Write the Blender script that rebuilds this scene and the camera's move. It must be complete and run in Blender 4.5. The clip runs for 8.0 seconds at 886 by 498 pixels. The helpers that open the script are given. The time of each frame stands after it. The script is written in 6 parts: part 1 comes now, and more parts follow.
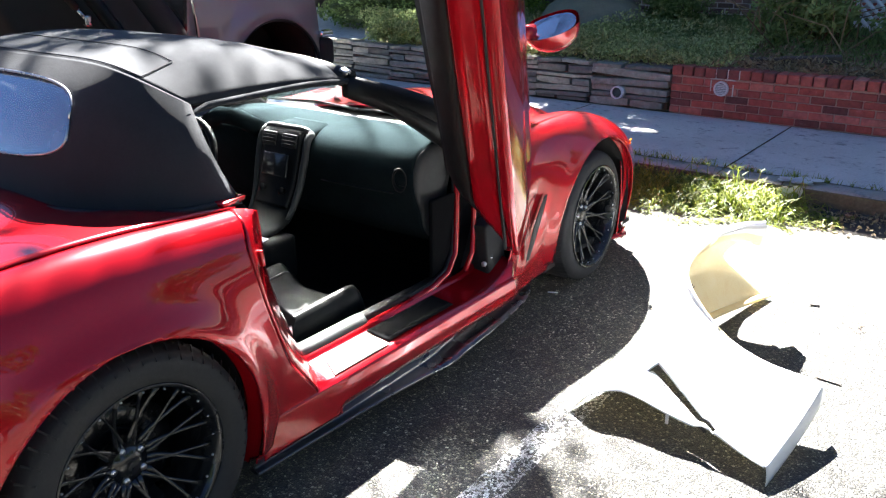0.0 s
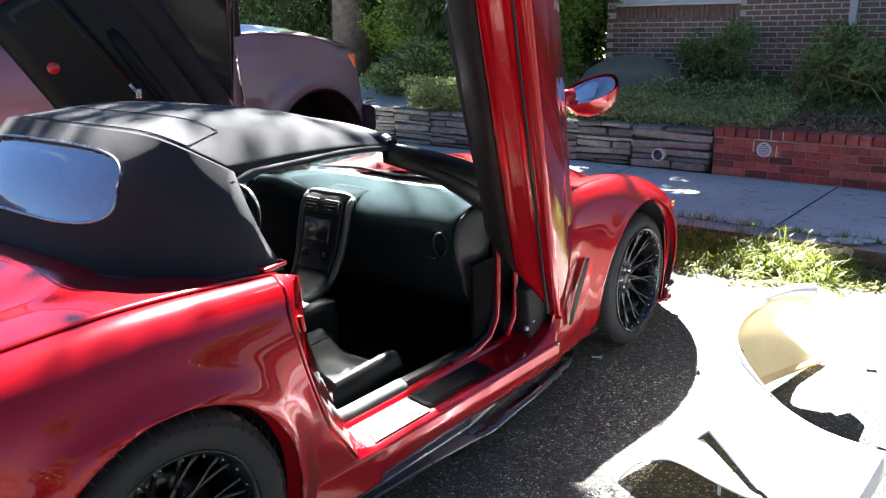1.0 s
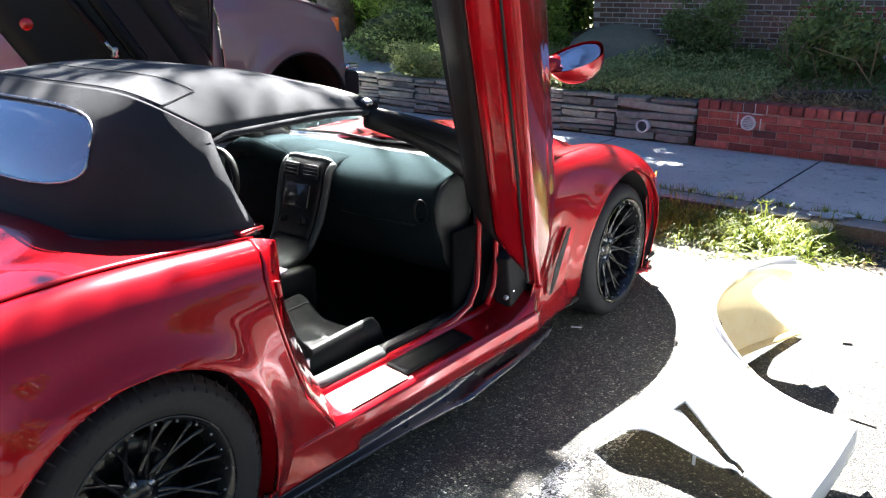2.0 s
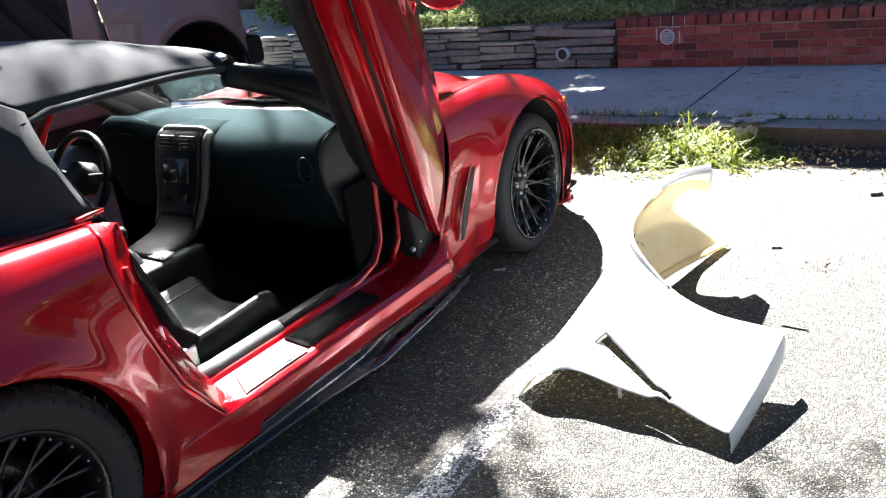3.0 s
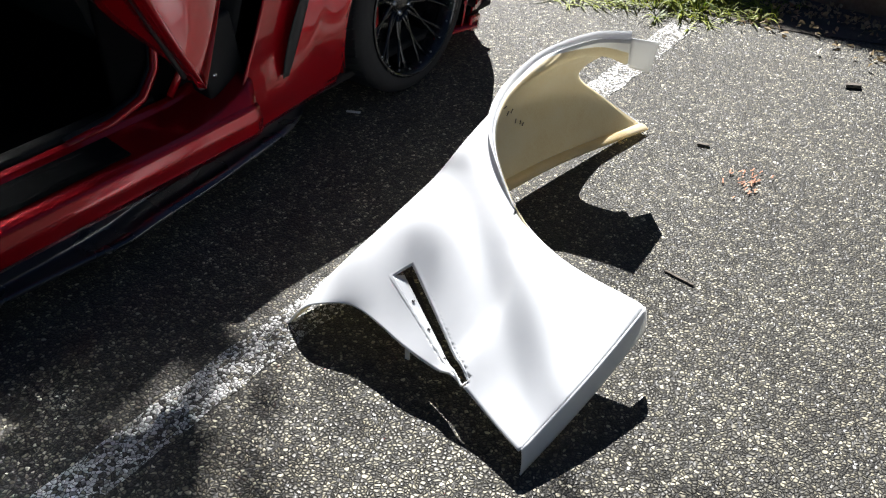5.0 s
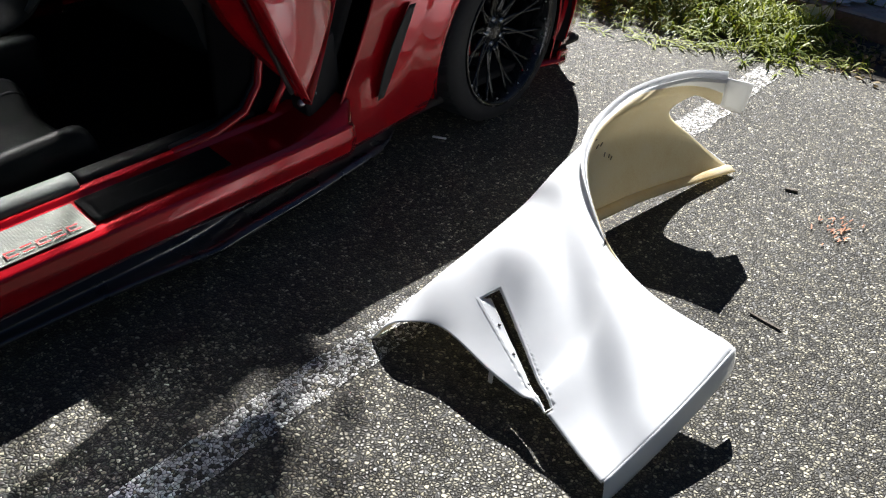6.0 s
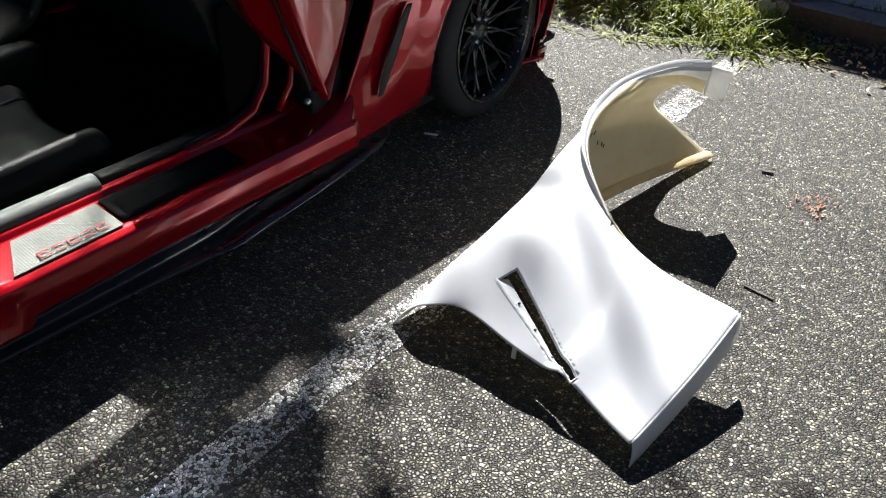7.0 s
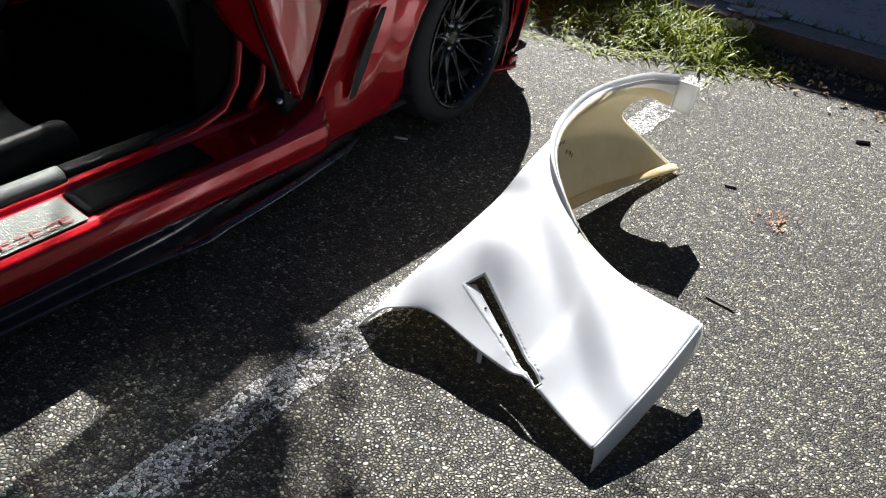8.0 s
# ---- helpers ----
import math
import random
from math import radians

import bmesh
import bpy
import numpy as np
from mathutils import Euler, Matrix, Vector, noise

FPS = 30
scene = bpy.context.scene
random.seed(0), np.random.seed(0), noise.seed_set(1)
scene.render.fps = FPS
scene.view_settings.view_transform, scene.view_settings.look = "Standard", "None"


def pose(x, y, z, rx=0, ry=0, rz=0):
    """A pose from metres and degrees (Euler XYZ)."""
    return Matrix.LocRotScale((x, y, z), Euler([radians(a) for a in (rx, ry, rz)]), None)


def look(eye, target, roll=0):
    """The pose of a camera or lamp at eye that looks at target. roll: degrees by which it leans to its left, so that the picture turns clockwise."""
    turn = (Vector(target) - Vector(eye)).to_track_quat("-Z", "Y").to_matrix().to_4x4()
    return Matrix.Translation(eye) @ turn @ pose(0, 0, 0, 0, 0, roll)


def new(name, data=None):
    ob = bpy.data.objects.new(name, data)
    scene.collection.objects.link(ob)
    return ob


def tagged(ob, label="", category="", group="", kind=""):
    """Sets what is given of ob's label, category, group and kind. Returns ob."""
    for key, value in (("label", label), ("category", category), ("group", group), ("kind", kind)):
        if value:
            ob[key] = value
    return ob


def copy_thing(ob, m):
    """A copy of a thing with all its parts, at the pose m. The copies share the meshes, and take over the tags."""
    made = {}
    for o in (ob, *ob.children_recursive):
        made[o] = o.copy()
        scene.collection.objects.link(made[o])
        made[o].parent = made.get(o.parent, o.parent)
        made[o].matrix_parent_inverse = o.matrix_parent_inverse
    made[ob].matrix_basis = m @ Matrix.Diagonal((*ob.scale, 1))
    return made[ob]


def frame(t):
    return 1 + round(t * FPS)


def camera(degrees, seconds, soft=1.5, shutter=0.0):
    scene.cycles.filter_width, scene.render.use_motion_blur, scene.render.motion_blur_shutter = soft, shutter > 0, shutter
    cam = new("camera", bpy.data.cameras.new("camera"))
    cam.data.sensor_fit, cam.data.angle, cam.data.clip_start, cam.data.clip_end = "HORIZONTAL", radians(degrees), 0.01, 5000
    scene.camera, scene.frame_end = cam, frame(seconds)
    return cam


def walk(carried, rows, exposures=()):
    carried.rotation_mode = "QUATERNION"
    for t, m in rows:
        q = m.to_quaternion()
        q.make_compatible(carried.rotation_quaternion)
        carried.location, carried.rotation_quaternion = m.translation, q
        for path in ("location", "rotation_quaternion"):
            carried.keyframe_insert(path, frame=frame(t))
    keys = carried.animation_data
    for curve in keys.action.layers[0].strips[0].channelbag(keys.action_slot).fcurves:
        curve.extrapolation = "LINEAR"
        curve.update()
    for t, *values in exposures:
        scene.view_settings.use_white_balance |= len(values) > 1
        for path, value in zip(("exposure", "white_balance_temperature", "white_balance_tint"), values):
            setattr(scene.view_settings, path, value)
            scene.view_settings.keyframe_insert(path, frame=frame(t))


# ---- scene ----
cam = camera(56.5, 8.0, soft=1.2)
PATH = [
    (0, (2.635, -2.351, 1.654), (1.522, -0.842, 0.958), -0.2),
    (0.5, (2.648, -2.357, 1.662), (1.513, -0.816, 1.083), -0.3),
    (1, (2.628, -2.335, 1.651), (1.407, -0.849, 1.103), -1.5),
    (1.2, (2.62, -2.321, 1.641), (1.384, -0.852, 1.082), -1.2),
    (2.3, (2.619, -2.298, 1.633), (1.471, -0.799, 0.972), -0.7),
    (2.5, (2.635, -2.25, 1.622), (1.508, -0.747, 0.935), -2.0),
    (3, (2.695, -2.004, 1.531), (1.607, -0.49, 0.807), -7.3),
    (3.4, (2.695, -1.824, 1.562), (1.654, -0.364, 0.676), -12.1),
    (3.5, (2.695, -1.75, 1.573), (1.701, -0.289, 0.635), -12.4),
    (3.7, (2.696, -1.632, 1.55), (1.759, -0.171, 0.556), -12.5),
    (4, (2.626, -1.454, 1.502), (1.764, -0.008, 0.421), -8.4),
    (4.2, (2.585, -1.324, 1.499), (1.75, 0.087, 0.353), -3.8),
    (5.3, (2.63, -0.919, 1.466), (1.696, 0.348, 0.232), 4.3),
    (5.5, (2.624, -0.927, 1.459), (1.659, 0.335, 0.244), 5.5),
    (6, (2.569, -1.034, 1.467), (1.543, 0.218, 0.293), 3.4),
    (6.5, (2.511, -1.168, 1.452), (1.516, 0.122, 0.293), 2.0),
    (7, (2.501, -1.231, 1.462), (1.562, 0.109, 0.311), 3.6),
    (7.5, (2.513, -1.237, 1.462), (1.609, 0.139, 0.326), 5.3),
    (8, (2.5, -1.246, 1.46), (1.624, 0.151, 0.329), 6.8),
]
walk(cam, [(t, look(eye, target, roll)) for t, eye, target, roll in PATH], [(0, 3.65), (2.6, 3.65), (3.0, 3.3), (3.5, 2.55), (4.2, 1.88), (5.5, 1.42), (8, 1.42)])

# ---- world, sun ----
SUN_TO = Vector((-0.60, 0.80, 1.0)).normalized()
world = bpy.data.worlds.new("world")
scene.world = world
world.use_nodes = True
wn = world.node_tree
sky = wn.nodes.new("ShaderNodeTexSky")
sky.sky_type, sky.sun_disc = "NISHITA", False
sky.dust_density, sky.air_density, sky.ozone_density = 0.2, 1.0, 2.0
sky.sun_elevation = math.asin(SUN_TO.z)
sky.sun_rotation = math.atan2(SUN_TO.x, SUN_TO.y)
tint = wn.nodes.new("ShaderNodeMix")
tint.data_type, tint.blend_type = "RGBA", "MULTIPLY"
tint.inputs[0].default_value, tint.inputs[7].default_value = 1.0, (0.80, 0.94, 1.22, 1)
wn.links.new(sky.outputs[0], tint.inputs[6])
wn.links.new(tint.outputs[2], wn.nodes["Background"].inputs[0])
wn.nodes["Background"].inputs[1].default_value = 0.0108
sun = new("sun", bpy.data.lights.new("sun", "SUN"))
sun.data.energy, sun.data.angle, sun.data.color = 5.0, radians(0.5), (0.985, 0.965, 0.945)
sun.matrix_world = look((-6, 13, 10), Vector((-6, 13, 10)) - SUN_TO)


# ---- material helpers ----
def material(name, rough=0.6, metal=0.0, **more):
    m = bpy.data.materials.new(name)
    m.use_nodes = True
    b = m.node_tree.nodes["Principled BSDF"]
    b.inputs["Roughness"].default_value = rough
    b.inputs["Metallic"].default_value = metal
    for key, value in more.items():
        b.inputs[key.replace("_", " ")].default_value = value
    return m


def node(m, kind, **inputs):
    n = m.node_tree.nodes.new(kind)
    for key, value in inputs.items():
        if key == "p_operation":
            n.operation = value
        elif key == "p_feature":
            n.feature = value
        elif key == "p_data_type":
            n.data_type = value
        elif key == "p_blend_type":
            n.blend_type = value
        elif key == "p_bands_direction":
            n.bands_direction = value
        else:
            n.inputs[key.replace("_", " ")].default_value = value
    return n


def link(m, a, b):
    m.node_tree.links.new(a, b)


def coords(m, scale=(1, 1, 1), random_shift=False):
    tc = node(m, "ShaderNodeTexCoord")
    mp = node(m, "ShaderNodeMapping")
    mp.inputs["Scale"].default_value = scale
    link(m, tc.outputs["Object"], mp.inputs[0])
    if random_shift:
        oi = node(m, "ShaderNodeObjectInfo")
        mul = node(m, "ShaderNodeMath", p_operation="MULTIPLY")
        mul.inputs[1].default_value = 37.0
        link(m, oi.outputs["Random"], mul.inputs[0])
        link(m, mul.outputs[0], mp.inputs["Location"])
    return mp.outputs[0]


def noise_tex(m, co, scale, detail=4.0, rough=0.55):
    n = node(m, "ShaderNodeTexNoise", Scale=scale, Detail=detail, Roughness=rough)
    link(m, co, n.inputs["Vector"])
    return n.outputs["Fac"]


def ramp(m, fac, stops):
    r = node(m, "ShaderNodeValToRGB")
    e = r.color_ramp.elements
    while len(e) < len(stops):
        e.new(0.5)
    for el, (pos, col) in zip(e, stops):
        el.position = pos
        el.color = (*col, 1) if len(col) == 3 else col
    link(m, fac, r.inputs[0])
    return r.outputs[0]


def grey(v):
    return (v, v, v)


def mixc(m, fac, a, b, mode="MIX"):
    n = node(m, "ShaderNodeMix", p_data_type="RGBA", p_blend_type=mode)
    for sock, v in ((n.inputs[0], fac), (n.inputs[6], a), (n.inputs[7], b)):
        if isinstance(v, (int, float)):
            sock.default_value = v
        elif isinstance(v, tuple):
            sock.default_value = (*v, 1)
        else:
            link(m, v, sock)
    return n.outputs[2]


def bump(m, height, strength=0.3, distance=0.01, before=None):
    b = node(m, "ShaderNodeBump", Strength=strength, Distance=distance)
    link(m, height, b.inputs["Height"])
    if before is not None:
        link(m, before, b.inputs["Normal"])
    return b.outputs[0]


def setp(m, key, out):
    link(m, out, m.node_tree.nodes["Principled BSDF"].inputs[key])


def toned(name, dark, light, scale, rough=0.6, metal=0.0, bump_scale=0, bump_strength=0.2, bump_dist=0.003, rough_var=0.0, random_shift=False, **more):
    """A two-scale material: broad blotches and fine grain between two tones, with relief."""
    m = material(name, rough, metal, **more)
    co = coords(m, random_shift=random_shift)
    broad = noise_tex(m, co, scale, 5)
    fine = noise_tex(m, co, scale * 9, 3)
    mixed = mixc(m, 0.4, broad, fine)
    setp(m, "Base Color", ramp(m, mixed, [(0.3, dark), (0.7, light)]))
    if bump_scale:
        setp(m, "Normal", bump(m, noise_tex(m, co, bump_scale, 3), bump_strength, bump_dist))
    if rough_var:
        setp(m, "Roughness", ramp(m, broad, [(0.3, grey(max(0, rough - rough_var))), (0.7, grey(min(1, rough + rough_var)))]))
    return m


# ---- materials ----
M = {}


def paint(name, dark, light, metal=0.3, rough=0.28):
    m = material(name, rough, metal, Coat_Weight=1.0, Coat_Roughness=0.02, Coat_IOR=1.48, Specular_IOR_Level=0.15)
    co = coords(m)
    flake = noise_tex(m, co, 900, 2)
    dust = noise_tex(m, co, 3.0, 6, 0.65)
    setp(m, "Base Color", mixc(m, ramp(m, flake, [(0.35, grey(0)), (0.65, grey(1))]), dark, light))
    setp(m, "Coat Roughness", ramp(m, dust, [(0.35, grey(0.008)), (0.8, grey(0.045))]))
    return m


M["red"] = paint("candy_red_paint", (0.32, 0.0012, 0.0055), (0.48, 0.003, 0.011), 0.35, 0.26)
M["truck"] = paint("mauve_grey_paint", (0.21, 0.165, 0.18), (0.29, 0.235, 0.25), 0.35)
M["gloss_black"] = toned("gloss_black_plastic", (0.008, 0.008, 0.01), (0.02, 0.02, 0.024), 4, 0.12, rough_var=0.06, Coat_Weight=0.6)
M["skirt"] = toned("satin_black_skirt", (0.010, 0.011, 0.015), (0.020, 0.022, 0.030), 5, 0.3, rough_var=0.08, Coat_Weight=1.0, Coat_Roughness=0.12)
M["rim"] = toned("black_rim_metal", (0.010, 0.010, 0.011), (0.03, 0.03, 0.032), 8, 0.25, 0.5, rough_var=0.1, Coat_Weight=0.5)
M["rubber"] = toned("tyre_rubber", (0.010, 0.010, 0.0115), (0.025, 0.025, 0.026), 9, 0.78, bump_scale=140, bump_strength=0.25, bump_dist=0.002, rough_var=0.1)
M["plastic"] = toned("interior_plastic", (0.005, 0.0054, 0.0058), (0.010, 0.0105, 0.011), 7, 0.55, Specular_IOR_Level=0.3, bump_scale=420, bump_strength=0.3, bump_dist=0.001, rough_var=0.08)
M["dash"] = toned("dashboard_vinyl", (0.009, 0.0135, 0.0145), (0.015, 0.022, 0.024), 5, 0.9, Specular_IOR_Level=0.0, bump_scale=500, bump_strength=0.35, bump_dist=0.001, rough_var=0.07)
M["leather"] = toned("black_leather", (0.004, 0.0045, 0.0045), (0.009, 0.0098, 0.0095), 9, 0.44, Specular_IOR_Level=0.16, bump_scale=260, bump_strength=0.4, bump_dist=0.0015, rough_var=0.08)
M["carpet"] = toned("black_carpet", (0.003, 0.003, 0.0034), (0.007, 0.007, 0.0075), 20, 0.95, Specular_IOR_Level=0.1, bump_scale=700, bump_strength=0.6, bump_dist=0.003)
M["grey_trim"] = toned("satin_grey_trim", (0.075, 0.082, 0.078), (0.105, 0.115, 0.11), 6, 0.6, 0.0, rough_var=0.08, Specular_IOR_Level=0.15)
M["console_grey"] = toned("satin_console_grey", (0.045, 0.048, 0.048), (0.07, 0.074, 0.073), 6, 0.5, rough_var=0.08, Specular_IOR_Level=0.3)
M["dark_grey"] = toned("dark_grey_plastic", (0.03, 0.031, 0.03), (0.05, 0.051, 0.05), 8, 0.6, bump_scale=400, bump_strength=0.2, bump_dist=0.001, Specular_IOR_Level=0.3)
M["seal"] = toned("rubber_seal", (0.007, 0.007, 0.008), (0.017, 0.017, 0.018), 12, 0.6)
M["dark"] = toned("underbody_black", (0.006, 0.006, 0.006), (0.014, 0.013, 0.013), 6, 0.85, bump_scale=40)
M["steel"] = toned("bare_steel", (0.42, 0.42, 0.43), (0.58, 0.58, 0.6), 14, 0.3, 1.0, rough_var=0.12)
M["chrome"] = toned("chrome", (0.74, 0.75, 0.77), (0.85, 0.86, 0.88), 6, 0.06, 1.0)
M["dark_glass"] = toned("deep_tinted_glass", (0.006, 0.007, 0.009), (0.010, 0.011, 0.014), 3, 0.08, Specular_IOR_Level=0.4)
M["mirror"] = material("mirror_silver", 0.01, 1.0, Base_Color=(0.88, 0.9, 0.92, 1))
M["screen"] = toned("dead_display", (0.02, 0.022, 0.024), (0.035, 0.037, 0.04), 9, 0.1)
M["amber"] = toned("amber_lens", (0.75, 0.16, 0.015), (0.9, 0.26, 0.03), 30, 0.15, Coat_Weight=1.0)
M["red_lens"] = toned("red_lens", (0.55, 0.005, 0.004), (0.75, 0.02, 0.01), 40, 0.15, Coat_Weight=1.0)
M["white_plastic"] = toned("white_plastic", (0.66, 0.67, 0.68), (0.8, 0.8, 0.8), 12, 0.45, rough_var=0.1)
M["red_mark"] = toned("red_print", (0.45, 0.012, 0.012), (0.6, 0.03, 0.03), 20, 0.4)
M["ink"] = toned("marker_ink", (0.05, 0.035, 0.02), (0.09, 0.06, 0.04), 40, 0.6)


def glass(name, tint, rough=0.0):
    m = material(name, rough, 0.0, Base_Color=(*tint, 1), Transmission_Weight=1.0, IOR=1.45)
    co = coords(m)
    setp(m, "Roughness", ramp(m, noise_tex(m, co, 5, 5), [(0.4, grey(rough)), (0.8, grey(rough + 0.05))]))
    return m


M["glass"] = glass("window_glass", (0.86, 0.9, 0.88))
M["rear_pane"] = toned("hazy_rear_pane", (0.34, 0.40, 0.47), (0.46, 0.52, 0.60), 3, 0.06, 0.7, rough_var=0.04, bump_scale=3, bump_strength=0.06, bump_dist=0.02, Coat_Weight=1.0)
M["smoked"] = glass("smoked_glass", (0.10, 0.11, 0.12))


def fabric():
    m = material("soft_top_canvas", 0.92, 0.0, Sheen_Weight=0.1, Sheen_Roughness=0.5)
    co = coords(m)
    wear = noise_tex(m, co, 4.5, 7, 0.62)
    fine = noise_tex(m, co, 160, 2)
    base = ramp(m, mixc(m, 0.3, wear, fine), [(0.32, (0.006, 0.008, 0.0125)), (0.72, (0.018, 0.022, 0.030))])
    w1 = node(m, "ShaderNodeTexWave", Scale=420.0, Distortion=0.6, p_bands_direction="X")
    w2 = node(m, "ShaderNodeTexWave", Scale=420.0, Distortion=0.6, p_bands_direction="Y")
    link(m, co, w1.inputs[0]), link(m, co, w2.inputs[0])
    weave = mixc(m, 0.5, w1.outputs["Fac"], w2.outputs["Fac"])
    n1 = bump(m, weave, 0.3, 0.0008)
    setp(m, "Normal", bump(m, noise_tex(m, co, 9, 4), 0.25, 0.006, n1))
    setp(m, "Base Color", base)
    return m


M["canvas"] = fabric()


def asphalt_mat(name, paint_strip=False):
    """Coarse-chip asphalt: pale and dark stone chips in a black binder, with stains. The strip is worn white paint on the same chips."""
    m = material(name, 0.5, Specular_IOR_Level=0.62, IOR=1.52)
    co = coords(m)
    warp = noise_tex(m, co, 22, 2)
    vec = node(m, "ShaderNodeVectorMath", p_operation="ADD")
    sc = node(m, "ShaderNodeVectorMath", p_operation="SCALE")
    sc.inputs["Scale"].default_value = 0.02
    link(m, warp, sc.inputs[0]), link(m, co, vec.inputs[0]), link(m, sc.outputs[0], vec.inputs[1])
    cells = node(m, "ShaderNodeTexVoronoi", Scale=108.0, Randomness=1.0)
    edges = node(m, "ShaderNodeTexVoronoi", Scale=108.0, p_feature="DISTANCE_TO_EDGE")
    small = node(m, "ShaderNodeTexVoronoi", Scale=330.0)
    for n in (cells, edges, small):
        link(m, vec.outputs[0], n.inputs["Vector"])
    sep = node(m, "ShaderNodeSeparateColor")
    link(m, cells.outputs["Color"], sep.inputs[0])
    chip = ramp(m, sep.outputs[0], [(0.0, (0.035, 0.033, 0.026)), (0.4, (0.128, 0.119, 0.088)), (0.85, (0.335, 0.311, 0.226)), (0.985, (0.68, 0.64, 0.49))])
    sep2 = node(m, "ShaderNodeSeparateColor")
    link(m, small.outputs["Color"], sep2.inputs[0])
    grit = ramp(m, sep2.outputs[0], [(0.2, (0.04, 0.038, 0.032)), (0.9, (0.12, 0.114, 0.092))])
    gap = ramp(m, edges.outputs["Distance"], [(0.05, grey(1)), (0.21, grey(0))])
    has_chip = ramp(m, sep.outputs[1], [(0.30, grey(1)), (0.38, grey(0))])
    top = mixc(m, has_chip, chip, grit)
    col = mixc(m, gap, top, (0.020, 0.0195, 0.018))
    # coarser clusters of bright and dark stone
    coarse = node(m, "ShaderNodeTexVoronoi", Scale=52.0)
    link(m, vec.outputs[0], coarse.inputs["Vector"])
    sep3 = node(m, "ShaderNodeSeparateColor")
    link(m, coarse.outputs["Color"], sep3.inputs[0])
    col = mixc(m, 1.0, col, ramp(m, sep3.outputs[0], [(0.0, grey(0.62)), (0.5, grey(1.0)), (1.0, grey(1.28))]), "MULTIPLY")
    stain = noise_tex(m, co, 1.7, 6, 0.6)
    col = mixc(m, 1.0, col, ramp(m, stain, [(0.3, (0.66, 0.64, 0.62)), (0.55, grey(1.0)), (0.8, (1.18, 1.13, 1.05))]), "MULTIPLY")
    height = mixc(m, 0.5, ramp(m, edges.outputs["Distance"], [(0.0, grey(0)), (0.3, grey(1))]), sep.outputs[2])
    if paint_strip:
        worn = noise_tex(m, co, 14, 6, 0.7)
        patch = noise_tex(m, co, 3.0, 3)
        keep = mixc(m, 0.35, mixc(m, 0.5, worn, sep.outputs[2]), patch)
        mask = mixc(m, 1.0, ramp(m, keep, [(0.43, grey(0)), (0.52, grey(1))]), ramp(m, edges.outputs["Distance"], [(0.03, grey(0)), (0.10, grey(1))]), "MULTIPLY")
        tone = ramp(m, noise_tex(m, co, 60, 3), [(0.3, (0.66, 0.66, 0.65)), (0.7, (0.82, 0.82, 0.80))])
        col = mixc(m, mask, col, tone)
    setp(m, "Base Color", col)
    setp(m, "Normal", bump(m, height, 0.8, 0.008))
    setp(m, "Roughness", ramp(m, sep.outputs[1], [(0, grey(0.45)), (1, grey(0.6))]))
    return m


M["asphalt"] = asphalt_mat("chip_asphalt")
M["line"] = asphalt_mat("worn_line_paint", True)
M["grime"] = toned("gutter_silt", (0.035, 0.03, 0.026), (0.11, 0.095, 0.08), 6, 0.95, bump_scale=70, bump_strength=0.7, bump_dist=0.01)


def concrete(name, dark, light, speck=0.5):
    m = material(name, 0.9)
    co = coords(m)
    broad, fine = noise_tex(m, co, 1.1, 7, 0.62), noise_tex(m, co, 55, 4)
    col = ramp(m, mixc(m, 0.42, broad, fine), [(0.3, dark), (0.7, light)])
    v = node(m, "ShaderNodeTexVoronoi", Scale=70.0)
    link(m, co, v.inputs[0])
    pits = ramp(m, v.outputs["Distance"], [(0.05, grey(speck)), (0.22, grey(1.0))])
    col = mixc(m, 1.0, col, pits, "MULTIPLY")
    spots = ramp(m, noise_tex(m, co, 11, 5, 0.7), [(0.55, grey(0)), (0.70, grey(1))])
    setp(m, "Base Color", mixc(m, spots, col, tuple(0.55 * c for c in dark)))
    setp(m, "Normal", bump(m, mixc(m, 0.5, fine, v.outputs["Distance"]), 0.5, 0.004))
    return m


M["concrete"] = concrete("pavement_concrete", (0.42, 0.415, 0.40), (0.72, 0.705, 0.675))
M["kerb"] = concrete("kerb_concrete", (0.26, 0.25, 0.23), (0.42, 0.405, 0.375), 0.4)
M["mortar"] = toned("pale_mortar", (0.58, 0.55, 0.50), (0.76, 0.73, 0.68), 14, 0.95, bump_scale=120, bump_strength=0.5)
M["red_mortar"] = toned("ruddy_mortar", (0.40, 0.24, 0.19), (0.52, 0.36, 0.30), 14, 0.95, bump_scale=120, bump_strength=0.5)
M["white_wash"] = toned("spilled_white_paint", (0.6, 0.6, 0.58), (0.78, 0.78, 0.76), 30, 0.7)


def brick_mat(name, dark, mid, light):
    m = material(name, 0.85)
    oi = node(m, "ShaderNodeObjectInfo")
    co = coords(m, random_shift=True)
    tone = ramp(m, oi.outputs["Random"], [(0.0, dark), (0.5, mid), (1.0, light)])
    blotch = ramp(m, noise_tex(m, co, 18, 6, 0.65), [(0.3, grey(0.62)), (0.7, grey(1.2))])
    col = mixc(m, 1.0, tone, blotch, "MULTIPLY")
    lime = ramp(m, noise_tex(m, co, 9, 5, 0.7), [(0.63, grey(0)), (0.78, grey(0.4))])
    setp(m, "Base Color", mixc(m, lime, col, (0.42, 0.36, 0.32)))
    setp(m, "Normal", bump(m, noise_tex(m, co, 130, 4), 0.5, 0.003))
    return m


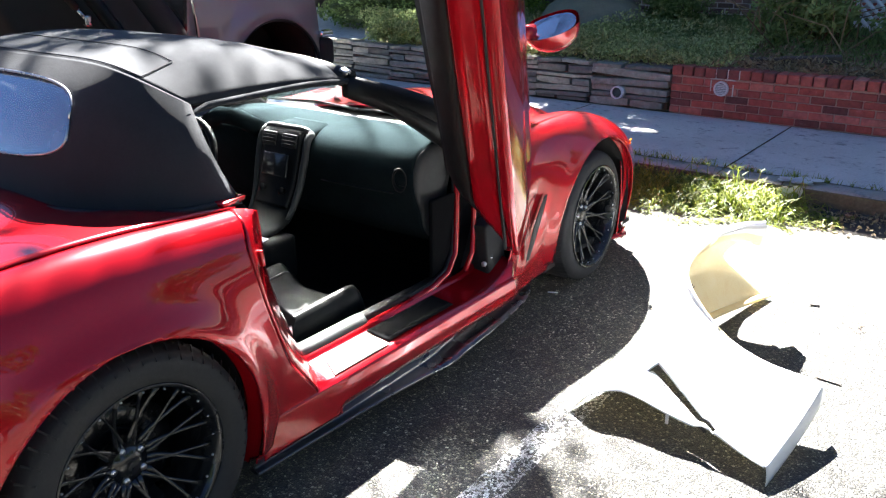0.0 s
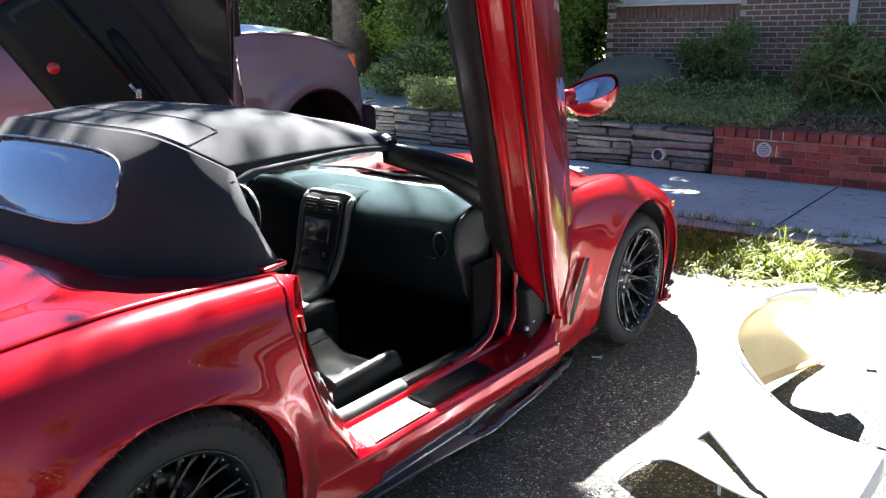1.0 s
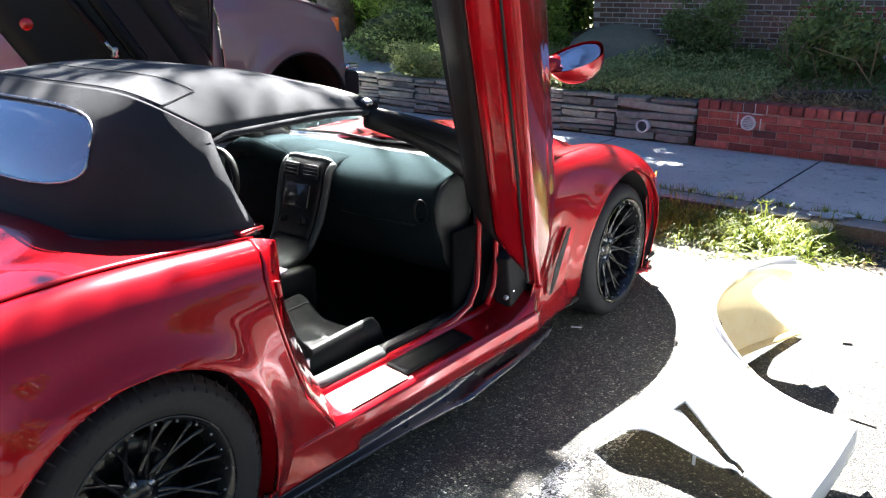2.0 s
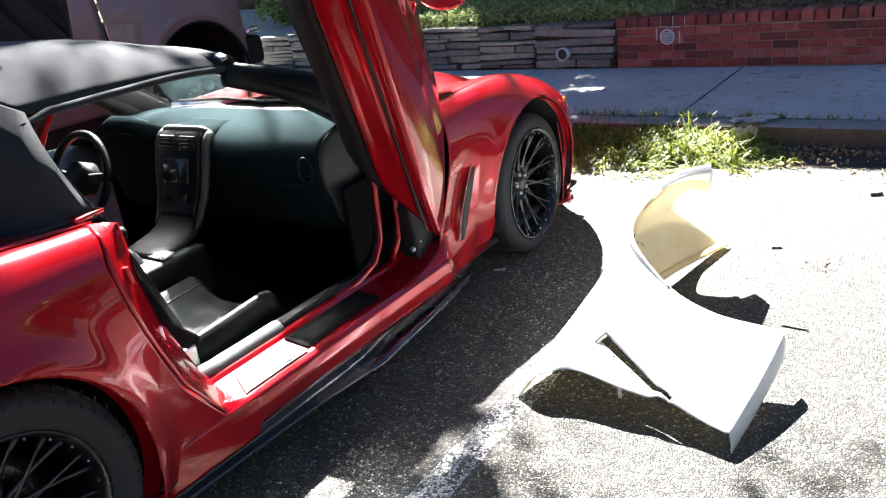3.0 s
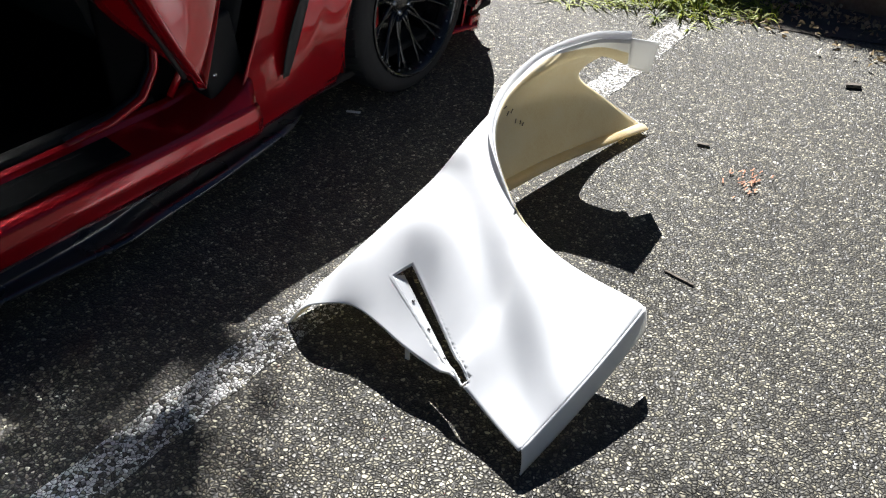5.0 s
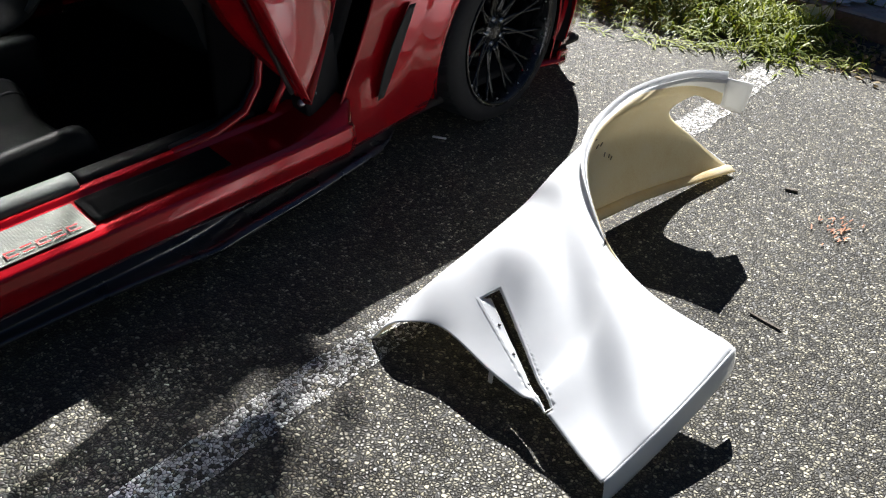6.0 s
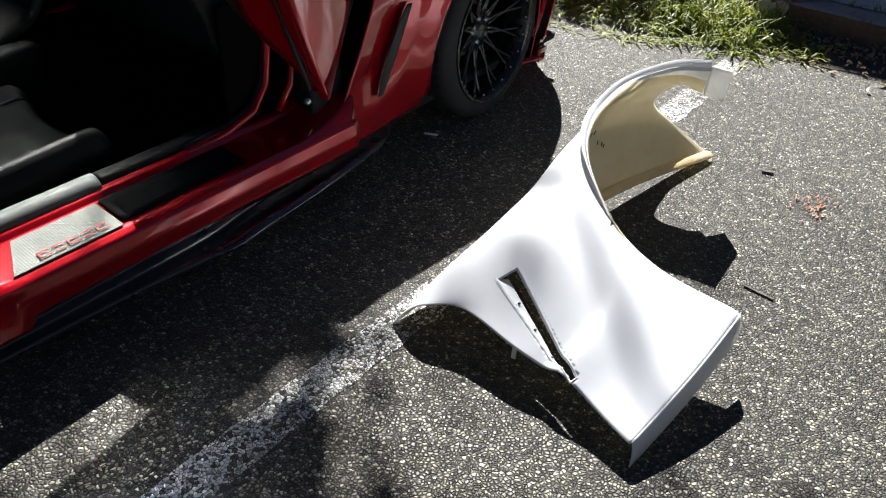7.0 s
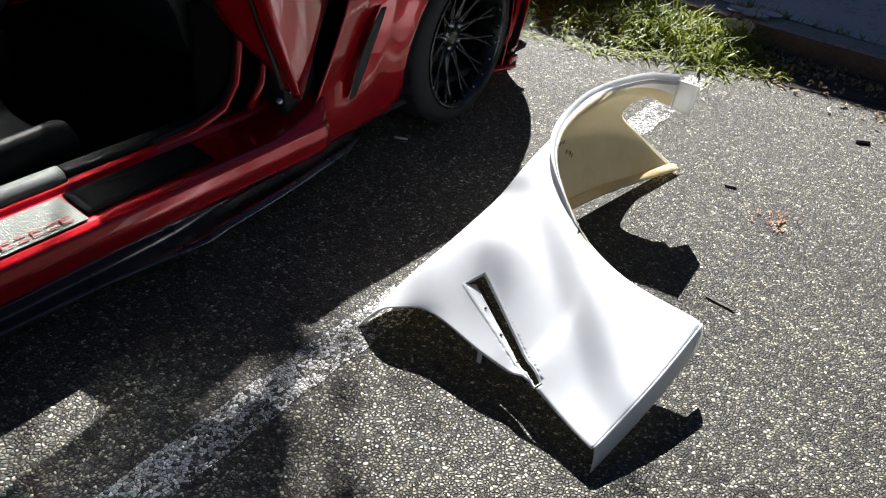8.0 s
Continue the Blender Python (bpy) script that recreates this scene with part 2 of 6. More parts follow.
M["brick"] = brick_mat("red_brick", (0.15, 0.055, 0.05), (0.44, 0.10, 0.075), (0.56, 0.19, 0.15))
M["house_brick"] = brick_mat("dark_brown_brick", (0.17, 0.115, 0.09), (0.27, 0.18, 0.14), (0.36, 0.245, 0.195))
M["house_red"] = brick_mat("red_house_brick", (0.30, 0.08, 0.06), (0.42, 0.11, 0.085), (0.48, 0.15, 0.12))
M["stone"] = brick_mat("slate_stone", (0.17, 0.165, 0.145), (0.31, 0.295, 0.25), (0.46, 0.43, 0.35))
M["soil"] = toned("garden_soil", (0.09, 0.072, 0.05), (0.20, 0.165, 0.12), 7, 0.98, bump_scale=30, bump_strength=0.8, bump_dist=0.02)


def leaf_mat(name, dark, light, through_amt=0.25):
    m = material(name, 0.5, Transmission_Weight=0.0)
    g = node(m, "ShaderNodeNewGeometry")
    co = coords(m)
    tone = mixc(m, 0.5, g.outputs["Random Per Island"], noise_tex(m, co, 1.6, 4))
    col = ramp(m, tone, [(0.25, dark), (0.75, light)])
    setp(m, "Base Color", col)
    tr = node(m, "ShaderNodeBsdfTranslucent")
    link(m, col, tr.inputs[0])
    mx = node(m, "ShaderNodeMixShader")
    mx.inputs[0].default_value = through_amt
    out = m.node_tree.nodes["Material Output"]
    link(m, m.node_tree.nodes["Principled BSDF"].outputs[0], mx.inputs[1])
    link(m, tr.outputs[0], mx.inputs[2]), link(m, mx.outputs[0], out.inputs[0])
    return m


M["hedge"] = leaf_mat("hedge_leaf", (0.09, 0.18, 0.02), (0.30, 0.46, 0.08), 0.45)
M["shrub"] = leaf_mat("shrub_leaf", (0.11, 0.18, 0.05), (0.34, 0.46, 0.17), 0.4)
M["cover"] = leaf_mat("ground_cover_leaf", (0.20, 0.26, 0.09), (0.55, 0.62, 0.28), 0.35)
M["dry"] = leaf_mat("dry_leaf", (0.18, 0.13, 0.07), (0.42, 0.33, 0.19))
M["rust_leaf"] = leaf_mat("rust_leaf", (0.30, 0.12, 0.06), (0.55, 0.26, 0.14))
M["weed"] = leaf_mat("weed_grass", (0.07, 0.115, 0.008), (0.36, 0.40, 0.05), 0.45)
M["lawn"] = leaf_mat("lawn_blade", (0.10, 0.17, 0.045), (0.28, 0.38, 0.13), 0.35)
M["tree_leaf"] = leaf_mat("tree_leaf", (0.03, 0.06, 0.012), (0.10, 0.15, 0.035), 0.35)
M["bark"] = toned("bark", (0.06, 0.05, 0.042), (0.2, 0.175, 0.15), 9, 0.95, bump_scale=35, bump_strength=0.9, bump_dist=0.02)
M["wood"] = toned("weathered_board", (0.07, 0.05, 0.036), (0.16, 0.12, 0.09), 8, 0.9, bump_scale=60, bump_strength=0.4)
M["gelcoat"] = toned("white_gelcoat", (0.79, 0.82, 0.87), (0.85, 0.88, 0.92), 3, 0.40, rough_var=0.1, bump_scale=30, bump_strength=0.03)


def fibreglass():
    m = material("raw_fibreglass", 0.5, Coat_Weight=0.35, Coat_Roughness=0.25)
    co = coords(m)
    blot = noise_tex(m, co, 5, 5, 0.6)
    strand = noise_tex(m, coords(m, (30, 220, 220)), 1.0, 4)
    setp(m, "Base Color", ramp(m, mixc(m, 0.35, blot, strand), [(0.3, (0.64, 0.45, 0.20)), (0.45, (0.84, 0.75, 0.52)), (0.62, (0.92, 0.89, 0.80))]))
    setp(m, "Normal", bump(m, strand, 0.4, 0.002))
    return m


M["fibre"] = fibreglass()


def let_through(m, amount, tint):
    """Thin moulded plastic: some of the light that falls on one side shows on the other."""
    tr = node(m, "ShaderNodeBsdfTranslucent")
    tr.inputs[0].default_value = (*tint, 1)
    mx = node(m, "ShaderNodeMixShader")
    mx.inputs[0].default_value = amount
    link(m, m.node_tree.nodes["Principled BSDF"].outputs[0], mx.inputs[1])
    link(m, tr.outputs[0], mx.inputs[2]), link(m, mx.outputs[0], m.node_tree.nodes["Material Output"].inputs[0])


let_through(M["fibre"], 0.55, (0.97, 0.84, 0.56))
let_through(M["gelcoat"], 0.28, (0.9, 0.88, 0.82))


def plate_mat():
    m = material("brushed_sill_plate", 0.6, 0.0, Specular_IOR_Level=0.2)
    co = coords(m)
    v = node(m, "ShaderNodeTexVoronoi", Scale=150.0, Randomness=0.0)
    link(m, co, v.inputs[0])
    setp(m, "Base Color", ramp(m, noise_tex(m, co, 8, 4), [(0.3, (0.11, 0.12, 0.105)), (0.7, (0.16, 0.17, 0.15))]))
    setp(m, "Normal", bump(m, v.outputs["Distance"], 0.5, 0.003))
    return m


M["plate"] = plate_mat()


# ---- mesh helpers ----
def empty(name, label, category, group="", at=(0, 0, 0)):
    ob = new(name)
    ob.location = at
    ob.empty_display_size = 0.1
    return tagged(ob, label, category, group)


def finish(bm, name, mat, parent=None, label="", smooth=True, kind=""):
    me = bpy.data.meshes.new(name)
    bm.normal_update()
    for f in bm.faces:
        f.smooth = smooth
    bm.to_mesh(me)
    bm.free()
    me.materials.append(mat)
    ob = new(name, me)
    if parent is not None:
        ob.parent = parent
    return tagged(ob, label, kind=kind)


def part(name, bm, mat, parent, label="", smooth=True):
    """Links a bmesh as one mesh object under a thing or a part, given in world coordinates."""
    ob = finish(bm, name, mat, parent, label, smooth)
    ob.matrix_parent_inverse = placed(parent).inverted()
    return ob


def placed(ob):
    """The pose of an object in the world, through its parents."""
    own = ob.matrix_parent_inverse @ ob.matrix_basis
    return placed(ob.parent) @ own if ob.parent is not None else own


def raw(name, verts, faces, mat, parent=None, label="", smooth=False, kind=""):
    me = bpy.data.meshes.new(name)
    me.from_pydata([tuple(v) for v in verts], [], faces)
    me.polygons.foreach_set("use_smooth", [smooth] * len(me.polygons))
    me.update()
    me.materials.append(mat)
    ob = new(name, me)
    if parent is not None:
        ob.parent = parent
    return tagged(ob, label, kind=kind)


def sheet(fn, nu, nv, keep=None, wrap=False):
    """A bmesh of fn(u, v) over the unit square; keep(point, u, v) drops faces whose middle it rejects."""
    bm = bmesh.new()
    rows = [[bm.verts.new(fn(i / nu, j / nv)) for j in range(nv + (0 if wrap else 1))] for i in range(nu + 1)]
    n = len(rows[0])
    for i in range(nu):
        for j in range(nv):
            q = [rows[i][j], rows[i + 1][j], rows[i + 1][(j + 1) % n], rows[i][(j + 1) % n]]
            if keep is None or keep(sum((v.co for v in q), Vector()) / 4, (i + 0.5) / nu, (j + 0.5) / nv):
                bm.faces.new(q)
    bmesh.ops.delete(bm, geom=[v for v in bm.verts if not v.link_faces], context="VERTS")
    return bm


def thicken(bm, d):
    bmesh.ops.solidify(bm, geom=bm.faces[:], thickness=d)
    return bm


def flip(bm):
    bmesh.ops.reverse_faces(bm, faces=bm.faces[:])
    return bm


def add_box(bm, c, s, rot=None, bevel=0.0, seg=2):
    m = Matrix.Translation(c) @ (rot.to_4x4() if rot is not None else Matrix()) @ Matrix.Diagonal((*s, 1))
    r = bmesh.ops.create_cube(bm, size=1.0, matrix=m)
    if bevel:
        edges = list({e for v in r["verts"] for e in v.link_edges})
        bmesh.ops.bevel(bm, geom=edges, offset=bevel, segments=seg, affect="EDGES", profile=0.6)
    return bm


def box(c, s, rot=None, bevel=0.0, seg=2):
    return add_box(bmesh.new(), c, s, rot, bevel, seg)


def add_tube(bm, pts, radius, n=10, flat=1.0, cap=True):
    """A tube along points; radius is a number or one for each point; flat squashes it across."""
    pts = [Vector(p) for p in pts]
    rings, side = [], None
    for i, p in enumerate(pts):
        d = (pts[min(i + 1, len(pts) - 1)] - pts[max(i - 1, 0)]).normalized()
        if side is None:
            side = d.orthogonal().normalized() if abs(d.z) > 0.98 else d.cross(Vector((0, 0, 1))).normalized()
        side = (side - d * side.dot(d)).normalized()
        up = side.cross(d)
        r = radius[i] if isinstance(radius, (list, tuple)) else radius
        rings.append([bm.verts.new(p + side * math.cos(a) * r * flat + up * math.sin(a) * r) for a in (2 * math.pi * k / n for k in range(n))])
    for a, b in zip(rings, rings[1:]):
        for k in range(n):
            bm.faces.new((a[k], a[(k + 1) % n], b[(k + 1) % n], b[k]))
    if cap:
        bm.faces.new(rings[0][::-1]), bm.faces.new(rings[-1])
    return bm


def tube(pts, radius, n=10, flat=1.0):
    bm = add_tube(bmesh.new(), pts, radius, n, flat)
    bmesh.ops.recalc_face_normals(bm, faces=bm.faces[:])
    return bm


def lathe(profile, n=48, closed=True):
    """Turns (along x, radius) pairs about the x axis."""
    bm = bmesh.new()
    rings = [[bm.verts.new((x, r * math.cos(a), r * math.sin(a))) for a in (2 * math.pi * k / n for k in range(n))] for x, r in profile]
    pairs = list(zip(rings, rings[1:])) + ([(rings[-1], rings[0])] if closed else [])
    for a, b in pairs:
        for k in range(n):
            bm.faces.new((a[k], a[(k + 1) % n], b[(k + 1) % n], b[k]))
    bmesh.ops.recalc_face_normals(bm, faces=bm.faces[:])
    return bm


def curve1(table, y):
    """Smooth value at y of a short table of (y, value), values being numbers or vectors."""
    ys = [t[0] for t in table]
    vs = [np.asarray(t[1], float) for t in table]
    y = min(max(y, ys[0]), ys[-1])
    i = min(max(sum(1 for a in ys if a <= y) - 1, 0), len(ys) - 2)

    def slope(k):
        a, b = max(k - 1, 0), min(k + 1, len(ys) - 1)
        return (vs[b] - vs[a]) / (ys[b] - ys[a])

    h = ys[i + 1] - ys[i]
    s = (y - ys[i]) / h
    out = (2 * s**3 - 3 * s**2 + 1) * vs[i] + (s**3 - 2 * s**2 + s) * h * slope(i) + (3 * s**2 - 2 * s**3) * vs[i + 1] + (s**3 - s**2) * h * slope(i + 1)
    return float(out) if out.ndim == 0 else Vector(out)


def arc_cut(bm, cy, cz, r, below=True):
    """Opens a wheel arch: drops faces inside the circle (and straight below it), and draws the rim in onto the circle."""
    inside = lambda v: (v.co.y - cy) ** 2 + (v.co.z - cz) ** 2 < r * r or (below and v.co.z < cz and abs(v.co.y - cy) < r)
    bmesh.ops.delete(bm, geom=[f for f in bm.faces if all(inside(v) for v in f.verts)], context="FACES")
    bmesh.ops.delete(bm, geom=[v for v in bm.verts if not v.link_faces], context="VERTS")
    for v in bm.verts:
        if inside(v):
            if below and v.co.z < cz:
                v.co.y = cy + math.copysign(r, v.co.y - cy)
            else:
                d = math.hypot(v.co.y - cy, v.co.z - cz)
                v.co.y, v.co.z = cy + (v.co.y - cy) * r / d, cz + (v.co.z - cz) * r / d
    return bm


def mirrored(bm):
    for v in bm.verts:
        v.co.x = -v.co.x
    return flip(bm)


# ---- sports car: body ----
car = empty("sports_car", "glossy candy-red low sports convertible with both doors swung up", "car")
AXLE_F, AXLE_R = 1.345, -1.345
ARCH_R = -1.372

HALF = [(-2.15, 0.78), (-1.8, 0.935), (-1.345, 0.965), (-1.0, 0.945), (-0.8, 0.925), (-0.4, 0.915), (0.4, 0.905), (0.8, 0.885), (1.1, 0.905), (1.345, 0.915), (1.65, 0.90), (1.9, 0.83), (2.15, 0.62), (2.28, 0.30)]
SHOULDER_X = [(-2.15, 0.58), (-1.8, 0.74), (-1.345, 0.80), (-0.85, 0.80), (0.4, 0.76), (0.8, 0.75), (1.345, 0.74), (1.7, 0.70), (2.0, 0.55), (2.28, 0.20)]
SHOULDER_Z = [(-2.15, 0.86), (-1.8, 0.93), (-1.345, 0.965), (-0.85, 0.935), (0.4, 0.87), (0.8, 0.865), (1.1, 0.875), (1.345, 0.865), (1.6, 0.80), (1.8, 0.73), (2.0, 0.65), (2.28, 0.52)]
BULGE_Z = [(-2.15, 0.6), (-1.345, 0.66), (-0.8, 0.6), (0.5, 0.56), (1.345, 0.62), (1.8, 0.5), (2.28, 0.42)]
FOOT_X = [(-2.15, 0.68), (-1.345, 0.905), (-0.85, 0.908), (-0.6, 0.912), (0.4, 0.88), (0.75, 0.85), (0.95, 0.835), (1.345, 0.85), (1.75, 0.84), (2.0, 0.72), (2.28, 0.24)]


def flank(y, v):
    """The right flank from the rocker (v = 0) over the bulge to the shoulder (v = 1)."""
    xf, xm, xs = curve1(FOOT_X, y), curve1(HALF, y), curve1(SHOULDER_X, y)
    zf, zm, zs = (0.2 if y < -1.7 else 0.165), curve1(BULGE_Z, y), curve1(SHOULDER_Z, y)
    if v < 0.5:
        s = v * 2
        return Vector((xf + (xm - xf) * math.sin(s * math.pi / 2) ** 0.9, y, zf + (zm - zf) * s))
    a = (v - 0.5) * math.pi
    return Vector((xs + (xm - xs) * math.cos(a) ** 0.85, y, zm + (zs - zm) * math.sin(a)))


def flared(p, front):
    """Rolls the flank outward round the wheel openings."""
    for cy, r, push in ((ARCH_R, 0.402, 0.030), (AXLE_F, 0.405, 0.014)):
        d = math.hypot(p.y - cy, p.z - 0.345) - r
        if d > -0.05 and p.z > 0.2 and p.z < 0.86:
            p.x += push * math.exp(-(max(0.0, d) / 0.07) ** 2) * min(1.0, (0.86 - p.z) / 0.12)
    return p


def jamb(z):
    return curve1([(0.16, -0.72), (0.27, -0.70), (0.34, -0.73), (0.46, -0.79), (0.70, -0.875), (0.94, -0.90)], z)


def setback(z):
    return 0.035 * min(1.0, max(0.0, (z - 0.30) / 0.15)) * min(1.0, max(0.0, (0.935 - z) / 0.09))


def trailing(z):
    return curve1([(0.16, 0.42), (0.30, 0.47), (0.62, 0.625), (0.88, 0.70)], z)


def quarter(u, v):
    z0 = flank(-0.85, v).z
    front = jamb(z0) - setback(z0)
    y = front + (-2.15 - front) * u
    return flared(flank(y, v), False)


def nose_side(u, v):
    z0 = flank(0.6, v).z
    y = trailing(z0) + (2.27 - trailing(z0)) * u
    p = flared(flank(y, v), True)
    # the cove behind the vent is drawn in towards the door
    along = max(0.0, 1 - abs(p.z - 0.47) / 0.22)
    edge = 0.66 + 0.30 * (p.z - 0.29)
    if along > 0 and p.y < edge + 0.12:
        t = min(1.0, (edge + 0.12 - p.y) / 0.12)
        p.x -= 0.020 * min(1, along * 1.6) * t * (0.4 + 0.6 * min(1.0, max(0.0, (p.y - trailing(p.z)) / 0.12)))
    return p


for side, turn in (("near", lambda b: b), ("far", mirrored)):
    lab = "glossy red rear quarter panel with round wheel arch" if side == "near" else ""
    bm = arc_cut(sheet(quarter, 170, 96), ARCH_R, 0.345, 0.402)
    part("quarter_panel", turn(thicken(flip(bm), 0.006)), M["red"], car, lab)
    bm = arc_cut(sheet(nose_side, 130, 60), AXLE_F, 0.345, 0.405)
    part("front_fender", turn(thicken(bm, 0.006)), M["red"], car, "glossy red front fender with a black vent slot" if side == "near" else "")


def arch_lip(cy, r, a0, a1, wide):
    """A rolled lip that follows the arch on the flank."""
    def fn(u, v):
        a = a0 + (a1 - a0) * u
        y, z = cy + r * math.cos(a), 0.345 + r * math.sin(a)
        xo = flared(Vector((flank_x(y, z), cy + (r + 0.001) * math.cos(a), 0.345 + (r + 0.001) * math.sin(a))), True).x
        k = v * math.pi
        return Vector((xo + 0.008 * math.sin(k) - wide * v, cy + (r + 0.014 * math.sin(k) - 0.003) * math.cos(a), 0.345 + (r + 0.014 * math.sin(k) - 0.003) * math.sin(a)))
    return sheet(fn, 90, 10)


def flank_x(y, z):
    lo, hi = 0.0, 1.0
    for _ in range(24):
        mid = (lo + hi) / 2
        if flank(y, mid).z < z:
            lo = mid
        else:
            hi = mid
    return flank(y, lo).x


for turn in (lambda b: b, mirrored):
    part("arch_lip", turn(arch_lip(ARCH_R, 0.402, -0.42, math.pi + 0.2, 0.07)), M["red"], car)
    part("arch_lip", turn(arch_lip(AXLE_F, 0.405, -0.35, math.pi + 0.35, 0.05)), M["red"], car)
    for cy, r in ((ARCH_R, 0.412), (AXLE_F, 0.41)):
        def liner(u, v, cy=cy, r=r):
            a = -0.35 + (math.pi + 0.7) * u
            return Vector((0.87 - 0.40 * v, cy + r * math.cos(a), 0.345 + r * math.sin(a)))
        part("wheel_liner", turn(sheet(liner, 32, 4)), M["dark"], car)
        part("inner_wall", turn(box((0.46, cy, 0.45), (0.01, 0.78, 0.6))), M["dark"], car)


# fender vent slot: a dark slit with a bright rear lip
def slot_pt(s, w, d):
    z = 0.585 + (0.305 - 0.585) * s
    y = 0.812 + (0.685 - 0.812) * s - w
    return Vector((flank_x(y, z) + d, y, z))


for turn in (lambda b: b, mirrored):
    def slit(u, v):
        bulge = 0.054 * math.sin(math.pi * min(1, 0.10 + 0.80 * u)) ** 0.6
        return slot_pt(u, bulge * v, 0.004 - 0.003 * math.sin(math.pi * v))
    part("vent_slot", turn(thicken(sheet(slit, 24, 6), 0.003)), M["seal"], car, "black vent slit")


def deck(u, v):
    """The rear deck between the soft top and the tail, from side to side."""
    k = 2 * u - 1
    yb = -0.875 - 0.40 * math.sqrt(max(0, 1 - k * k))
    y = yb + (-2.15 - yb) * v
    xs, zs = curve1(SHOULDER_X, y), curve1(SHOULDER_Z, y)
    hump = 0.03 * math.cos(k * math.pi / 2) * (1 - 0.6 * v)
    dip = -0.018 * math.exp(-((abs(k) - 0.62) / 0.16) ** 2) * (1 - 0.5 * v)
    return Vector((xs * k, y, zs + hump + dip))


part("rear_deck", thicken(sheet(deck, 60, 40), 0.006), M["red"], car, "red rear deck lid behind the soft top")
bm = bmesh.new()
for s in (-1, 1):
    add_tube(bm, [deck(0.5 + s * 0.33, 0.12 + 0.8 * k / 12) + Vector((0, 0, 0.0015)) for k in range(13)], 0.003, 6)
add_tube(bm, [deck(0.17 + 0.66 * k / 16, 0.12) + Vector((0, 0, 0.0015)) for k in range(17)], 0.003, 6)
part("lid_seam", bm, M["seal"], car)


def tail(u, v):
    k = 2 * u - 1
    y = -2.15 - 0.07 * math.sin(math.pi * v) * math.sqrt(max(0, 1 - k * k)) - 0.02 * (1 - k * k)
    top = curve1(SHOULDER_Z, -2.15) + 0.012 * math.cos(k * math.pi / 2)
    return Vector(((0.58 + 0.2 * math.sin(math.pi * min(1, v * 1.1))) * k, y, top + (0.2 - top) * v))


part("rear_bumper", tail_bm := thicken(flip(sheet(tail, 40, 24)), 0.006), M["red"], car)
for s in (-1, 1):
    for x in (0.28, 0.5):
        lamp = lathe([(0.0, 0.001), (0.0, 0.06), (0.02, 0.055), (0.02, 0.001)], 24, False)
        bmesh.ops.transform(lamp, matrix=Matrix.Translation((s * x, -2.235, 0.68)) @ Matrix.Rotation(radians(-90), 4, "Z"), verts=lamp.verts)
        part("tail_lamp", lamp, M["red_lens"], car)


def hood(u, v):
    k = 2 * u - 1
    y = 0.62 + 0.22 * abs(k) ** 2.2 * 0.4 + (2.27 - 0.62) * v
    xs, zs = curve1(SHOULDER_X, y), curve1(SHOULDER_Z, y)
    power = 0.045 * math.exp(-(k / 0.38) ** 2) * (1 - v)
    valley = -0.05 * math.exp(-((abs(k) - 0.68) / 0.18) ** 2) * math.sin(math.pi * min(1, v * 1.1 + 0.05))
    return Vector((xs * k, y, zs + power + valley + 0.015 * (1 - k * k)))


part("hood", thicken(sheet(hood, 70, 60), 0.006), M["red"], car, "red sculpted hood between raised fenders")


def cowl(u, v):
    k = 2 * u - 1
    return Vector((0.76 * k, 0.50 + 0.16 * v + 0.03 * k * k, 0.86 + 0.012 * (1 - k * k) + 0.01 * v))


part("cowl", thicken(sheet(cowl, 30, 6), 0.01), M["plastic"], car, "black plastic cowl")


def bumper(u, v):
    k = 2 * u - 1
    y = 2.27 - 0.62 * abs(k) ** 2.6
    xm = 0.86 * k
    z = 0.55 + (0.13 - 0.55) * v
    return Vector((xm, y + 0.03 * math.sin(math.pi * v), z + (0.06 * (1 - abs(k)) if v < 0.3 else 0)))


part("front_bumper", thicken(flip(sheet(bumper, 50, 16)), 0.006), M["red"], car)


def splitter(u, v):
    k = 2 * u - 1
    y = 2.31 - 0.60 * abs(k) ** 2.6
    return Vector((0.90 * k * (1 - 0.06 * v), y - 0.22 * v, 0.115 + 0.005 * v + 0.02 * abs(k) ** 6))


part("splitter", thicken(sheet(splitter, 50, 4), 0.014), M["red"], car, "red front splitter with dark winglet")
for s in (-1, 1):
    part("winglet", box((s * 0.868, 1.735, 0.142), (0.016, 0.10, 0.06), Euler((radians(-12), 0, radians(s * 14))).to_matrix(), 0.006), M["red"], car)
    lens = box((s * 0.885, 1.70, 0.665), (0.012, 0.05, 0.022), Euler((0, 0, radians(s * 18))).to_matrix(), 0.004)
    part("side_marker", lens, M["amber"], car, "amber side marker")

# underbody
part("floor_pan", box((0, 0, 0.15), (1.62, 3.9, 0.03), None, 0.01), M["dark"], car)
part("tub_side", box((-0.86, -0.15, 0.24), (0.12, 1.3, 0.16), None, 0.02), M["red"], car)


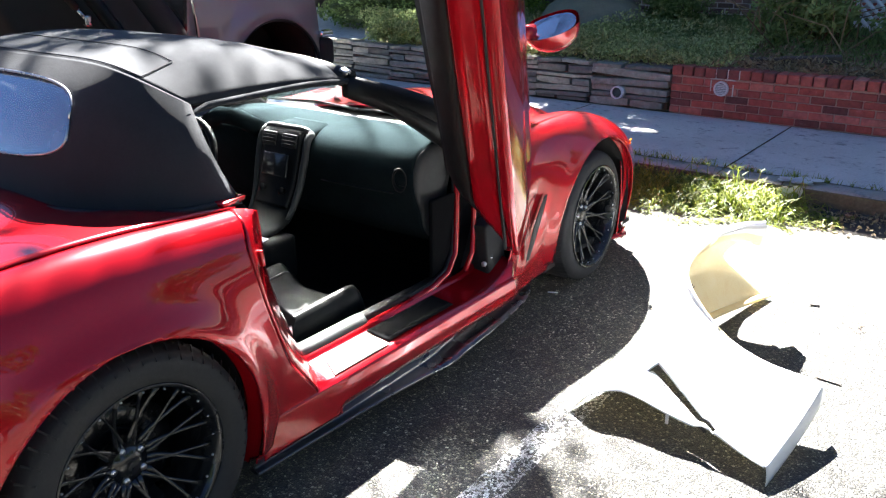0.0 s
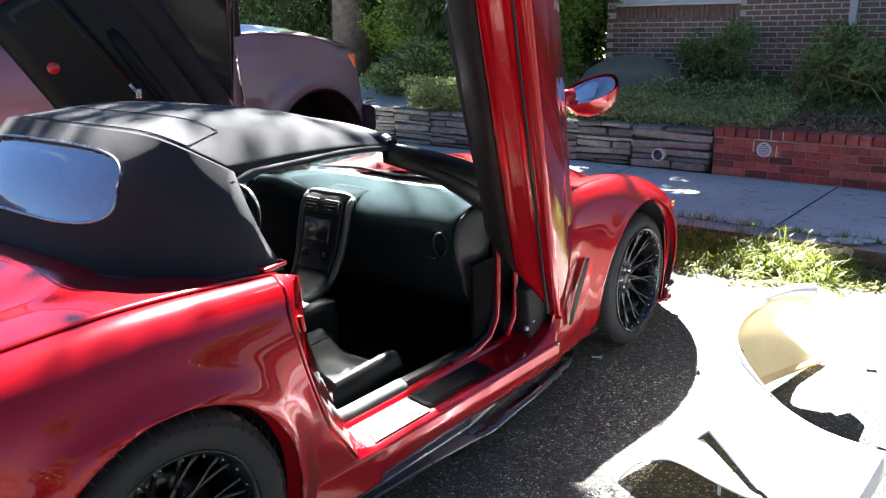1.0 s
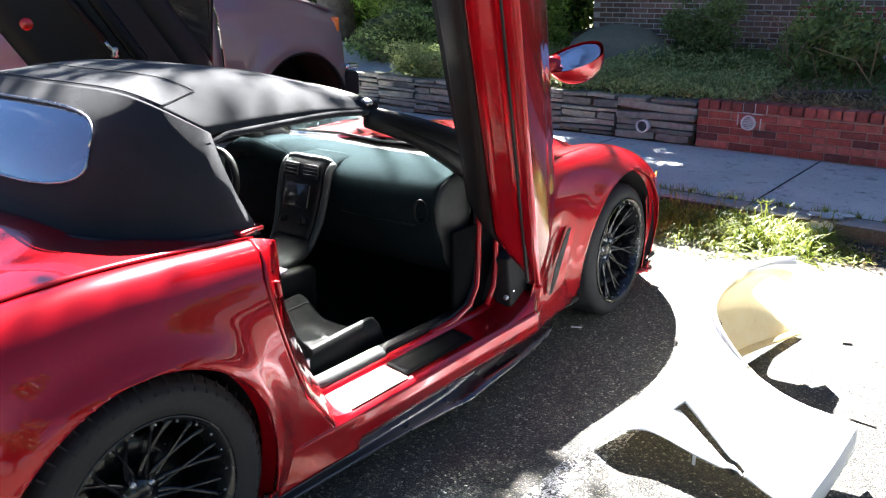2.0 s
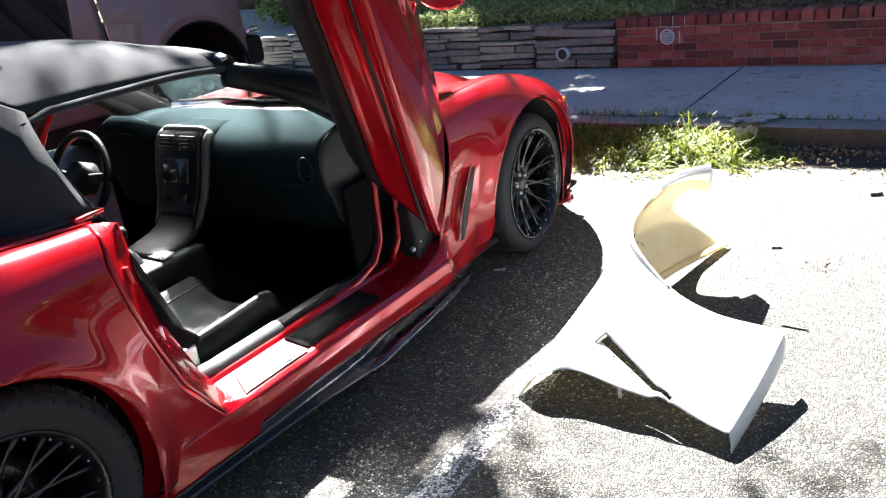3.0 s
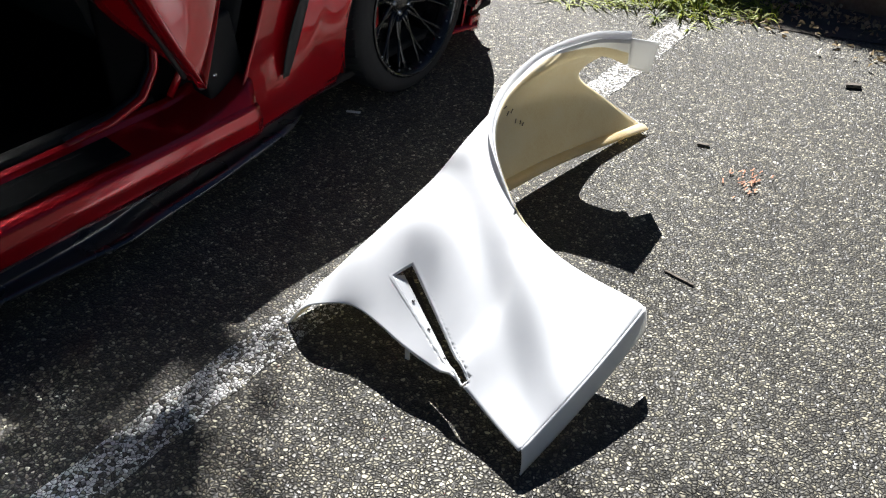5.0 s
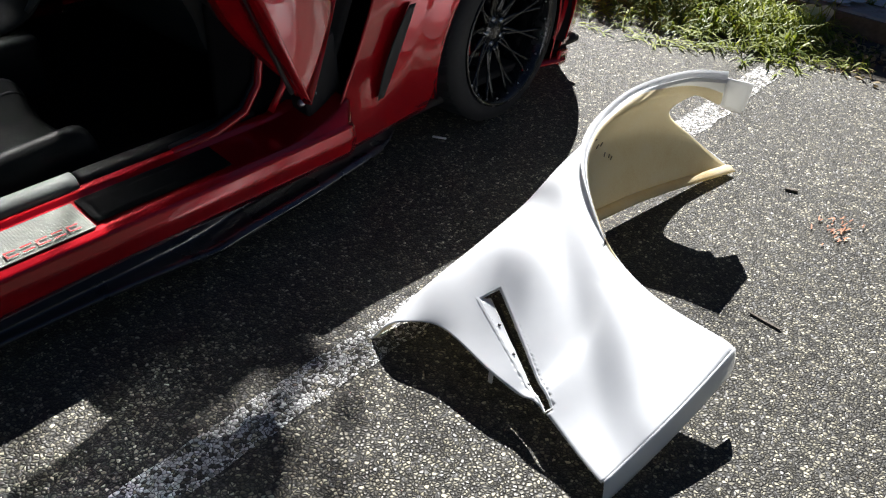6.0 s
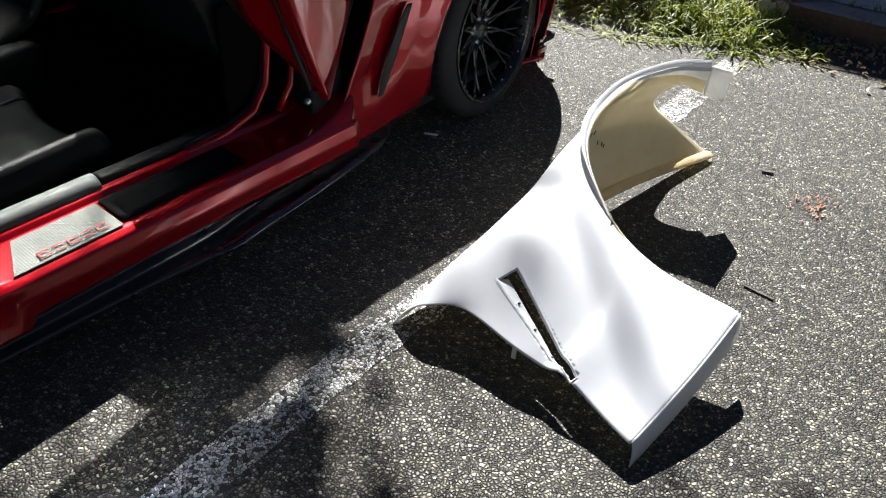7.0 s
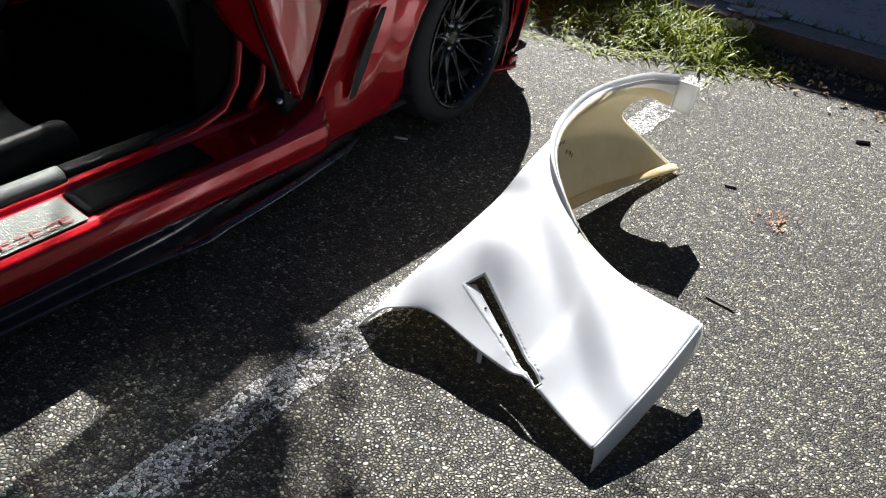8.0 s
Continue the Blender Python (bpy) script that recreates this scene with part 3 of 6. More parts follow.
# sills
def sill_top(u, v):
    """The painted sill: outer face, rolled edge, stepped top and inner ridge."""
    y = -0.95 + (0.52 + 0.95) * u
    pts = [(0.885, 0.165), (0.915, 0.20), (0.922, 0.245), (0.912, 0.280), (0.895, 0.288), (0.86, 0.292), (0.80, 0.300), (0.765, 0.306), (0.755, 0.318), (0.742, 0.322), (0.728, 0.318), (0.70, 0.30)]
    t = v * (len(pts) - 1)
    i = min(int(t), len(pts) - 2)
    f = t - i
    x, z = pts[i][0] + (pts[i + 1][0] - pts[i][0]) * f, pts[i][1] + (pts[i + 1][1] - pts[i][1]) * f
    rise = min(1.0, max(0.0, (-0.60 - y) / 0.14)) ** 2 * 0.05 + max(0.0, (y - 0.30) / 0.22) ** 2 * 0.07
    if y < -0.60 and v < 0.34:
        # the rocker runs on below the quarter panel, just proud of it
        x = max(x - 0.02 * min(1.0, (-0.60 - y) / 0.1), flank_x(y, z) + 0.007 * (1 - v / 0.34))
    return Vector((x, y, z + (rise if v > 0.36 else 0)))


for turn in (lambda b: b, mirrored):
    part("sill", turn(thicken(flip(sheet(sill_top, 56, 44)), 0.005)), M["red"], car, "red door sill with rolled edge")


def plate(u, v):
    y = -0.60 + 0.285 * u
    lead = 0.10 * (1 - u) ** 3 * v
    x = 0.893 - 0.115 * v
    return Vector((x, y + lead * 0.6, 0.2995 + (0.893 - x) * 0.115))


part("sill_plate", thicken(sheet(plate, 12, 6), 0.003), M["plate"], car, "brushed metal sill plate with red marks", False)


def pad(u, v):
    y = -0.305 + 0.40 * u
    x = 0.880 - 0.105 * v
    return Vector((x, y, 0.3005 + (0.893 - x) * 0.115))


part("sill_pad", thicken(sheet(pad, 10, 4), 0.003), M["carpet"], car, "ribbed black sill pad")
for k in range(5):
    # wide drawn-out block marks along the plate
    y = -0.512 + 0.038 * k
    bm = bmesh.new()
    zt = 0.2995 + 0.02 * 0.115 + 0.0045
    add_box(bm, (0.862, y, zt + 0.0012), (0.004, 0.028, 0.0014))
    add_box(bm, (0.880, y, zt - 0.0008), (0.004, 0.028, 0.0014))
    if k % 2 == 0:
        add_box(bm, (0.871, y - 0.012, zt), (0.022, 0.004, 0.0014))
    part("plate_mark", bm, M["red_mark"], car, "", False)


def inner_cap(u, v):
    y = -0.72 + 0.45 * u
    a = math.pi * v
    lift = 0.02 * max(0, 1 - u * 3)
    return Vector((0.715 - 0.034 * math.cos(a) * -1, y, 0.325 + 0.028 * math.sin(a) + lift))


part("sill_trim", thicken(sheet(inner_cap, 14, 8), 0.004), M["grey_trim"], car, "rounded satin grey inner sill trim")
part("sill_trim_dark", box((0.705, 0.02, 0.325), (0.05, 0.56, 0.03), None, 0.012), M["plastic"], car)


# lower skirt: gloss black blade, dropping and flaring towards the rear
def skirt(u, v):
    y = -0.97 + (0.80 + 0.97) * u
    drop = curve1([(-0.97, 0.125), (-0.4, 0.115), (-0.05, 0.105), (0.10, 0.12), (0.5, 0.125), (0.8, 0.13)], y)
    flare = curve1([(-0.97, 0.925), (-0.4, 0.918), (0.0, 0.90), (0.2, 0.885), (0.8, 0.84)], y)
    tuck = flare - 0.035
    if v < 0.6:
        s = v / 0.6
        return Vector((flare - 0.012 + (tuck - flare + 0.012) * s, y, 0.178 + (drop + 0.012 - 0.178) * s))
    s = (v - 0.6) / 0.4
    blade = curve1([(-0.97, 0.03), (-0.6, 0.04), (-0.3, 0.055), (-0.12, 0.075), (0.0, 0.100), (0.25, 0.110), (0.45, 0.10), (0.7, 0.075), (0.8, 0.02)], y)
    if s < 0.6:
        return Vector((tuck + blade * s / 0.6, y, drop + 0.012 - 0.010 * s / 0.6))
    return Vector((tuck + blade - 0.05 * (s - 0.6) / 0.4, y, drop - 0.004 - 0.008 * math.sin((s - 0.6) / 0.4 * math.pi)))


for turn in (lambda b: b, mirrored):
    part("side_skirt", turn(thicken(flip(sheet(skirt, 50, 16)), 0.005)), M["skirt"], car, "satin black side skirt blade reflecting the sky")

for turn in (lambda b: b, mirrored):
    def belt_cap(u, v):
        x = 0.725 + 0.085 * u
        y = -0.955 + (0.080 - 0.005 * u) * v
        return Vector((x, y, 0.940 - 0.012 * u ** 2 - 0.012 * v ** 3))
    part("belt_corner", turn(thicken(sheet(belt_cap, 10, 8), 0.006)), M["red"], car)

# jambs: rear latch pillar and front hinge pillar
for s in (1, -1):
    turn = (lambda b: b) if s == 1 else mirrored

    def rear_jamb(u, v):
        z = 0.285 + (0.938 - 0.285) * u
        back = jamb(z) - setback(z)
        xo = flank_x(back, z) - 0.002
        groove = 0.002 * math.exp(-((v - 0.5) / 0.12) ** 2)
        return Vector((xo + (0.835 - xo) * v - groove, back + (jamb(z) + 0.07 - back) * v ** 0.85 + 0.002, z - 0.012 * v * u))
    part("latch_pillar", turn(thicken(sheet(rear_jamb, 24, 10), 0.004)), M["red"], car)
    part("striker_plate", turn(box((0.880, -0.868, 0.80), (0.03, 0.012, 0.05), Euler((radians(8), 0, 0)).to_matrix(), 0.003)), M["red"], car)
    part("latch_bolt", turn(box((0.872, -0.815, 0.60), (0.02, 0.014, 0.05), None, 0.005)), M["steel"], car)

    def front_jamb(u, v):
        z = 0.24 + (0.80 - 0.24) * u
        y0 = 0.36 + 0.24 * max(0, u - 0.1)
        return Vector((0.70 + 0.13 * v, y0 + 0.10 * v, z))
    part("hinge_pillar", turn(thicken(sheet(front_jamb, 16, 8), 0.004)), M["dark"], car, "dark hinge pillar with steel bolts")
    inner = [Vector((0.745, 0.0, 0.318)), Vector((0.745, 0.14, 0.326)), Vector((0.742, 0.25, 0.355)), Vector((0.735, 0.31, 0.42)), Vector((0.725, 0.335, 0.52)), Vector((0.715, 0.35, 0.66)), Vector((0.705, 0.36, 0.80))]
    part("door_seal", turn(tube([p + Vector((-0.012, 0, 0.006)) for p in inner], 0.013, 8)), M["seal"], car)
    part("aperture_flange", turn(tube(inner, 0.014, 8)), M["red"], car, "red rolled flange of the door opening")
    part("aperture_flange", turn(tube([p + Vector((0.05, 0.055, 0.0)) for p in inner[2:]], 0.012, 8)), M["red"], car)
    part("hinge_box", turn(box((0.80, 0.47, 0.40), (0.08, 0.14, 0.30), Euler((radians(8), 0, 0)).to_matrix(), 0.012)), M["dark"], car)
    for y, z in ((0.390, 0.368), (0.435, 0.388)):
        bolt = lathe([(0.0, 0.001), (0.0, 0.012), (0.004, 0.012), (0.004, 0.008), (0.012, 0.008), (0.012, 0.001)], 12, False)
        bmesh.ops.transform(bolt, matrix=Matrix.Translation((0.83, y, z)) @ Matrix.Rotation(radians(-50), 4, "Z"), verts=bolt.verts)
        part("hinge_bolt", turn(bolt), M["steel"], car)

# ---- windscreen frame and glass ----
HEAD = Vector((0.565, -0.125, 1.195))
FOOT = Vector((0.715, 0.56, 0.865))
pillar = [FOOT.lerp(HEAD, k / 10) + Vector((0.012, 0, 0.03)) * math.sin(math.pi * k / 10) for k in range(11)]
for turn in (lambda b: b, mirrored):
    part("windscreen_pillar", turn(tube([p + Vector((0, -0.01, -0.028)) for p in pillar], [0.088 - 0.0048 * k for k in range(11)], 14, 0.62)), M["plastic"], car, "black windscreen pillar")
    part("pillar_trim", turn(tube([p + Vector((-0.005, -0.045, -0.095)) * (1 - 0.075 * k) for k, p in enumerate(pillar)], [0.060 - 0.0036 * k for k in range(11)], 10)), M["plastic"], car)
head_bar = [Vector((0.565 * k / 8, -0.125 + 0.05 * (1 - (k / 8) ** 2), 1.195 + 0.035 * (1 - (k / 8) ** 2))) for k in range(-8, 9)]
part("windscreen_header", tube(head_bar, 0.034, 10, 1.3), M["plastic"], car, "black windscreen header")
part("header_latch", box((0.565, -0.135, 1.222), (0.035, 0.03, 0.016), Euler((0.2, 0.4, 0)).to_matrix(), 0.005), M["steel"], car)


def screen(u, v):
    k = 2 * u - 1
    lo = Vector((0.70 * k, 0.58 + 0.09 * (1 - k * k), 0.875))
    hi = Vector((0.55 * k, -0.11 + 0.05 * (1 - k * k), 1.20 + 0.035 * (1 - k * k)))
    return lo.lerp(hi, v) + Vector((0, 0.02, 0.03)) * math.sin(math.pi * v)


pane = part("windscreen", thicken(sheet(screen, 24, 16), 0.004), M["glass"], car, "clear windscreen glass")
pane.visible_shadow = False
for s in (-0.35, 0.2):
    part("wiper", tube([Vector((s - 0.3, 0.62, 0.895)), Vector((s, 0.64, 0.905)), Vector((s + 0.3, 0.60, 0.90))], 0.008, 6), M["plastic"], car)

# ---- soft top ----
RAIL = [(-1.0, (0.645, 1.225)), (-0.87, (0.636, 1.22)), (-0.6, (0.61, 1.218)), (-0.35, (0.59, 1.215)), (-0.12, (0.565, 1.195))]


def roof(u, v):
    """From the rail on one side over the bows to the other; v runs from the header to the rear bow."""
    k = 2 * u - 1
    y = -0.10 - 0.80 * v
    rx, rz = curve1(RAIL, y)
    rise = curve1([(-0.92, 0.120), (-0.6, 0.150), (-0.1, 0.065)], y)
    e = abs(k) ** (3.6 + 3.4 * v * v)
    back_set = 0.135 * v * v * (1 - abs(k) ** 9)
    return Vector((rx * k * (1 + 0.02 * (1 - e)), y + 0.03 * k * k * v - back_set, rz + rise * (1 - e)))


def crest(k):
    return roof((k + 1) / 2, 1.0)


def base_line(k):
    """Where the canvas meets the deck; k runs from side to side."""
    x = 0.775 * math.copysign(abs(k) ** 0.8, k)
    y = -0.84 - 0.44 * math.sqrt(max(0.0, 1 - abs(k) ** 2.4))
    return Vector((x, y, 0.942 + 0.022 * (1 - k * k)))


def back(u, v):
    k = 2 * u - 1
    a, b = crest(k), base_line(k)
    p = a.lerp(b, v)
    out = Vector((0.35 * k, -0.7, 0.6))
    return p + out * 0.052 * math.sin(math.pi * min(1, v * 1.02)) * (1 - 0.3 * k * k) + Vector((0, 0, 0.004 * math.sin(9 * k + 4 * v) * v * (1 - v)))


soft_top = part("soft_top", thicken(flip(sheet(roof, 60, 40)), 0.012), M["canvas"], car, "faded black canvas soft top, raised")


def win_in(k, v, grow=0.0):
    """Rounded-corner window outline in the back panel."""
    a, b = 0.60 + grow, 0.27 + grow
    x, y = abs(k), abs(v - 0.45)
    return (x / a) ** 4 + (y / b) ** 4 < 1


bm = sheet(back, 120, 60, keep=lambda c, u, v: not win_in(2 * u - 1, v))
part("back_panel", thicken(flip(bm), 0.010), M["canvas"], soft_top, "black canvas rear panel round the window")
bm = sheet(lambda u, v: back(u, v) - Vector((0, -0.004, 0.003)), 120, 60, keep=lambda c, u, v: win_in(2 * u - 1, v, 0.02))
part("rear_window", thicken(flip(bm), 0.003), M["rear_pane"], soft_top, "hazy reflective rear window with a bright edge")
ring = []
for i in range(72):
    a = 2 * math.pi * i / 72
    c, s = math.cos(a), math.sin(a)
    kk = 0.605 * math.copysign(abs(c) ** 0.5, c)
    vv = 0.45 + 0.275 * math.copysign(abs(s) ** 0.5, s)
    ring.append(back((kk + 1) / 2, vv) + Vector((0, -0.004, 0.005)))
part("window_bead", tube(ring + ring[:1], 0.004, 6), M["steel"], soft_top, "thin bright window bead")


def seam(points, r=0.0035):
    return tube([p + Vector((0, -0.001, 0.003)) for p in points], r, 6)


part("stitched_seam", seam([roof(0.07 + 0.86 * k / 40, 0.985) for k in range(41)], 0.0022), M["canvas"], soft_top)
part("stitched_seam", seam([roof(0.10 + 0.80 * k / 40, 0.82) for k in range(41)], 0.0018), M["canvas"], soft_top)
for s in (0.90, 0.10):
    part("stitched_seam", seam([roof(s, 0.82).lerp(roof(s + (0.03 if s > 0.5 else -0.03), 0.985), k / 8) for k in range(9)], 0.0018), M["canvas"], soft_top)
for s in (1, -1):
    turn = (lambda b: b) if s == 1 else mirrored
    rail = [roof(1.0, k / 12) + Vector((0.0, 0, -0.012)) for k in range(12)] + [Vector((0.652, -0.90, 1.19)), Vector((0.70, -0.868, 1.06)), Vector((0.752, -0.82, 0.925))]
    part("window_rail", turn(tube(rail, 0.011, 8)), M["canvas"], soft_top, "black window rail and weatherstrip")
    part("top_corner_trim", turn(box((0.76, -0.865, 0.952), (0.05, 0.10, 0.016), Euler((0, 0.1, radians(10))).to_matrix(), 0.006)), M["red"], car)
part("base_welt", tube([base_line(-1 + 2 * k / 48) + Vector((0, -0.004, 0.004)) for k in range(49)], 0.011, 8), M["seal"], soft_top)


# ---- wheels ----
def build_wheel(radius, width, rim_r, name_label):
    """A wheel about the x axis, its outer face towards +x at x = 0."""
    w = new("wheel")
    w.parent = car
    tagged(w, name_label)
    half = width
    fat = 0.022 if width > 0.3 else 0.0
    prof = [(-0.012, rim_r - 0.004), (-0.002 + fat * 0.4, rim_r + 0.012), (-0.006 + fat * 0.8, rim_r + 0.03), (-0.004 + fat, radius - 0.04), (-0.018 + fat, radius - 0.014), (-0.04, radius - 0.002), (-half / 2, radius), (-half + 0.04, radius - 0.002), (-half + 0.015, radius - 0.016), (-half, radius - 0.05), (-half + 0.01, rim_r)]
    part("tyre", lathe(prof, 72, True), M["rubber"], w, "black low-profile tyre with cut tread")
    bm = bmesh.new()
    for k in range(60):
        a = 2 * math.pi * k / 60
        for off, tilt in ((-0.062, 0.35), (-half / 2 - 0.05, -0.35)):
            r = Matrix.Rotation(a, 4, "X") @ Matrix.Translation((off, 0, radius - 0.0028)) @ Matrix.Rotation(tilt, 4, "Z") @ Matrix.Diagonal((0.055, 0.004, 0.0045, 1))
            bmesh.ops.create_cube(bm, size=1.0, matrix=r)
    if fat:
        # cuts across the outer shoulder
        for k in range(52):
            r = Matrix.Rotation(2 * math.pi * (k + 0.3) / 52, 4, "X") @ Matrix.Translation((0.000, 0, radius - 0.0145)) @ Matrix.Rotation(radians(48), 4, "Y") @ Matrix.Diagonal((0.048, 0.0045, 0.004, 1))
            bmesh.ops.create_cube(bm, size=1.0, matrix=r)
    part("tread_cutting", bm, M["seal"], w, "", False)["kind"] = "stuff"
    part("rim_barrel", lathe([(-0.010, rim_r), (0.0, rim_r + 0.006), (0.002, rim_r - 0.002), (-0.012, rim_r - 0.012), (-0.05, rim_r - 0.022), (-0.12, rim_r - 0.03), (-half + 0.02, rim_r - 0.012), (-half + 0.01, rim_r)], 72, True), M["rim"], w, "gloss black stepped rim lip")
    part("hub_cap", lathe([(-0.075, 0.001), (-0.07, 0.03), (-0.078, 0.038), (-0.085, 0.062), (-0.11, 0.075), (-0.12, 0.001)], 32, False), M["rim"], w)
    proto = None
    for k in range(12):
        for s in (-1, 1):
            m = Matrix.Rotation(2 * math.pi * k / 12, 4, "X")
            if proto is None:
                bm = bmesh.new()
                r0, r1 = 0.055, rim_r - 0.016
                pts = []
                for i in range(7):
                    t = i / 6
                    r = r0 + (r1 - r0) * t
                    pts.append(Vector((-0.085 + 0.055 * t ** 1.4, 0.004 + 0.080 * t ** 1.15, math.sqrt(max(0.0, r * r - (0.08 * t ** 1.15) ** 2)))))
                add_tube(bm, pts, [0.011, 0.0085, 0.0072, 0.0066, 0.0064, 0.0068, 0.009], 8, 0.8)
                proto = part("spoke", bm, M["rim"], w)
                continue
            sp = new("spoke", proto.data)
            sp.parent = w
            sp.matrix_basis = m @ Matrix.Diagonal((1, s, 1, 1))
    proto.matrix_basis = Matrix.Diagonal((1, -1, 1, 1))
    for k in range(5):
        a = 2 * math.pi * (k + 0.5) / 5
        part("lug_nut", lathe([(-0.074, 0.001), (-0.074, 0.009), (-0.10, 0.011), (-0.10, 0.001)], 8, False), M["steel"], w).matrix_basis = Matrix.Translation((0, 0.048 * math.cos(a), 0.048 * math.sin(a)))
    bm = bmesh.new()
    for k in range(22):
        a = 2 * math.pi * k / 22
        c = Matrix.Translation((-0.016, (rim_r - 0.018) * math.cos(a), (rim_r - 0.018) * math.sin(a)))
        bmesh.ops.create_icosphere(bm, subdivisions=1, radius=0.0045, matrix=c)
    part("rim_rivets", bm, M["steel"], w)["kind"] = "stuff"
    part("brake_disc", lathe([(-0.135, 0.06), (-0.135, 0.172), (-0.16, 0.172), (-0.16, 0.06)], 48, True), M["rim"], w, "dark brake disc behind the spokes")
    if width < 0.3:
        cal = box((-0.14, -0.135, 0.02), (0.07, 0.07, 0.20), None, 0.015)
        part("brake_caliper", cal, M["red_mark"], w, "red brake caliper")
    return w


front_wheel = build_wheel(0.338, 0.275, 0.262, "black multi-spoke alloy wheel with low-profile tyre")
rear_wheel = build_wheel(0.350, 0.33, 0.246, "wide black deep-dish rear wheel with fat tyre")
front_wheel.matrix_basis = Matrix.Translation((0.885, AXLE_F, 0.336)) @ Matrix.Rotation(radians(2), 4, "Z")
rear_wheel.matrix_basis = Matrix.Translation((0.925, AXLE_R, 0.347))
copy_thing(front_wheel, Matrix.Translation((-0.885, AXLE_F, 0.336)) @ Matrix.Rotation(math.pi, 4, "Z"))
copy_thing(rear_wheel, Matrix.Translation((-0.925, AXLE_R, 0.347)) @ Matrix.Rotation(math.pi, 4, "Z"))


# ---- doors, swung up ----
def door_frame(s):
    """Axes of a raised door: along its length (up), from its foot edge to its belt, and outward."""
    e_len = Vector((0.21 * s, -0.48, 0.853)).normalized()
    e_h = Vector((-0.373 * s, 0.766, 0.525))
    e_h = (e_h - e_len * e_h.dot(e_len)).normalized()
    n = e_len.cross(e_h)
    if n.x * s < 0:
        n = -n
    return (Vector((1.105, 0.185, 0.52)) if s > 0 else Vector((-1.22, 0.07, 0.52))), e_len, e_h, n


def raised_door(s, label):
    o, el, eh, nn = door_frame(s)
    L, H = 1.42, 0.64

    def at(a, h, d):
        return o + el * a + eh * h + nn * d

    def front_edge(h):
        # the leading edge of the door (low when raised) slants and curves
        return 0.02 + 0.26 * h / H + 0.05 * math.sin(math.pi * h / H) + (0.14 * (h / H) ** 3 if s < 0 else 0)

    def skin_depth(h):
        t = h / H
        return 0.045 * math.sin(math.pi * min(1, t * 0.9 + 0.12)) - 0.05 * max(0, t - 0.8)

    def outer(u, v):
        h = H * v
        a = front_edge(h) + (L - front_edge(h) - 0.10 * v * v) * u
        crease = -0.018 * math.exp(-((v - 0.42) / 0.07) ** 2) * (1 - u) ** 1.5
        return at(a, h, skin_depth(h) + crease - 0.02 * (1 - v) ** 8)

    def outline(k, inset, d):
        """Round the door's edge: foot edge, rear edge, belt, front edge."""
        k = k % 1.0
        if k < 0.4:
            t = k / 0.4
            h, a = inset, front_edge(0) + inset + (L - front_edge(0) - 2 * inset) * t
        elif k < 0.55:
            t = (k - 0.4) / 0.15
            h = inset + (H - 2 * inset) * t
            a = L - inset - 0.10 * t * t
        elif k < 0.85:
            t = (k - 0.55) / 0.3
            h = H - inset
            a = L - 0.10 - inset + (front_edge(H) + inset - (L - 0.10 - inset)) * t
        else:
            t = (k - 0.85) / 0.15
            h = H - inset + (2 * inset - H) * t
            a = front_edge(h) + inset
        return at(a, h, d + (skin_depth(h) if d == 0 else 0))

    door = part("door", thicken(sheet(outer, 60, 40) if s < 0 else flip(sheet(outer, 60, 40)), 0.004), M["red"], car, label)

    def deep(k):
        # the door thins to a blade towards its leading tip
        f = min(1.0, k / 0.08) if k < 0.5 else min(1.0, max(0.0, (1.0 - k) / 0.06))
        return 0.22 + 0.78 * f * f * (3 - 2 * f)

    def rim(u, v):
        # the painted return all round, from the skin's edge in to the trim
        steps = [(0.0, 0.0), (0.004, -0.03), (0.012, -0.034), (0.012, -0.13), (0.035, -0.145), (0.09, -0.165)]
        t = v * (len(steps) - 1)
        i = min(int(t), len(steps) - 2)
        f = t - i
        ins = steps[i][0] + (steps[i + 1][0] - steps[i][0]) * f
        d = steps[i][1] + (steps[i + 1][1] - steps[i][1]) * f
        return outline(u, ins, d * deep(u) if d < 0 else 0)

    part("door_shell", thicken(sheet(rim, 120, 15), 0.003), M["red"], door, "red painted door edge")
    part("edge_seal", tube([outline(0.005 + 0.39 * k / 30, 0.010, -0.033) for k in range(31)], 0.007, 6), M["seal"], door)
    part("inner_seal", tube([outline(k / 60, 0.095, -0.178 * deep(k / 60)) for k in range(61)], 0.026, 8), M["seal"], door)

    def trim_roll(u, v):
        return outline(u, 0.026 + 0.080 * v, deep(u) * (-0.142 - 0.095 * v ** 0.6))

    if s > 0:
        part("trim_roll", thicken(sheet(trim_roll, 100, 8), 0.004), M["plastic"], door, "black padded edge of the inner panel")
    else:
        # the driver door shows a black padded belt strip
        part("belt_strip", tube([outline(0.53 + 0.33 * k / 30, 0.045, -0.150) for k in range(31)], 0.085, 10, 0.8), M["plastic"], door, "black padded belt strip")

    def trim(u, v):
        a = front_edge(H * v) + 0.03 + (L - 0.07 - front_edge(H * v)) * u
        h0 = 0.085 if s > 0 else -0.02
        h = h0 + (H - h0 - 0.04) * v
        dish = 0.035 * math.exp(-((v - 0.62) / 0.12) ** 2) - 0.03 * math.exp(-((v - 0.25) / 0.15) ** 2) * math.exp(-((u - 0.3) / 0.25) ** 2)
        edge = min(1.0, 8 * min(u, 1 - u, v, 1 - v) + 0.15)
        thin = min(1.0, u / 0.2 + max(0.0, (v - 0.12) * 4))
        return at(a, h, (-0.165 - (0.10 if s > 0 else 0.045) * edge - dish * edge) * (0.3 + 0.7 * thin * thin * (3 - 2 * thin)))

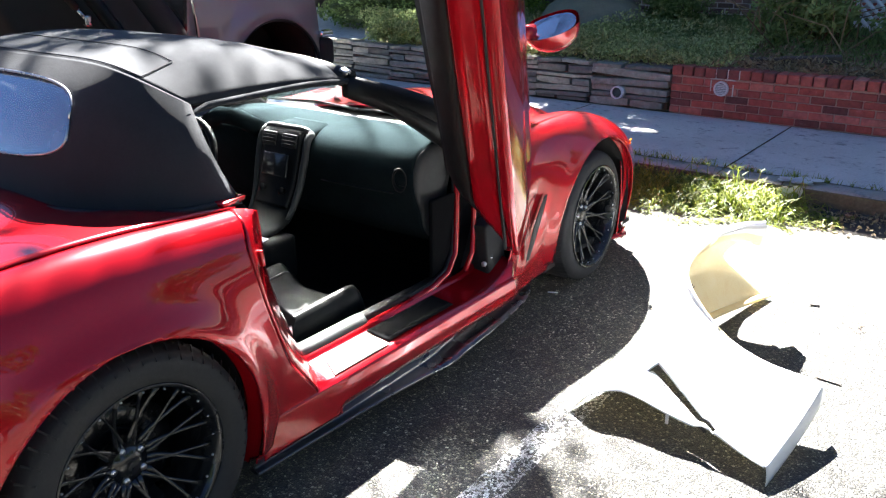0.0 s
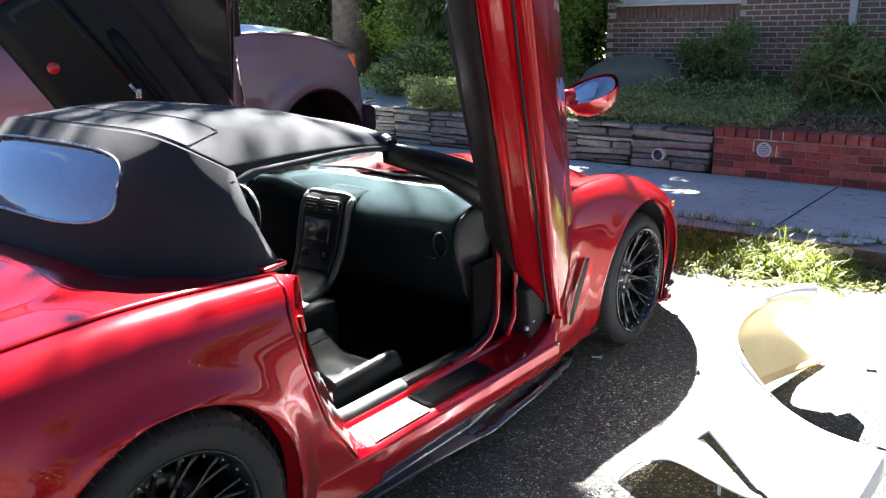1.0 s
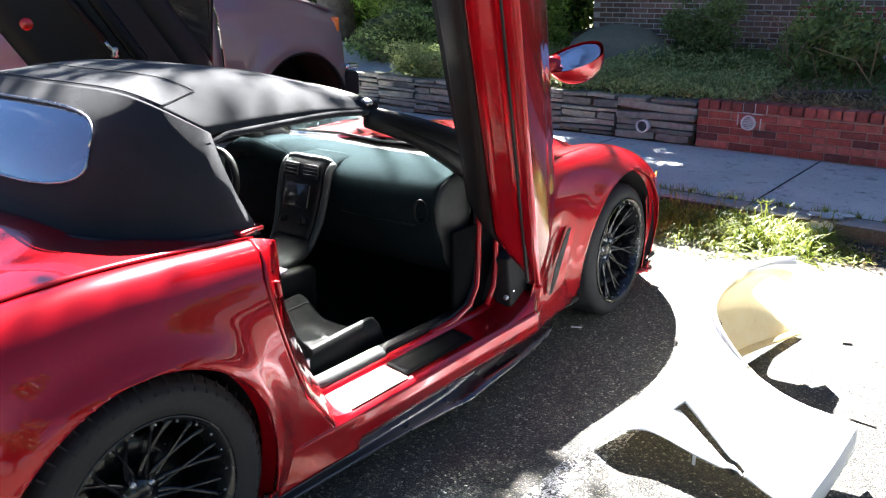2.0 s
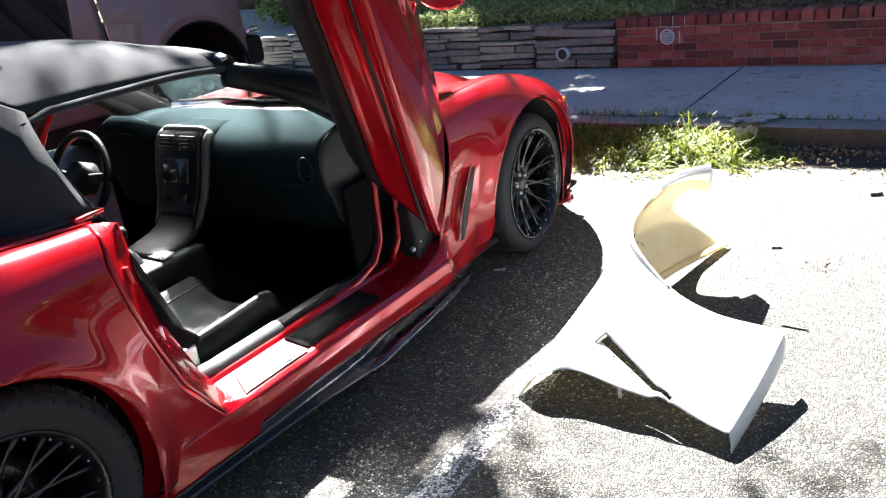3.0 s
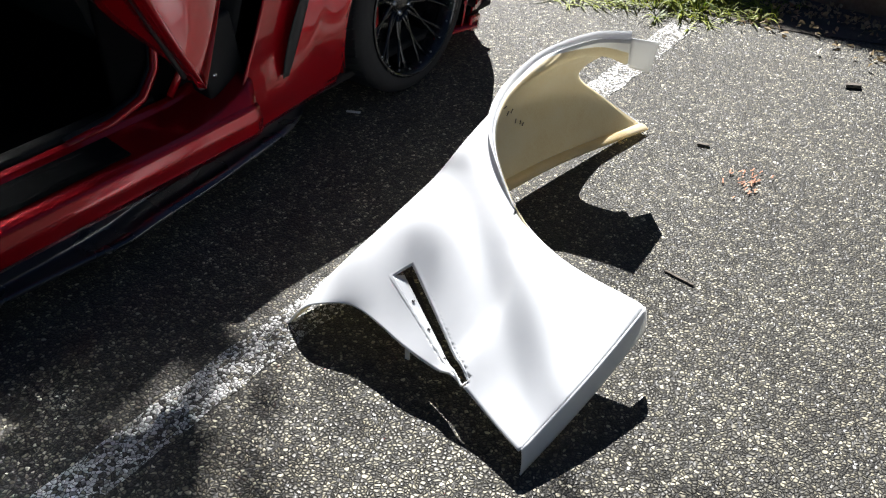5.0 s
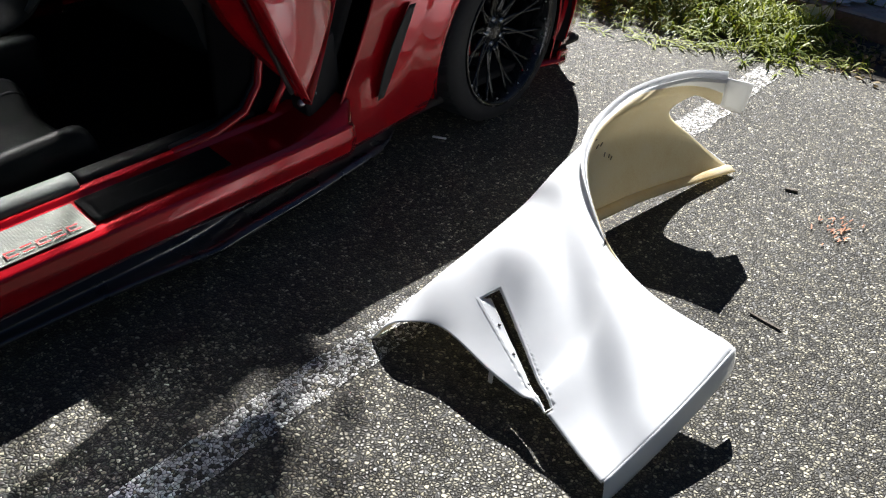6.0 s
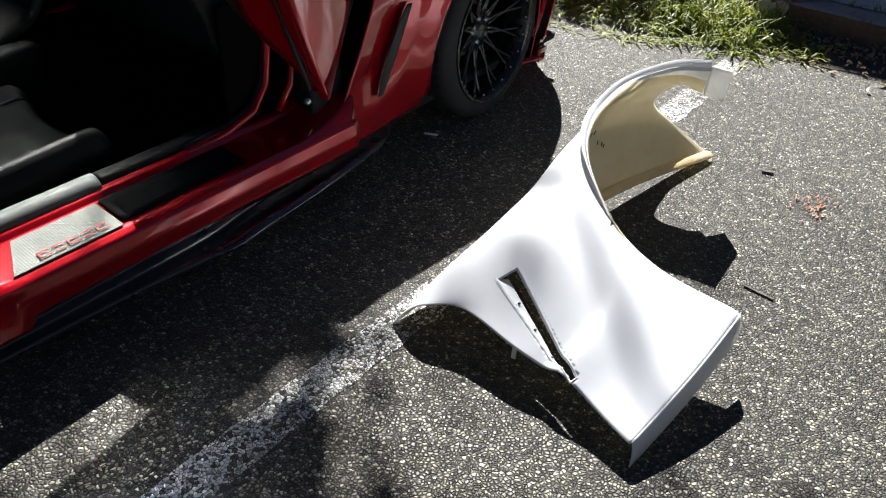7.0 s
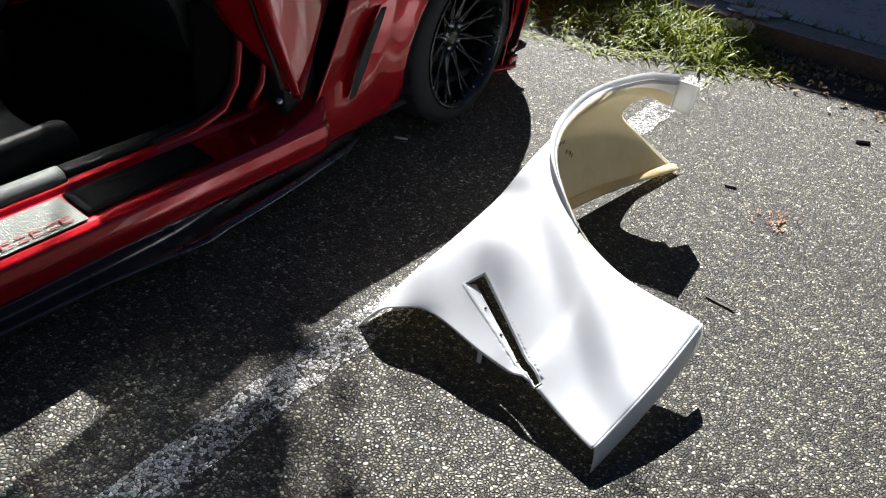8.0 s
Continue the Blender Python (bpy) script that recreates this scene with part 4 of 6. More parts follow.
    part("inner_panel", thicken(sheet(trim, 40, 30), 0.004), M["plastic"], door, "black moulded inner door panel")
    part("arm_rest", tube([at(0.45 + 0.6 * k / 8, 0.40, -0.235 - 0.015 * math.sin(math.pi * k / 8)) for k in range(9)], [0.02] + [0.034] * 7 + [0.02], 10), M["leather"], door)
    part("switch_panel", box(at(0.42, 0.44, -0.255), (0.05, 0.10, 0.02), None, 0.006), M["plastic"], door)
    for k in range(3):
        part("switch", box(at(0.38 + 0.035 * k, 0.44, -0.268), (0.014, 0.02, 0.014), None, 0.004), M["steel"], door)
    lens = lathe([(0.0, 0.001), (0.0, 0.03), (0.008, 0.026), (0.01, 0.001)], 24, False)
    bmesh.ops.transform(lens, matrix=Matrix.Translation(at(1.08, 0.165, -0.216) if s > 0 else at(1.047, 0.093, -0.214)) @ Vector((1, 0, 0)).rotation_difference(-nn).to_matrix().to_4x4(), verts=lens.verts)
    part("reflector", lens, M["red_lens"], door, "round red courtesy lamp")
    # mirror on its stalk
    base = at(0.56, H - 0.02, 0.005)
    tip = base + nn * 0.025 + eh * 0.02 + el * 0.01
    part("mirror_stalk", tube([base, base.lerp(tip, 0.5) + el * 0.015, tip], [0.034, 0.026, 0.03], 10), M["red"], door)
    shell = bmesh.new()
    fwd = (eh * 0.10 - el * 0.96 + nn * 0.24).normalized()
    axis = (nn * 0.86 + eh * 0.15 + el * 0.36).normalized()
    axis = (axis - fwd * axis.dot(fwd)).normalized()
    up = fwd.cross(axis)
    mid = tip + axis * 0.075
    rings = []
    for i in range(9):
        t = i / 8
        r = math.cos(t * math.pi / 2) ** 0.55
        rings.append([shell.verts.new(mid + fwd * (0.125 * t) + axis * 0.108 * r * math.copysign(abs(math.cos(a)) ** 0.8, math.cos(a)) + up * 0.066 * r * math.copysign(abs(math.sin(a)) ** 0.8, math.sin(a))) for a in (2 * math.pi * j / 28 for j in range(28))])
    for a, b in zip(rings, rings[1:]):
        for j in range(28):
            shell.faces.new((a[j], a[(j + 1) % 28], b[(j + 1) % 28], b[j]))
    shell.faces.new(rings[-1])
    bmesh.ops.recalc_face_normals(shell, faces=shell.faces[:])
    part("mirror_shell", shell, M["red"], door, "red wing mirror shell")
    face = bmesh.new()
    face.faces.new([face.verts.new(mid + fwd * 0.006 + axis * 0.094 * math.copysign(abs(math.cos(a)) ** 0.8, math.cos(a)) + up * 0.058 * math.copysign(abs(math.sin(a)) ** 0.8, math.sin(a))) for a in (2 * math.pi * j / 28 for j in range(28))])
    part("mirror_glass", thicken(face, 0.002), M["mirror"], door, "silvered mirror glass", False)
    return door


near_door = raised_door(1, "red passenger door swung upward on a scissor hinge")
far_door = raised_door(-1, "red driver door swung upward, black inner panel showing")
# gas strut of the far door
o, el, eh, nn = door_frame(-1)


def raised_glass(u, v):
    a = 0.40 + 0.92 * u
    top = min(0.665 + 0.748 * (a - 0.40), 0.98 + 0.12 * (1 - u))
    return o + el * a + eh * (0.58 + (top - 0.58) * v) + nn * (-0.075 - 0.02 * v)


part("door_glass", thicken(sheet(raised_glass, 16, 8), 0.004), M["dark_glass"], far_door, "dark tinted door glass")
part("glass_edge", tube([raised_glass(0, k / 8) for k in range(9)] + [raised_glass(k / 8, 1) for k in range(9)], 0.004, 6), M["grey_trim"], far_door)
a0, a1 = o + el * 0.75 + eh * 0.322 - nn * 0.262, o + el * 1.32 + eh * 0.284 - nn * 0.255
part("gas_strut", tube([a0, a0.lerp(a1, 0.12)], 0.010, 8), M["steel"], far_door, "gas strut with bright end")
part("strut_body", tube([a0.lerp(a1, 0.12), a1], 0.017, 10), M["plastic"], far_door)
part("strut_end", box(a0, (0.03, 0.03, 0.05), None, 0.008), M["steel"], far_door)

# ---- cabin ----
def dash_top(u, v):
    """Dashboard: from the glass down over the brow to the knee edge, v; across the car, u."""
    k = 2 * u - 1
    prof = [(0.58, 0.872), (0.45, 0.892), (0.30, 0.897), (0.20, 0.876), (0.150, 0.832), (0.135, 0.77), (0.15, 0.69), (0.18, 0.62), (0.20, 0.54), (0.26, 0.47)]
    y, z = [curve1([(i / 9, p[j]) for i, p in enumerate(prof)], v) for j in (0, 1)]
    brow = 0.035 * math.exp(-((k + 0.5) / 0.22) ** 2) * math.exp(-((v - 0.3) / 0.18) ** 2)
    swell = 0.018 * math.exp(-((k - 0.45) / 0.4) ** 2) * math.sin(math.pi * v)
    return Vector((0.655 * k, y - swell - 0.02 * (1 - k * k) * math.sin(math.pi * v), z + brow))


dash = part("dashboard", thicken(flip(sheet(dash_top, 60, 40)), 0.006), M["dash"], car, "dark green-grey vinyl dashboard")


def end_cap(u, v):
    # the grey panel closing the dash beside the door
    a = dash_top(1.0, 0.22 + 0.72 * u)
    b = Vector((0.662, 0.40 - 0.10 * u, 0.86 - 0.36 * u))
    return a.lerp(b, v) + Vector((0.004 + 0.012 * math.sin(math.pi * v), 0, 0))


part("dash_end_cap", thicken(sheet(end_cap, 16, 8), 0.004), M["dark_grey"], dash, "dark grey dash end panel")
vent = lathe([(0.0, 0.04), (0.008, 0.045), (0.012, 0.038), (-0.01, 0.034)], 28, True)
bmesh.ops.transform(vent, matrix=Matrix.Translation((0.592, 0.130, 0.760)) @ Matrix.Rotation(radians(-78), 4, "Z") @ Matrix.Diagonal((1, 0.75, 1.15, 1)), verts=vent.verts)
part("air_vent", vent, M["plastic"], dash, "round black air vent")
for k in range(4):
    part("vent_slat", box((0.592, 0.136, 0.735 + 0.017 * k), (0.05, 0.012, 0.003)), M["seal"], dash)
part("glovebox_line", tube([dash_top(0.62 + 0.3 * k / 10, 0.66) + Vector((0, -0.002, 0)) for k in range(11)], 0.003, 6), M["seal"], dash)


def stack(u, v):
    """The centre stack's grey surround, running down into the console."""
    k = 2 * u - 1
    y, z = [curve1([(i / 5, p[j]) for i, p in enumerate([(0.19, 0.900), (0.045, 0.882), (-0.002, 0.77), (-0.045, 0.63), (-0.12, 0.53), (-0.30, 0.485)])], v) for j in (0, 1)]
    w = curve1([(0, 0.13), (0.2, 0.15), (0.45, 0.15), (0.65, 0.135), (1, 0.12)], v)
    return Vector((-0.045 + w * k, y + 0.07 + 0.02 * k * k, z + 0.01 - 0.03 * abs(k) ** 6))


console = part("centre_console", thicken(flip(sheet(lambda u, v: stack(u, 0.17 + 0.83 * v), 20, 40)), 0.01), M["plastic"], car, "grey-framed centre stack")
for side in (0.03, 0.97):
    part("stack_frame", tube([stack(side, 0.17 + 0.60 * k / 20) + Vector((0, -0.004, 0.002)) for k in range(21)], [0.016] * 15 + [0.015, 0.014, 0.013, 0.012, 0.010, 0.007], 10), M["console_grey"], console, "satin grey stack frame")
part("stack_frame", tube([stack(0.03 + 0.94 * k / 12, 0.175) + Vector((0, -0.004, 0.002)) for k in range(13)], 0.013, 10), M["console_grey"], console)
part("stack_brow", thicken(flip(sheet(lambda u, v: stack(u, 0.17 * v), 20, 8)), 0.01), M["dash"], console, "dark vinyl brow over the stack")
part("stack_face", thicken(flip(sheet(lambda u, v: stack(0.09 + 0.80 * u, 0.185 + 0.53 * v) + Vector((0, -0.006, 0.003)), 12, 24)), 0.004), M["plastic"], console, "black control face")
rot = Euler((radians(76), 0, 0)).to_matrix()
part("display", box(stack(0.5, 0.45) + Vector((0, -0.012, 0.002)), (0.15, 0.10, 0.012), rot, 0.003), M["screen"], console, "dark display screen")
for k in (-1, 1):
    part("stack_vent", box(stack(0.5 + 0.2 * k, 0.29) + Vector((0, -0.008, 0.002)), (0.085, 0.06, 0.012), rot, 0.004), M["seal"], console)
    for j in range(3):
        part("vent_slat", box(stack(0.5 + 0.2 * k, 0.265 + 0.025 * j) + Vector((0, -0.014, 0.003)), (0.08, 0.006, 0.008), rot), M["plastic"], console)
    knob = lathe([(0, 0.001), (0, 0.016), (0.018, 0.014), (0.02, 0.001)], 20, False)
    bmesh.ops.transform(knob, matrix=Matrix.Translation(stack(0.5 + 0.22 * k, 0.60) + Vector((0, -0.008, 0.003))) @ Matrix.Rotation(radians(-90), 4, "Z"), verts=knob.verts)
    part("knob", knob, M["plastic"], console, "")
part("console_tunnel", box((0, -0.42, 0.38), (0.27, 0.80, 0.20), None, 0.03, 3), M["plastic"], car, "black centre tunnel")
part("shifter_boot", lathe([(0.0, 0.06), (0.05, 0.035), (0.07, 0.012), (0.07, 0.001)], 16, False), M["leather"], console).matrix_basis = Matrix.Translation((0.0, -0.30, 0.475)) @ Matrix.Rotation(radians(-90), 4, "Y")
part("shifter_knob", lathe([(0.0, 0.012), (0.05, 0.012), (0.06, 0.024), (0.085, 0.026), (0.1, 0.018), (0.104, 0.001)], 16, False), M["plastic"], console).matrix_basis = Matrix.Translation((0.0, -0.30, 0.53)) @ Matrix.Rotation(radians(-90), 4, "Y")
part("console_badge", box((0.07, -0.20, 0.492), (0.10, 0.06, 0.006), Euler((radians(8), 0, 0)).to_matrix(), 0.002), M["steel"], console, "bright metal tray plate")

# steering wheel
sw = Matrix.Translation((-0.41, -0.15, 0.75)) @ Euler((radians(68), 0, 0)).to_matrix().to_4x4()
circle = [sw @ Vector((0.185 * math.cos(a), 0.185 * math.sin(a), 0)) for a in (2 * math.pi * k / 40 for k in range(41))]
steer = part("steering_wheel", tube(circle, 0.016, 10), M["leather"], car, "black leather steering wheel")
for a in (0.1, math.pi - 0.1, -math.pi / 2):
    part("wheel_spoke", tube([sw @ Vector((0, 0, -0.01)), sw @ Vector((0.175 * math.cos(a), 0.175 * math.sin(a), 0))], 0.02, 8, 0.5), M["grey_trim"], steer)
part("wheel_hub", tube([sw @ Vector((0, 0, -0.05)), sw @ Vector((0, 0, 0.02))], 0.07, 20), M["plastic"], steer)
part("instrument_hood", tube([Vector((-0.58, 0.13, 0.86)), Vector((-0.48, 0.12, 0.905)), Vector((-0.36, 0.115, 0.91)), Vector((-0.22, 0.13, 0.865))], 0.04, 12), M["dash"], dash)

# seats
def build_seat(x, label):
    ACROSS = [(0.0, (-0.225, 0.17)), (0.10, (-0.238, 0.30)), (0.19, (-0.205, 0.378)), (0.28, (-0.150, 0.345)), (0.38, (-0.09, 0.305)), (0.5, (0.0, 0.298))]

    def cushion(u, v):
        """Across the seat from side to side, and from the back (v = 0) to the rolled front edge."""
        dx, z = curve1(ACROSS, min(u, 1 - u))
        front = max(0.0, (v - 0.82) / 0.18)
        y = -0.68 + 0.55 * min(1.0, v / 0.94) - 0.02 * front ** 3
        return Vector((x + (dx if u < 0.5 else -dx), y, z + 0.035 * v - 0.13 * front ** 2.4 - 0.006 * math.cos(v * 24) * math.exp(-((u - 0.5) / 0.16) ** 2)))

    seat = part("seat", thicken(sheet(cushion, 40, 36), 0.02), M["leather"], car, label)
    for s in (0.27, 0.73):
        part("seat_piping", tube([cushion(s, k / 24) + Vector((0, 0, 0.001)) for k in range(1, 23)], 0.004, 6), M["seal"], seat)

    def backrest(u, v):
        k = 2 * u - 1
        z = 0.36 + 0.62 * v
        w = 0.25 * (1 - 0.35 * max(0, v - 0.6) / 0.4)
        wing = 0.05 * abs(k) ** 3 * math.sin(math.pi * min(1, v + 0.1))
        return Vector((x + w * k, -0.66 - 0.24 * v + wing, z))
    part("backrest", thicken(sheet(backrest, 20, 20), 0.11), M["leather"], seat, "black leather backrest")
    part("seat_base", box((x, -0.45, 0.215), (0.40, 0.46, 0.10), None, 0.02), M["plastic"], seat)
    return seat


build_seat(0.385, "black leather bucket seat with bolsters")
build_seat(-0.41, "black leather driver bucket seat")
strap = [Vector((0.715, -0.80, 0.80)), Vector((0.70, -0.72, 0.66)), Vector((0.69, -0.66, 0.50)), Vector((0.66, -0.56, 0.40))]
part("seat_belt", tube(strap, 0.028, 8, 0.12), M["carpet"], car, "black seat belt webbing")
part("belt_buckle", box((0.665, -0.60, 0.375), (0.02, 0.05, 0.07), None, 0.006), M["steel"], car)
part("carpet", box((0, -0.15, 0.185), (1.42, 1.5, 0.03), None, 0.01), M["carpet"], car)
part("firewall", box((0, 0.62, 0.50), (1.50, 0.03, 0.70), None, 0.01), M["carpet"], car)
part("kick_panel", box((0.705, 0.36, 0.47), (0.02, 0.36, 0.42), None, 0.008), M["carpet"], car)
part("kick_panel", box((-0.705, 0.36, 0.47), (0.02, 0.36, 0.42), None, 0.008), M["carpet"], car)
part("rear_bulkhead", box((0, -0.98, 0.60), (1.46, 0.03, 0.72), None, 0.01), M["carpet"], car)
for s in (-1, 1):
    part("side_pocket", box((s * 0.76, -0.90, 0.62), (0.05, 0.18, 0.62), None, 0.02), M["carpet"], car)


# ---- loose white fender on the road ----
loose = empty("loose_fender", "unpainted white moulded fender lying on the asphalt", "car part", at=(1.8, 0.7, 0))
# guide curves from the rear edge (u = 0) to the front: hood edge, crown, lower edge with the wheel opening
HOOD_EDGE = [(0, (1.418, 0.094, 0.002)), (0.2, (1.44, 0.32, 0.035)), (0.4, (1.485, 0.58, 0.055)), (0.6, (1.535, 0.87, 0.06)), (0.8, (1.588, 1.19, 0.05)), (1, (1.685, 1.636, 0.008))]
CROWN = [(0, (1.484, 0.096, 0.089)), (0.12, (1.520, 0.215, 0.169)), (0.25, (1.538, 0.347, 0.224)), (0.38, (1.533, 0.491, 0.253)), (0.5, (1.515, 0.631, 0.258)), (0.6, (1.495, 0.741, 0.264)), (0.7, (1.482, 0.885, 0.272)), (0.8, (1.492, 1.06, 0.272)), (0.9, (1.518, 1.25, 0.24)), (1, (1.555, 1.491, 0.154))]
OPENING = [(2.187, 0.534, 0.181), (1.970, 0.530, 0.208), (1.808, 0.556, 0.261), (1.698, 0.627, 0.319), (1.610, 0.726, 0.351), (1.548, 0.852, 0.362), (1.516, 0.988, 0.373), (1.535, 1.118, 0.412), (1.640, 1.205, 0.468), (1.746, 1.237, 0.490)]
REAR_EDGE = [(0, (1.418, 0.094, 0.002)), (0.13, (1.459, 0.100, 0.064)), (0.25, (1.509, 0.115, 0.104)), (0.4, (1.603, 0.153, 0.118)), (0.6, (1.780, 0.131, 0.100)), (0.8, (1.942, 0.124, 0.076)), (1, (2.133, 0.069, 0.064))]
FRONT_EDGE = [(0, (1.685, 1.636, 0.008)), (0.25, (1.595, 1.470, 0.155)), (0.5, (1.552, 1.325, 0.285)), (0.75, (1.630, 1.375, 0.365)), (0.92, (1.702, 1.366, 0.352)), (1, (1.746, 1.237, 0.490))]
LIP_MID = Vector((1.86, 0.96, 0.30))


def opening(t):
    """The wheel opening's edge; t from 0 at the rocker corner over the waist and the arch to 1 at the tab."""
    return curve1([(i / 9, p) for i, p in enumerate(OPENING)], t)


def lower(u):
    if u < 0.2:
        return Vector((2.133, 0.069, 0.064)).lerp(opening(0), u / 0.2) + Vector((0.008, 0, 0.004)) * math.sin(math.pi * u / 0.2)
    return opening((u - 0.2) / 0.8)


def fender_row(u):
    """Five points across the moulding at u: hood edge, crown, two on the flank, lower edge."""
    a, b = curve1(CROWN, u), lower(u)
    swell = Vector((-0.010 * min(1, u * 3), -0.012 * min(1, u * 3), 0.014 + 0.012 * max(0.0, 1 - abs(u - 0.2) / 0.2)))
    return [(0.0, curve1(HOOD_EDGE, u)), (0.25, a), (0.5, a.lerp(b, 0.36) + swell), (0.75, a.lerp(b, 0.71) + swell * 0.95), (1.0, b)]


def fender_guess(u, v):
    """The rows, eased onto the cut rear and front edges."""
    p = curve1(fender_row(u), v)
    near, far = max(0.0, 1 - u / 0.10), max(0.0, (u - 0.82) / 0.18)
    if near > 0:
        p = p + (curve1(REAR_EDGE, v) - curve1(fender_row(0), v)) * near * near
    if far > 0:
        p = p + (curve1(FRONT_EDGE, v) - curve1(fender_row(1), v)) * far * far
    return p


def relaxed_grid(nu=96, nv=80, rounds=260):
    """The moulding as an even grid, its flank drawn smooth like a taut skin."""
    g = np.array([[tuple(fender_guess(i / nu, j / nv)) for j in range(nv + 1)] for i in range(nu + 1)])
    u, v = np.linspace(0, 1, nu + 1)[:, None], np.linspace(0, 1, nv + 1)[None, :]
    w = np.clip((v - 0.22) / 0.15, 0, 1) * np.clip((0.97 - u) / 0.2, 0, 1) * np.clip(u / 0.08, 0, 1)
    w = (w * (v < 0.9999))[:, :, None]
    for k in range(rounds):
        m = g.copy()
        m[1:-1, 1:-1] = (g[2:, 1:-1] + g[:-2, 1:-1] + g[1:-1, 2:] + g[1:-1, :-2]) / 4
        g += w * 0.9 * (m - g)
    # gentle crown of the flank and the ridge that runs forward from the gill
    g[:, :, 2] += 0.012 * np.sin(np.pi * np.clip((v - 0.25) / 0.75, 0, 1)) * np.exp(-((u - 0.22) / 0.16) ** 2)
    g[:, :, 2] += 0.020 * np.exp(-((v - 0.76) / np.where(v > 0.76, 0.10, 0.035)) ** 2) * np.clip(1 - u / 0.26, 0, 1) ** 0.8 * np.clip((1 - v) / 0.1, 0, 1)
    return g


SKIN = relaxed_grid()


def fender_pt(u, v):
    nu, nv = SKIN.shape[0] - 1, SKIN.shape[1] - 1
    i, j = min(int(u * nu), nu - 1), min(int(v * nv), nv - 1)
    a, b = u * nu - i, v * nv - j
    return Vector((SKIN[i, j] * (1 - a) + SKIN[i + 1, j] * a) * (1 - b) + (SKIN[i, j + 1] * (1 - a) + SKIN[i + 1, j + 1] * a) * b)


GILL_A, GILL_B = Vector((1.667, 0.290)), Vector((1.948, 0.136))
GILL_D = GILL_B - GILL_A
GILL_N = Vector((-GILL_D.y, GILL_D.x)).normalized()
FLAT = SKIN[:70, 20:].reshape(-1, 3)


def skin_height(x, y):
    d = (FLAT[:, 0] - x) ** 2 + (FLAT[:, 1] - y) ** 2
    k = np.argsort(d)[:5]
    w = 1 / (d[k] + 1e-7)
    return float((FLAT[k, 2] * w).sum() / w.sum())


def gill_pt(t, w):
    """A plan point along (t) and across (w) the gill."""
    return GILL_A + GILL_D * t + GILL_N * w


def gill_low(t):
    return -0.044 * (1 - 0.78 * t)


def in_slot(c, more=0.003):
    q = Vector((c.x, c.y)) - GILL_A
    t = q.dot(GILL_D) / GILL_D.length_squared
    w = (q - GILL_D * t).dot(GILL_N)
    return -more * 3 < t < 1 + more * 3 and gill_low(t) - more < w < 0.004 + more and c.z > 0.05


bm = sheet(fender_pt, 190, 160, keep=lambda c, u, v: not in_slot(c))
bmesh.ops.recalc_face_normals(bm, faces=bm.faces[:])
if sum(f.normal.z for f in bm.faces) < 0:
    flip(bm)
skin = thicken(bm, 0.003)
part("outer_skin", skin, M["gelcoat"], loose, "smooth white outer skin")
# rolled rim that edges the gill
outline = [(t / 24, 1) for t in range(25)] + [(1 - t / 24, 0) for t in range(25)]


def gill_rim(u, v):
    k = u * len(outline)
    i = int(k) % len(outline)
    (t0, s0), (t1, s1) = outline[i], outline[(i + 1) % len(outline)]
    f = k - int(k)
    t, s = t0 + (t1 - t0) * f, s0 + (s1 - s0) * f
    low = gill_low(t)
    mid, half = (low + 0.004) / 2, (0.004 - low) / 2
    grow = 0.011 * v * (1 - 0.65 * t)
    w = mid + (half + grow) * (2 * s - 1)
    tt = 0.5 + (t - 0.5) * (1 + 1.2 * grow / 0.35)
    p = gill_pt(tt, w)
    return Vector((p.x, p.y, skin_height(p.x, p.y) + 0.0015 - 0.007 * max(0.0, 1 - v * 2.5) ** 2))


bm = sheet(gill_rim, 100, 6)
bmesh.ops.recalc_face_normals(bm, faces=bm.faces[:])
if sum(f.normal.z for f in bm.faces) < 0:
    flip(bm)
part("gill_rim", bm, M["gelcoat"], loose)


def inner_pt(u, v):
    e = 9e-3
    uu, vv = min(max(u, e), 1 - e), min(max(v, e), 1 - e)
    n = (fender_pt(uu + e, vv) - fender_pt(uu - e, vv)).cross(fender_pt(uu, vv + e) - fender_pt(uu, vv - e)).normalized()
    return fender_pt(0.004 + 0.992 * u, 0.012 + 0.955 * v) + n * INWARD * 0.006


REF = (fender_pt(0.11, 0.5) - fender_pt(0.09, 0.5)).cross(fender_pt(0.1, 0.51) - fender_pt(0.1, 0.49))
INWARD = -1 if REF.z > 0 else 1
part("inner_skin", sheet(inner_pt, 110, 70, keep=lambda c, u, v: not in_slot(c, 0.03)), M["fibre"], loose, "raw amber fibreglass inside")


def lip(u, v):
    """The rolled flange round the wheel opening."""
    t = 0.27 + 0.73 * u
    p = opening(t)
    inward = (LIP_MID - p).normalized()
    grow = min(1.0, u * 2.6)
    grow = grow * grow * (3 - 2 * grow)
    return p - inward * 0.021 * grow * (1 - v) + Vector((0, 0, 0.006)) * grow * (1 - v ** 3) + Vector((0.003, -0.003, -0.012)) * grow * v ** 4


part("opening_lip", sheet(lip, 60, 8), M["gelcoat"], loose, "white rolled wheel opening lip")
bm = sheet(lambda u, v: Vector((1.743, 1.236, 0.494)).lerp(Vector((1.766, 1.410, 0.428)), u).lerp(Vector((1.702, 1.366, 0.345)).lerp(Vector((1.757, 1.410, 0.320)), u), v), 6, 8)
part("mounting_tab", thicken(bm, 0.005), M["gelcoat"], loose, "white mounting tab at the tip")


def foot_lip(u, v):
    p = fender_pt(0.30 + 0.69 * u, 0.0)
    return p + Vector((0.045 * v, -0.01 * v, 0.004 + 0.012 * math.sin(v * math.pi)))


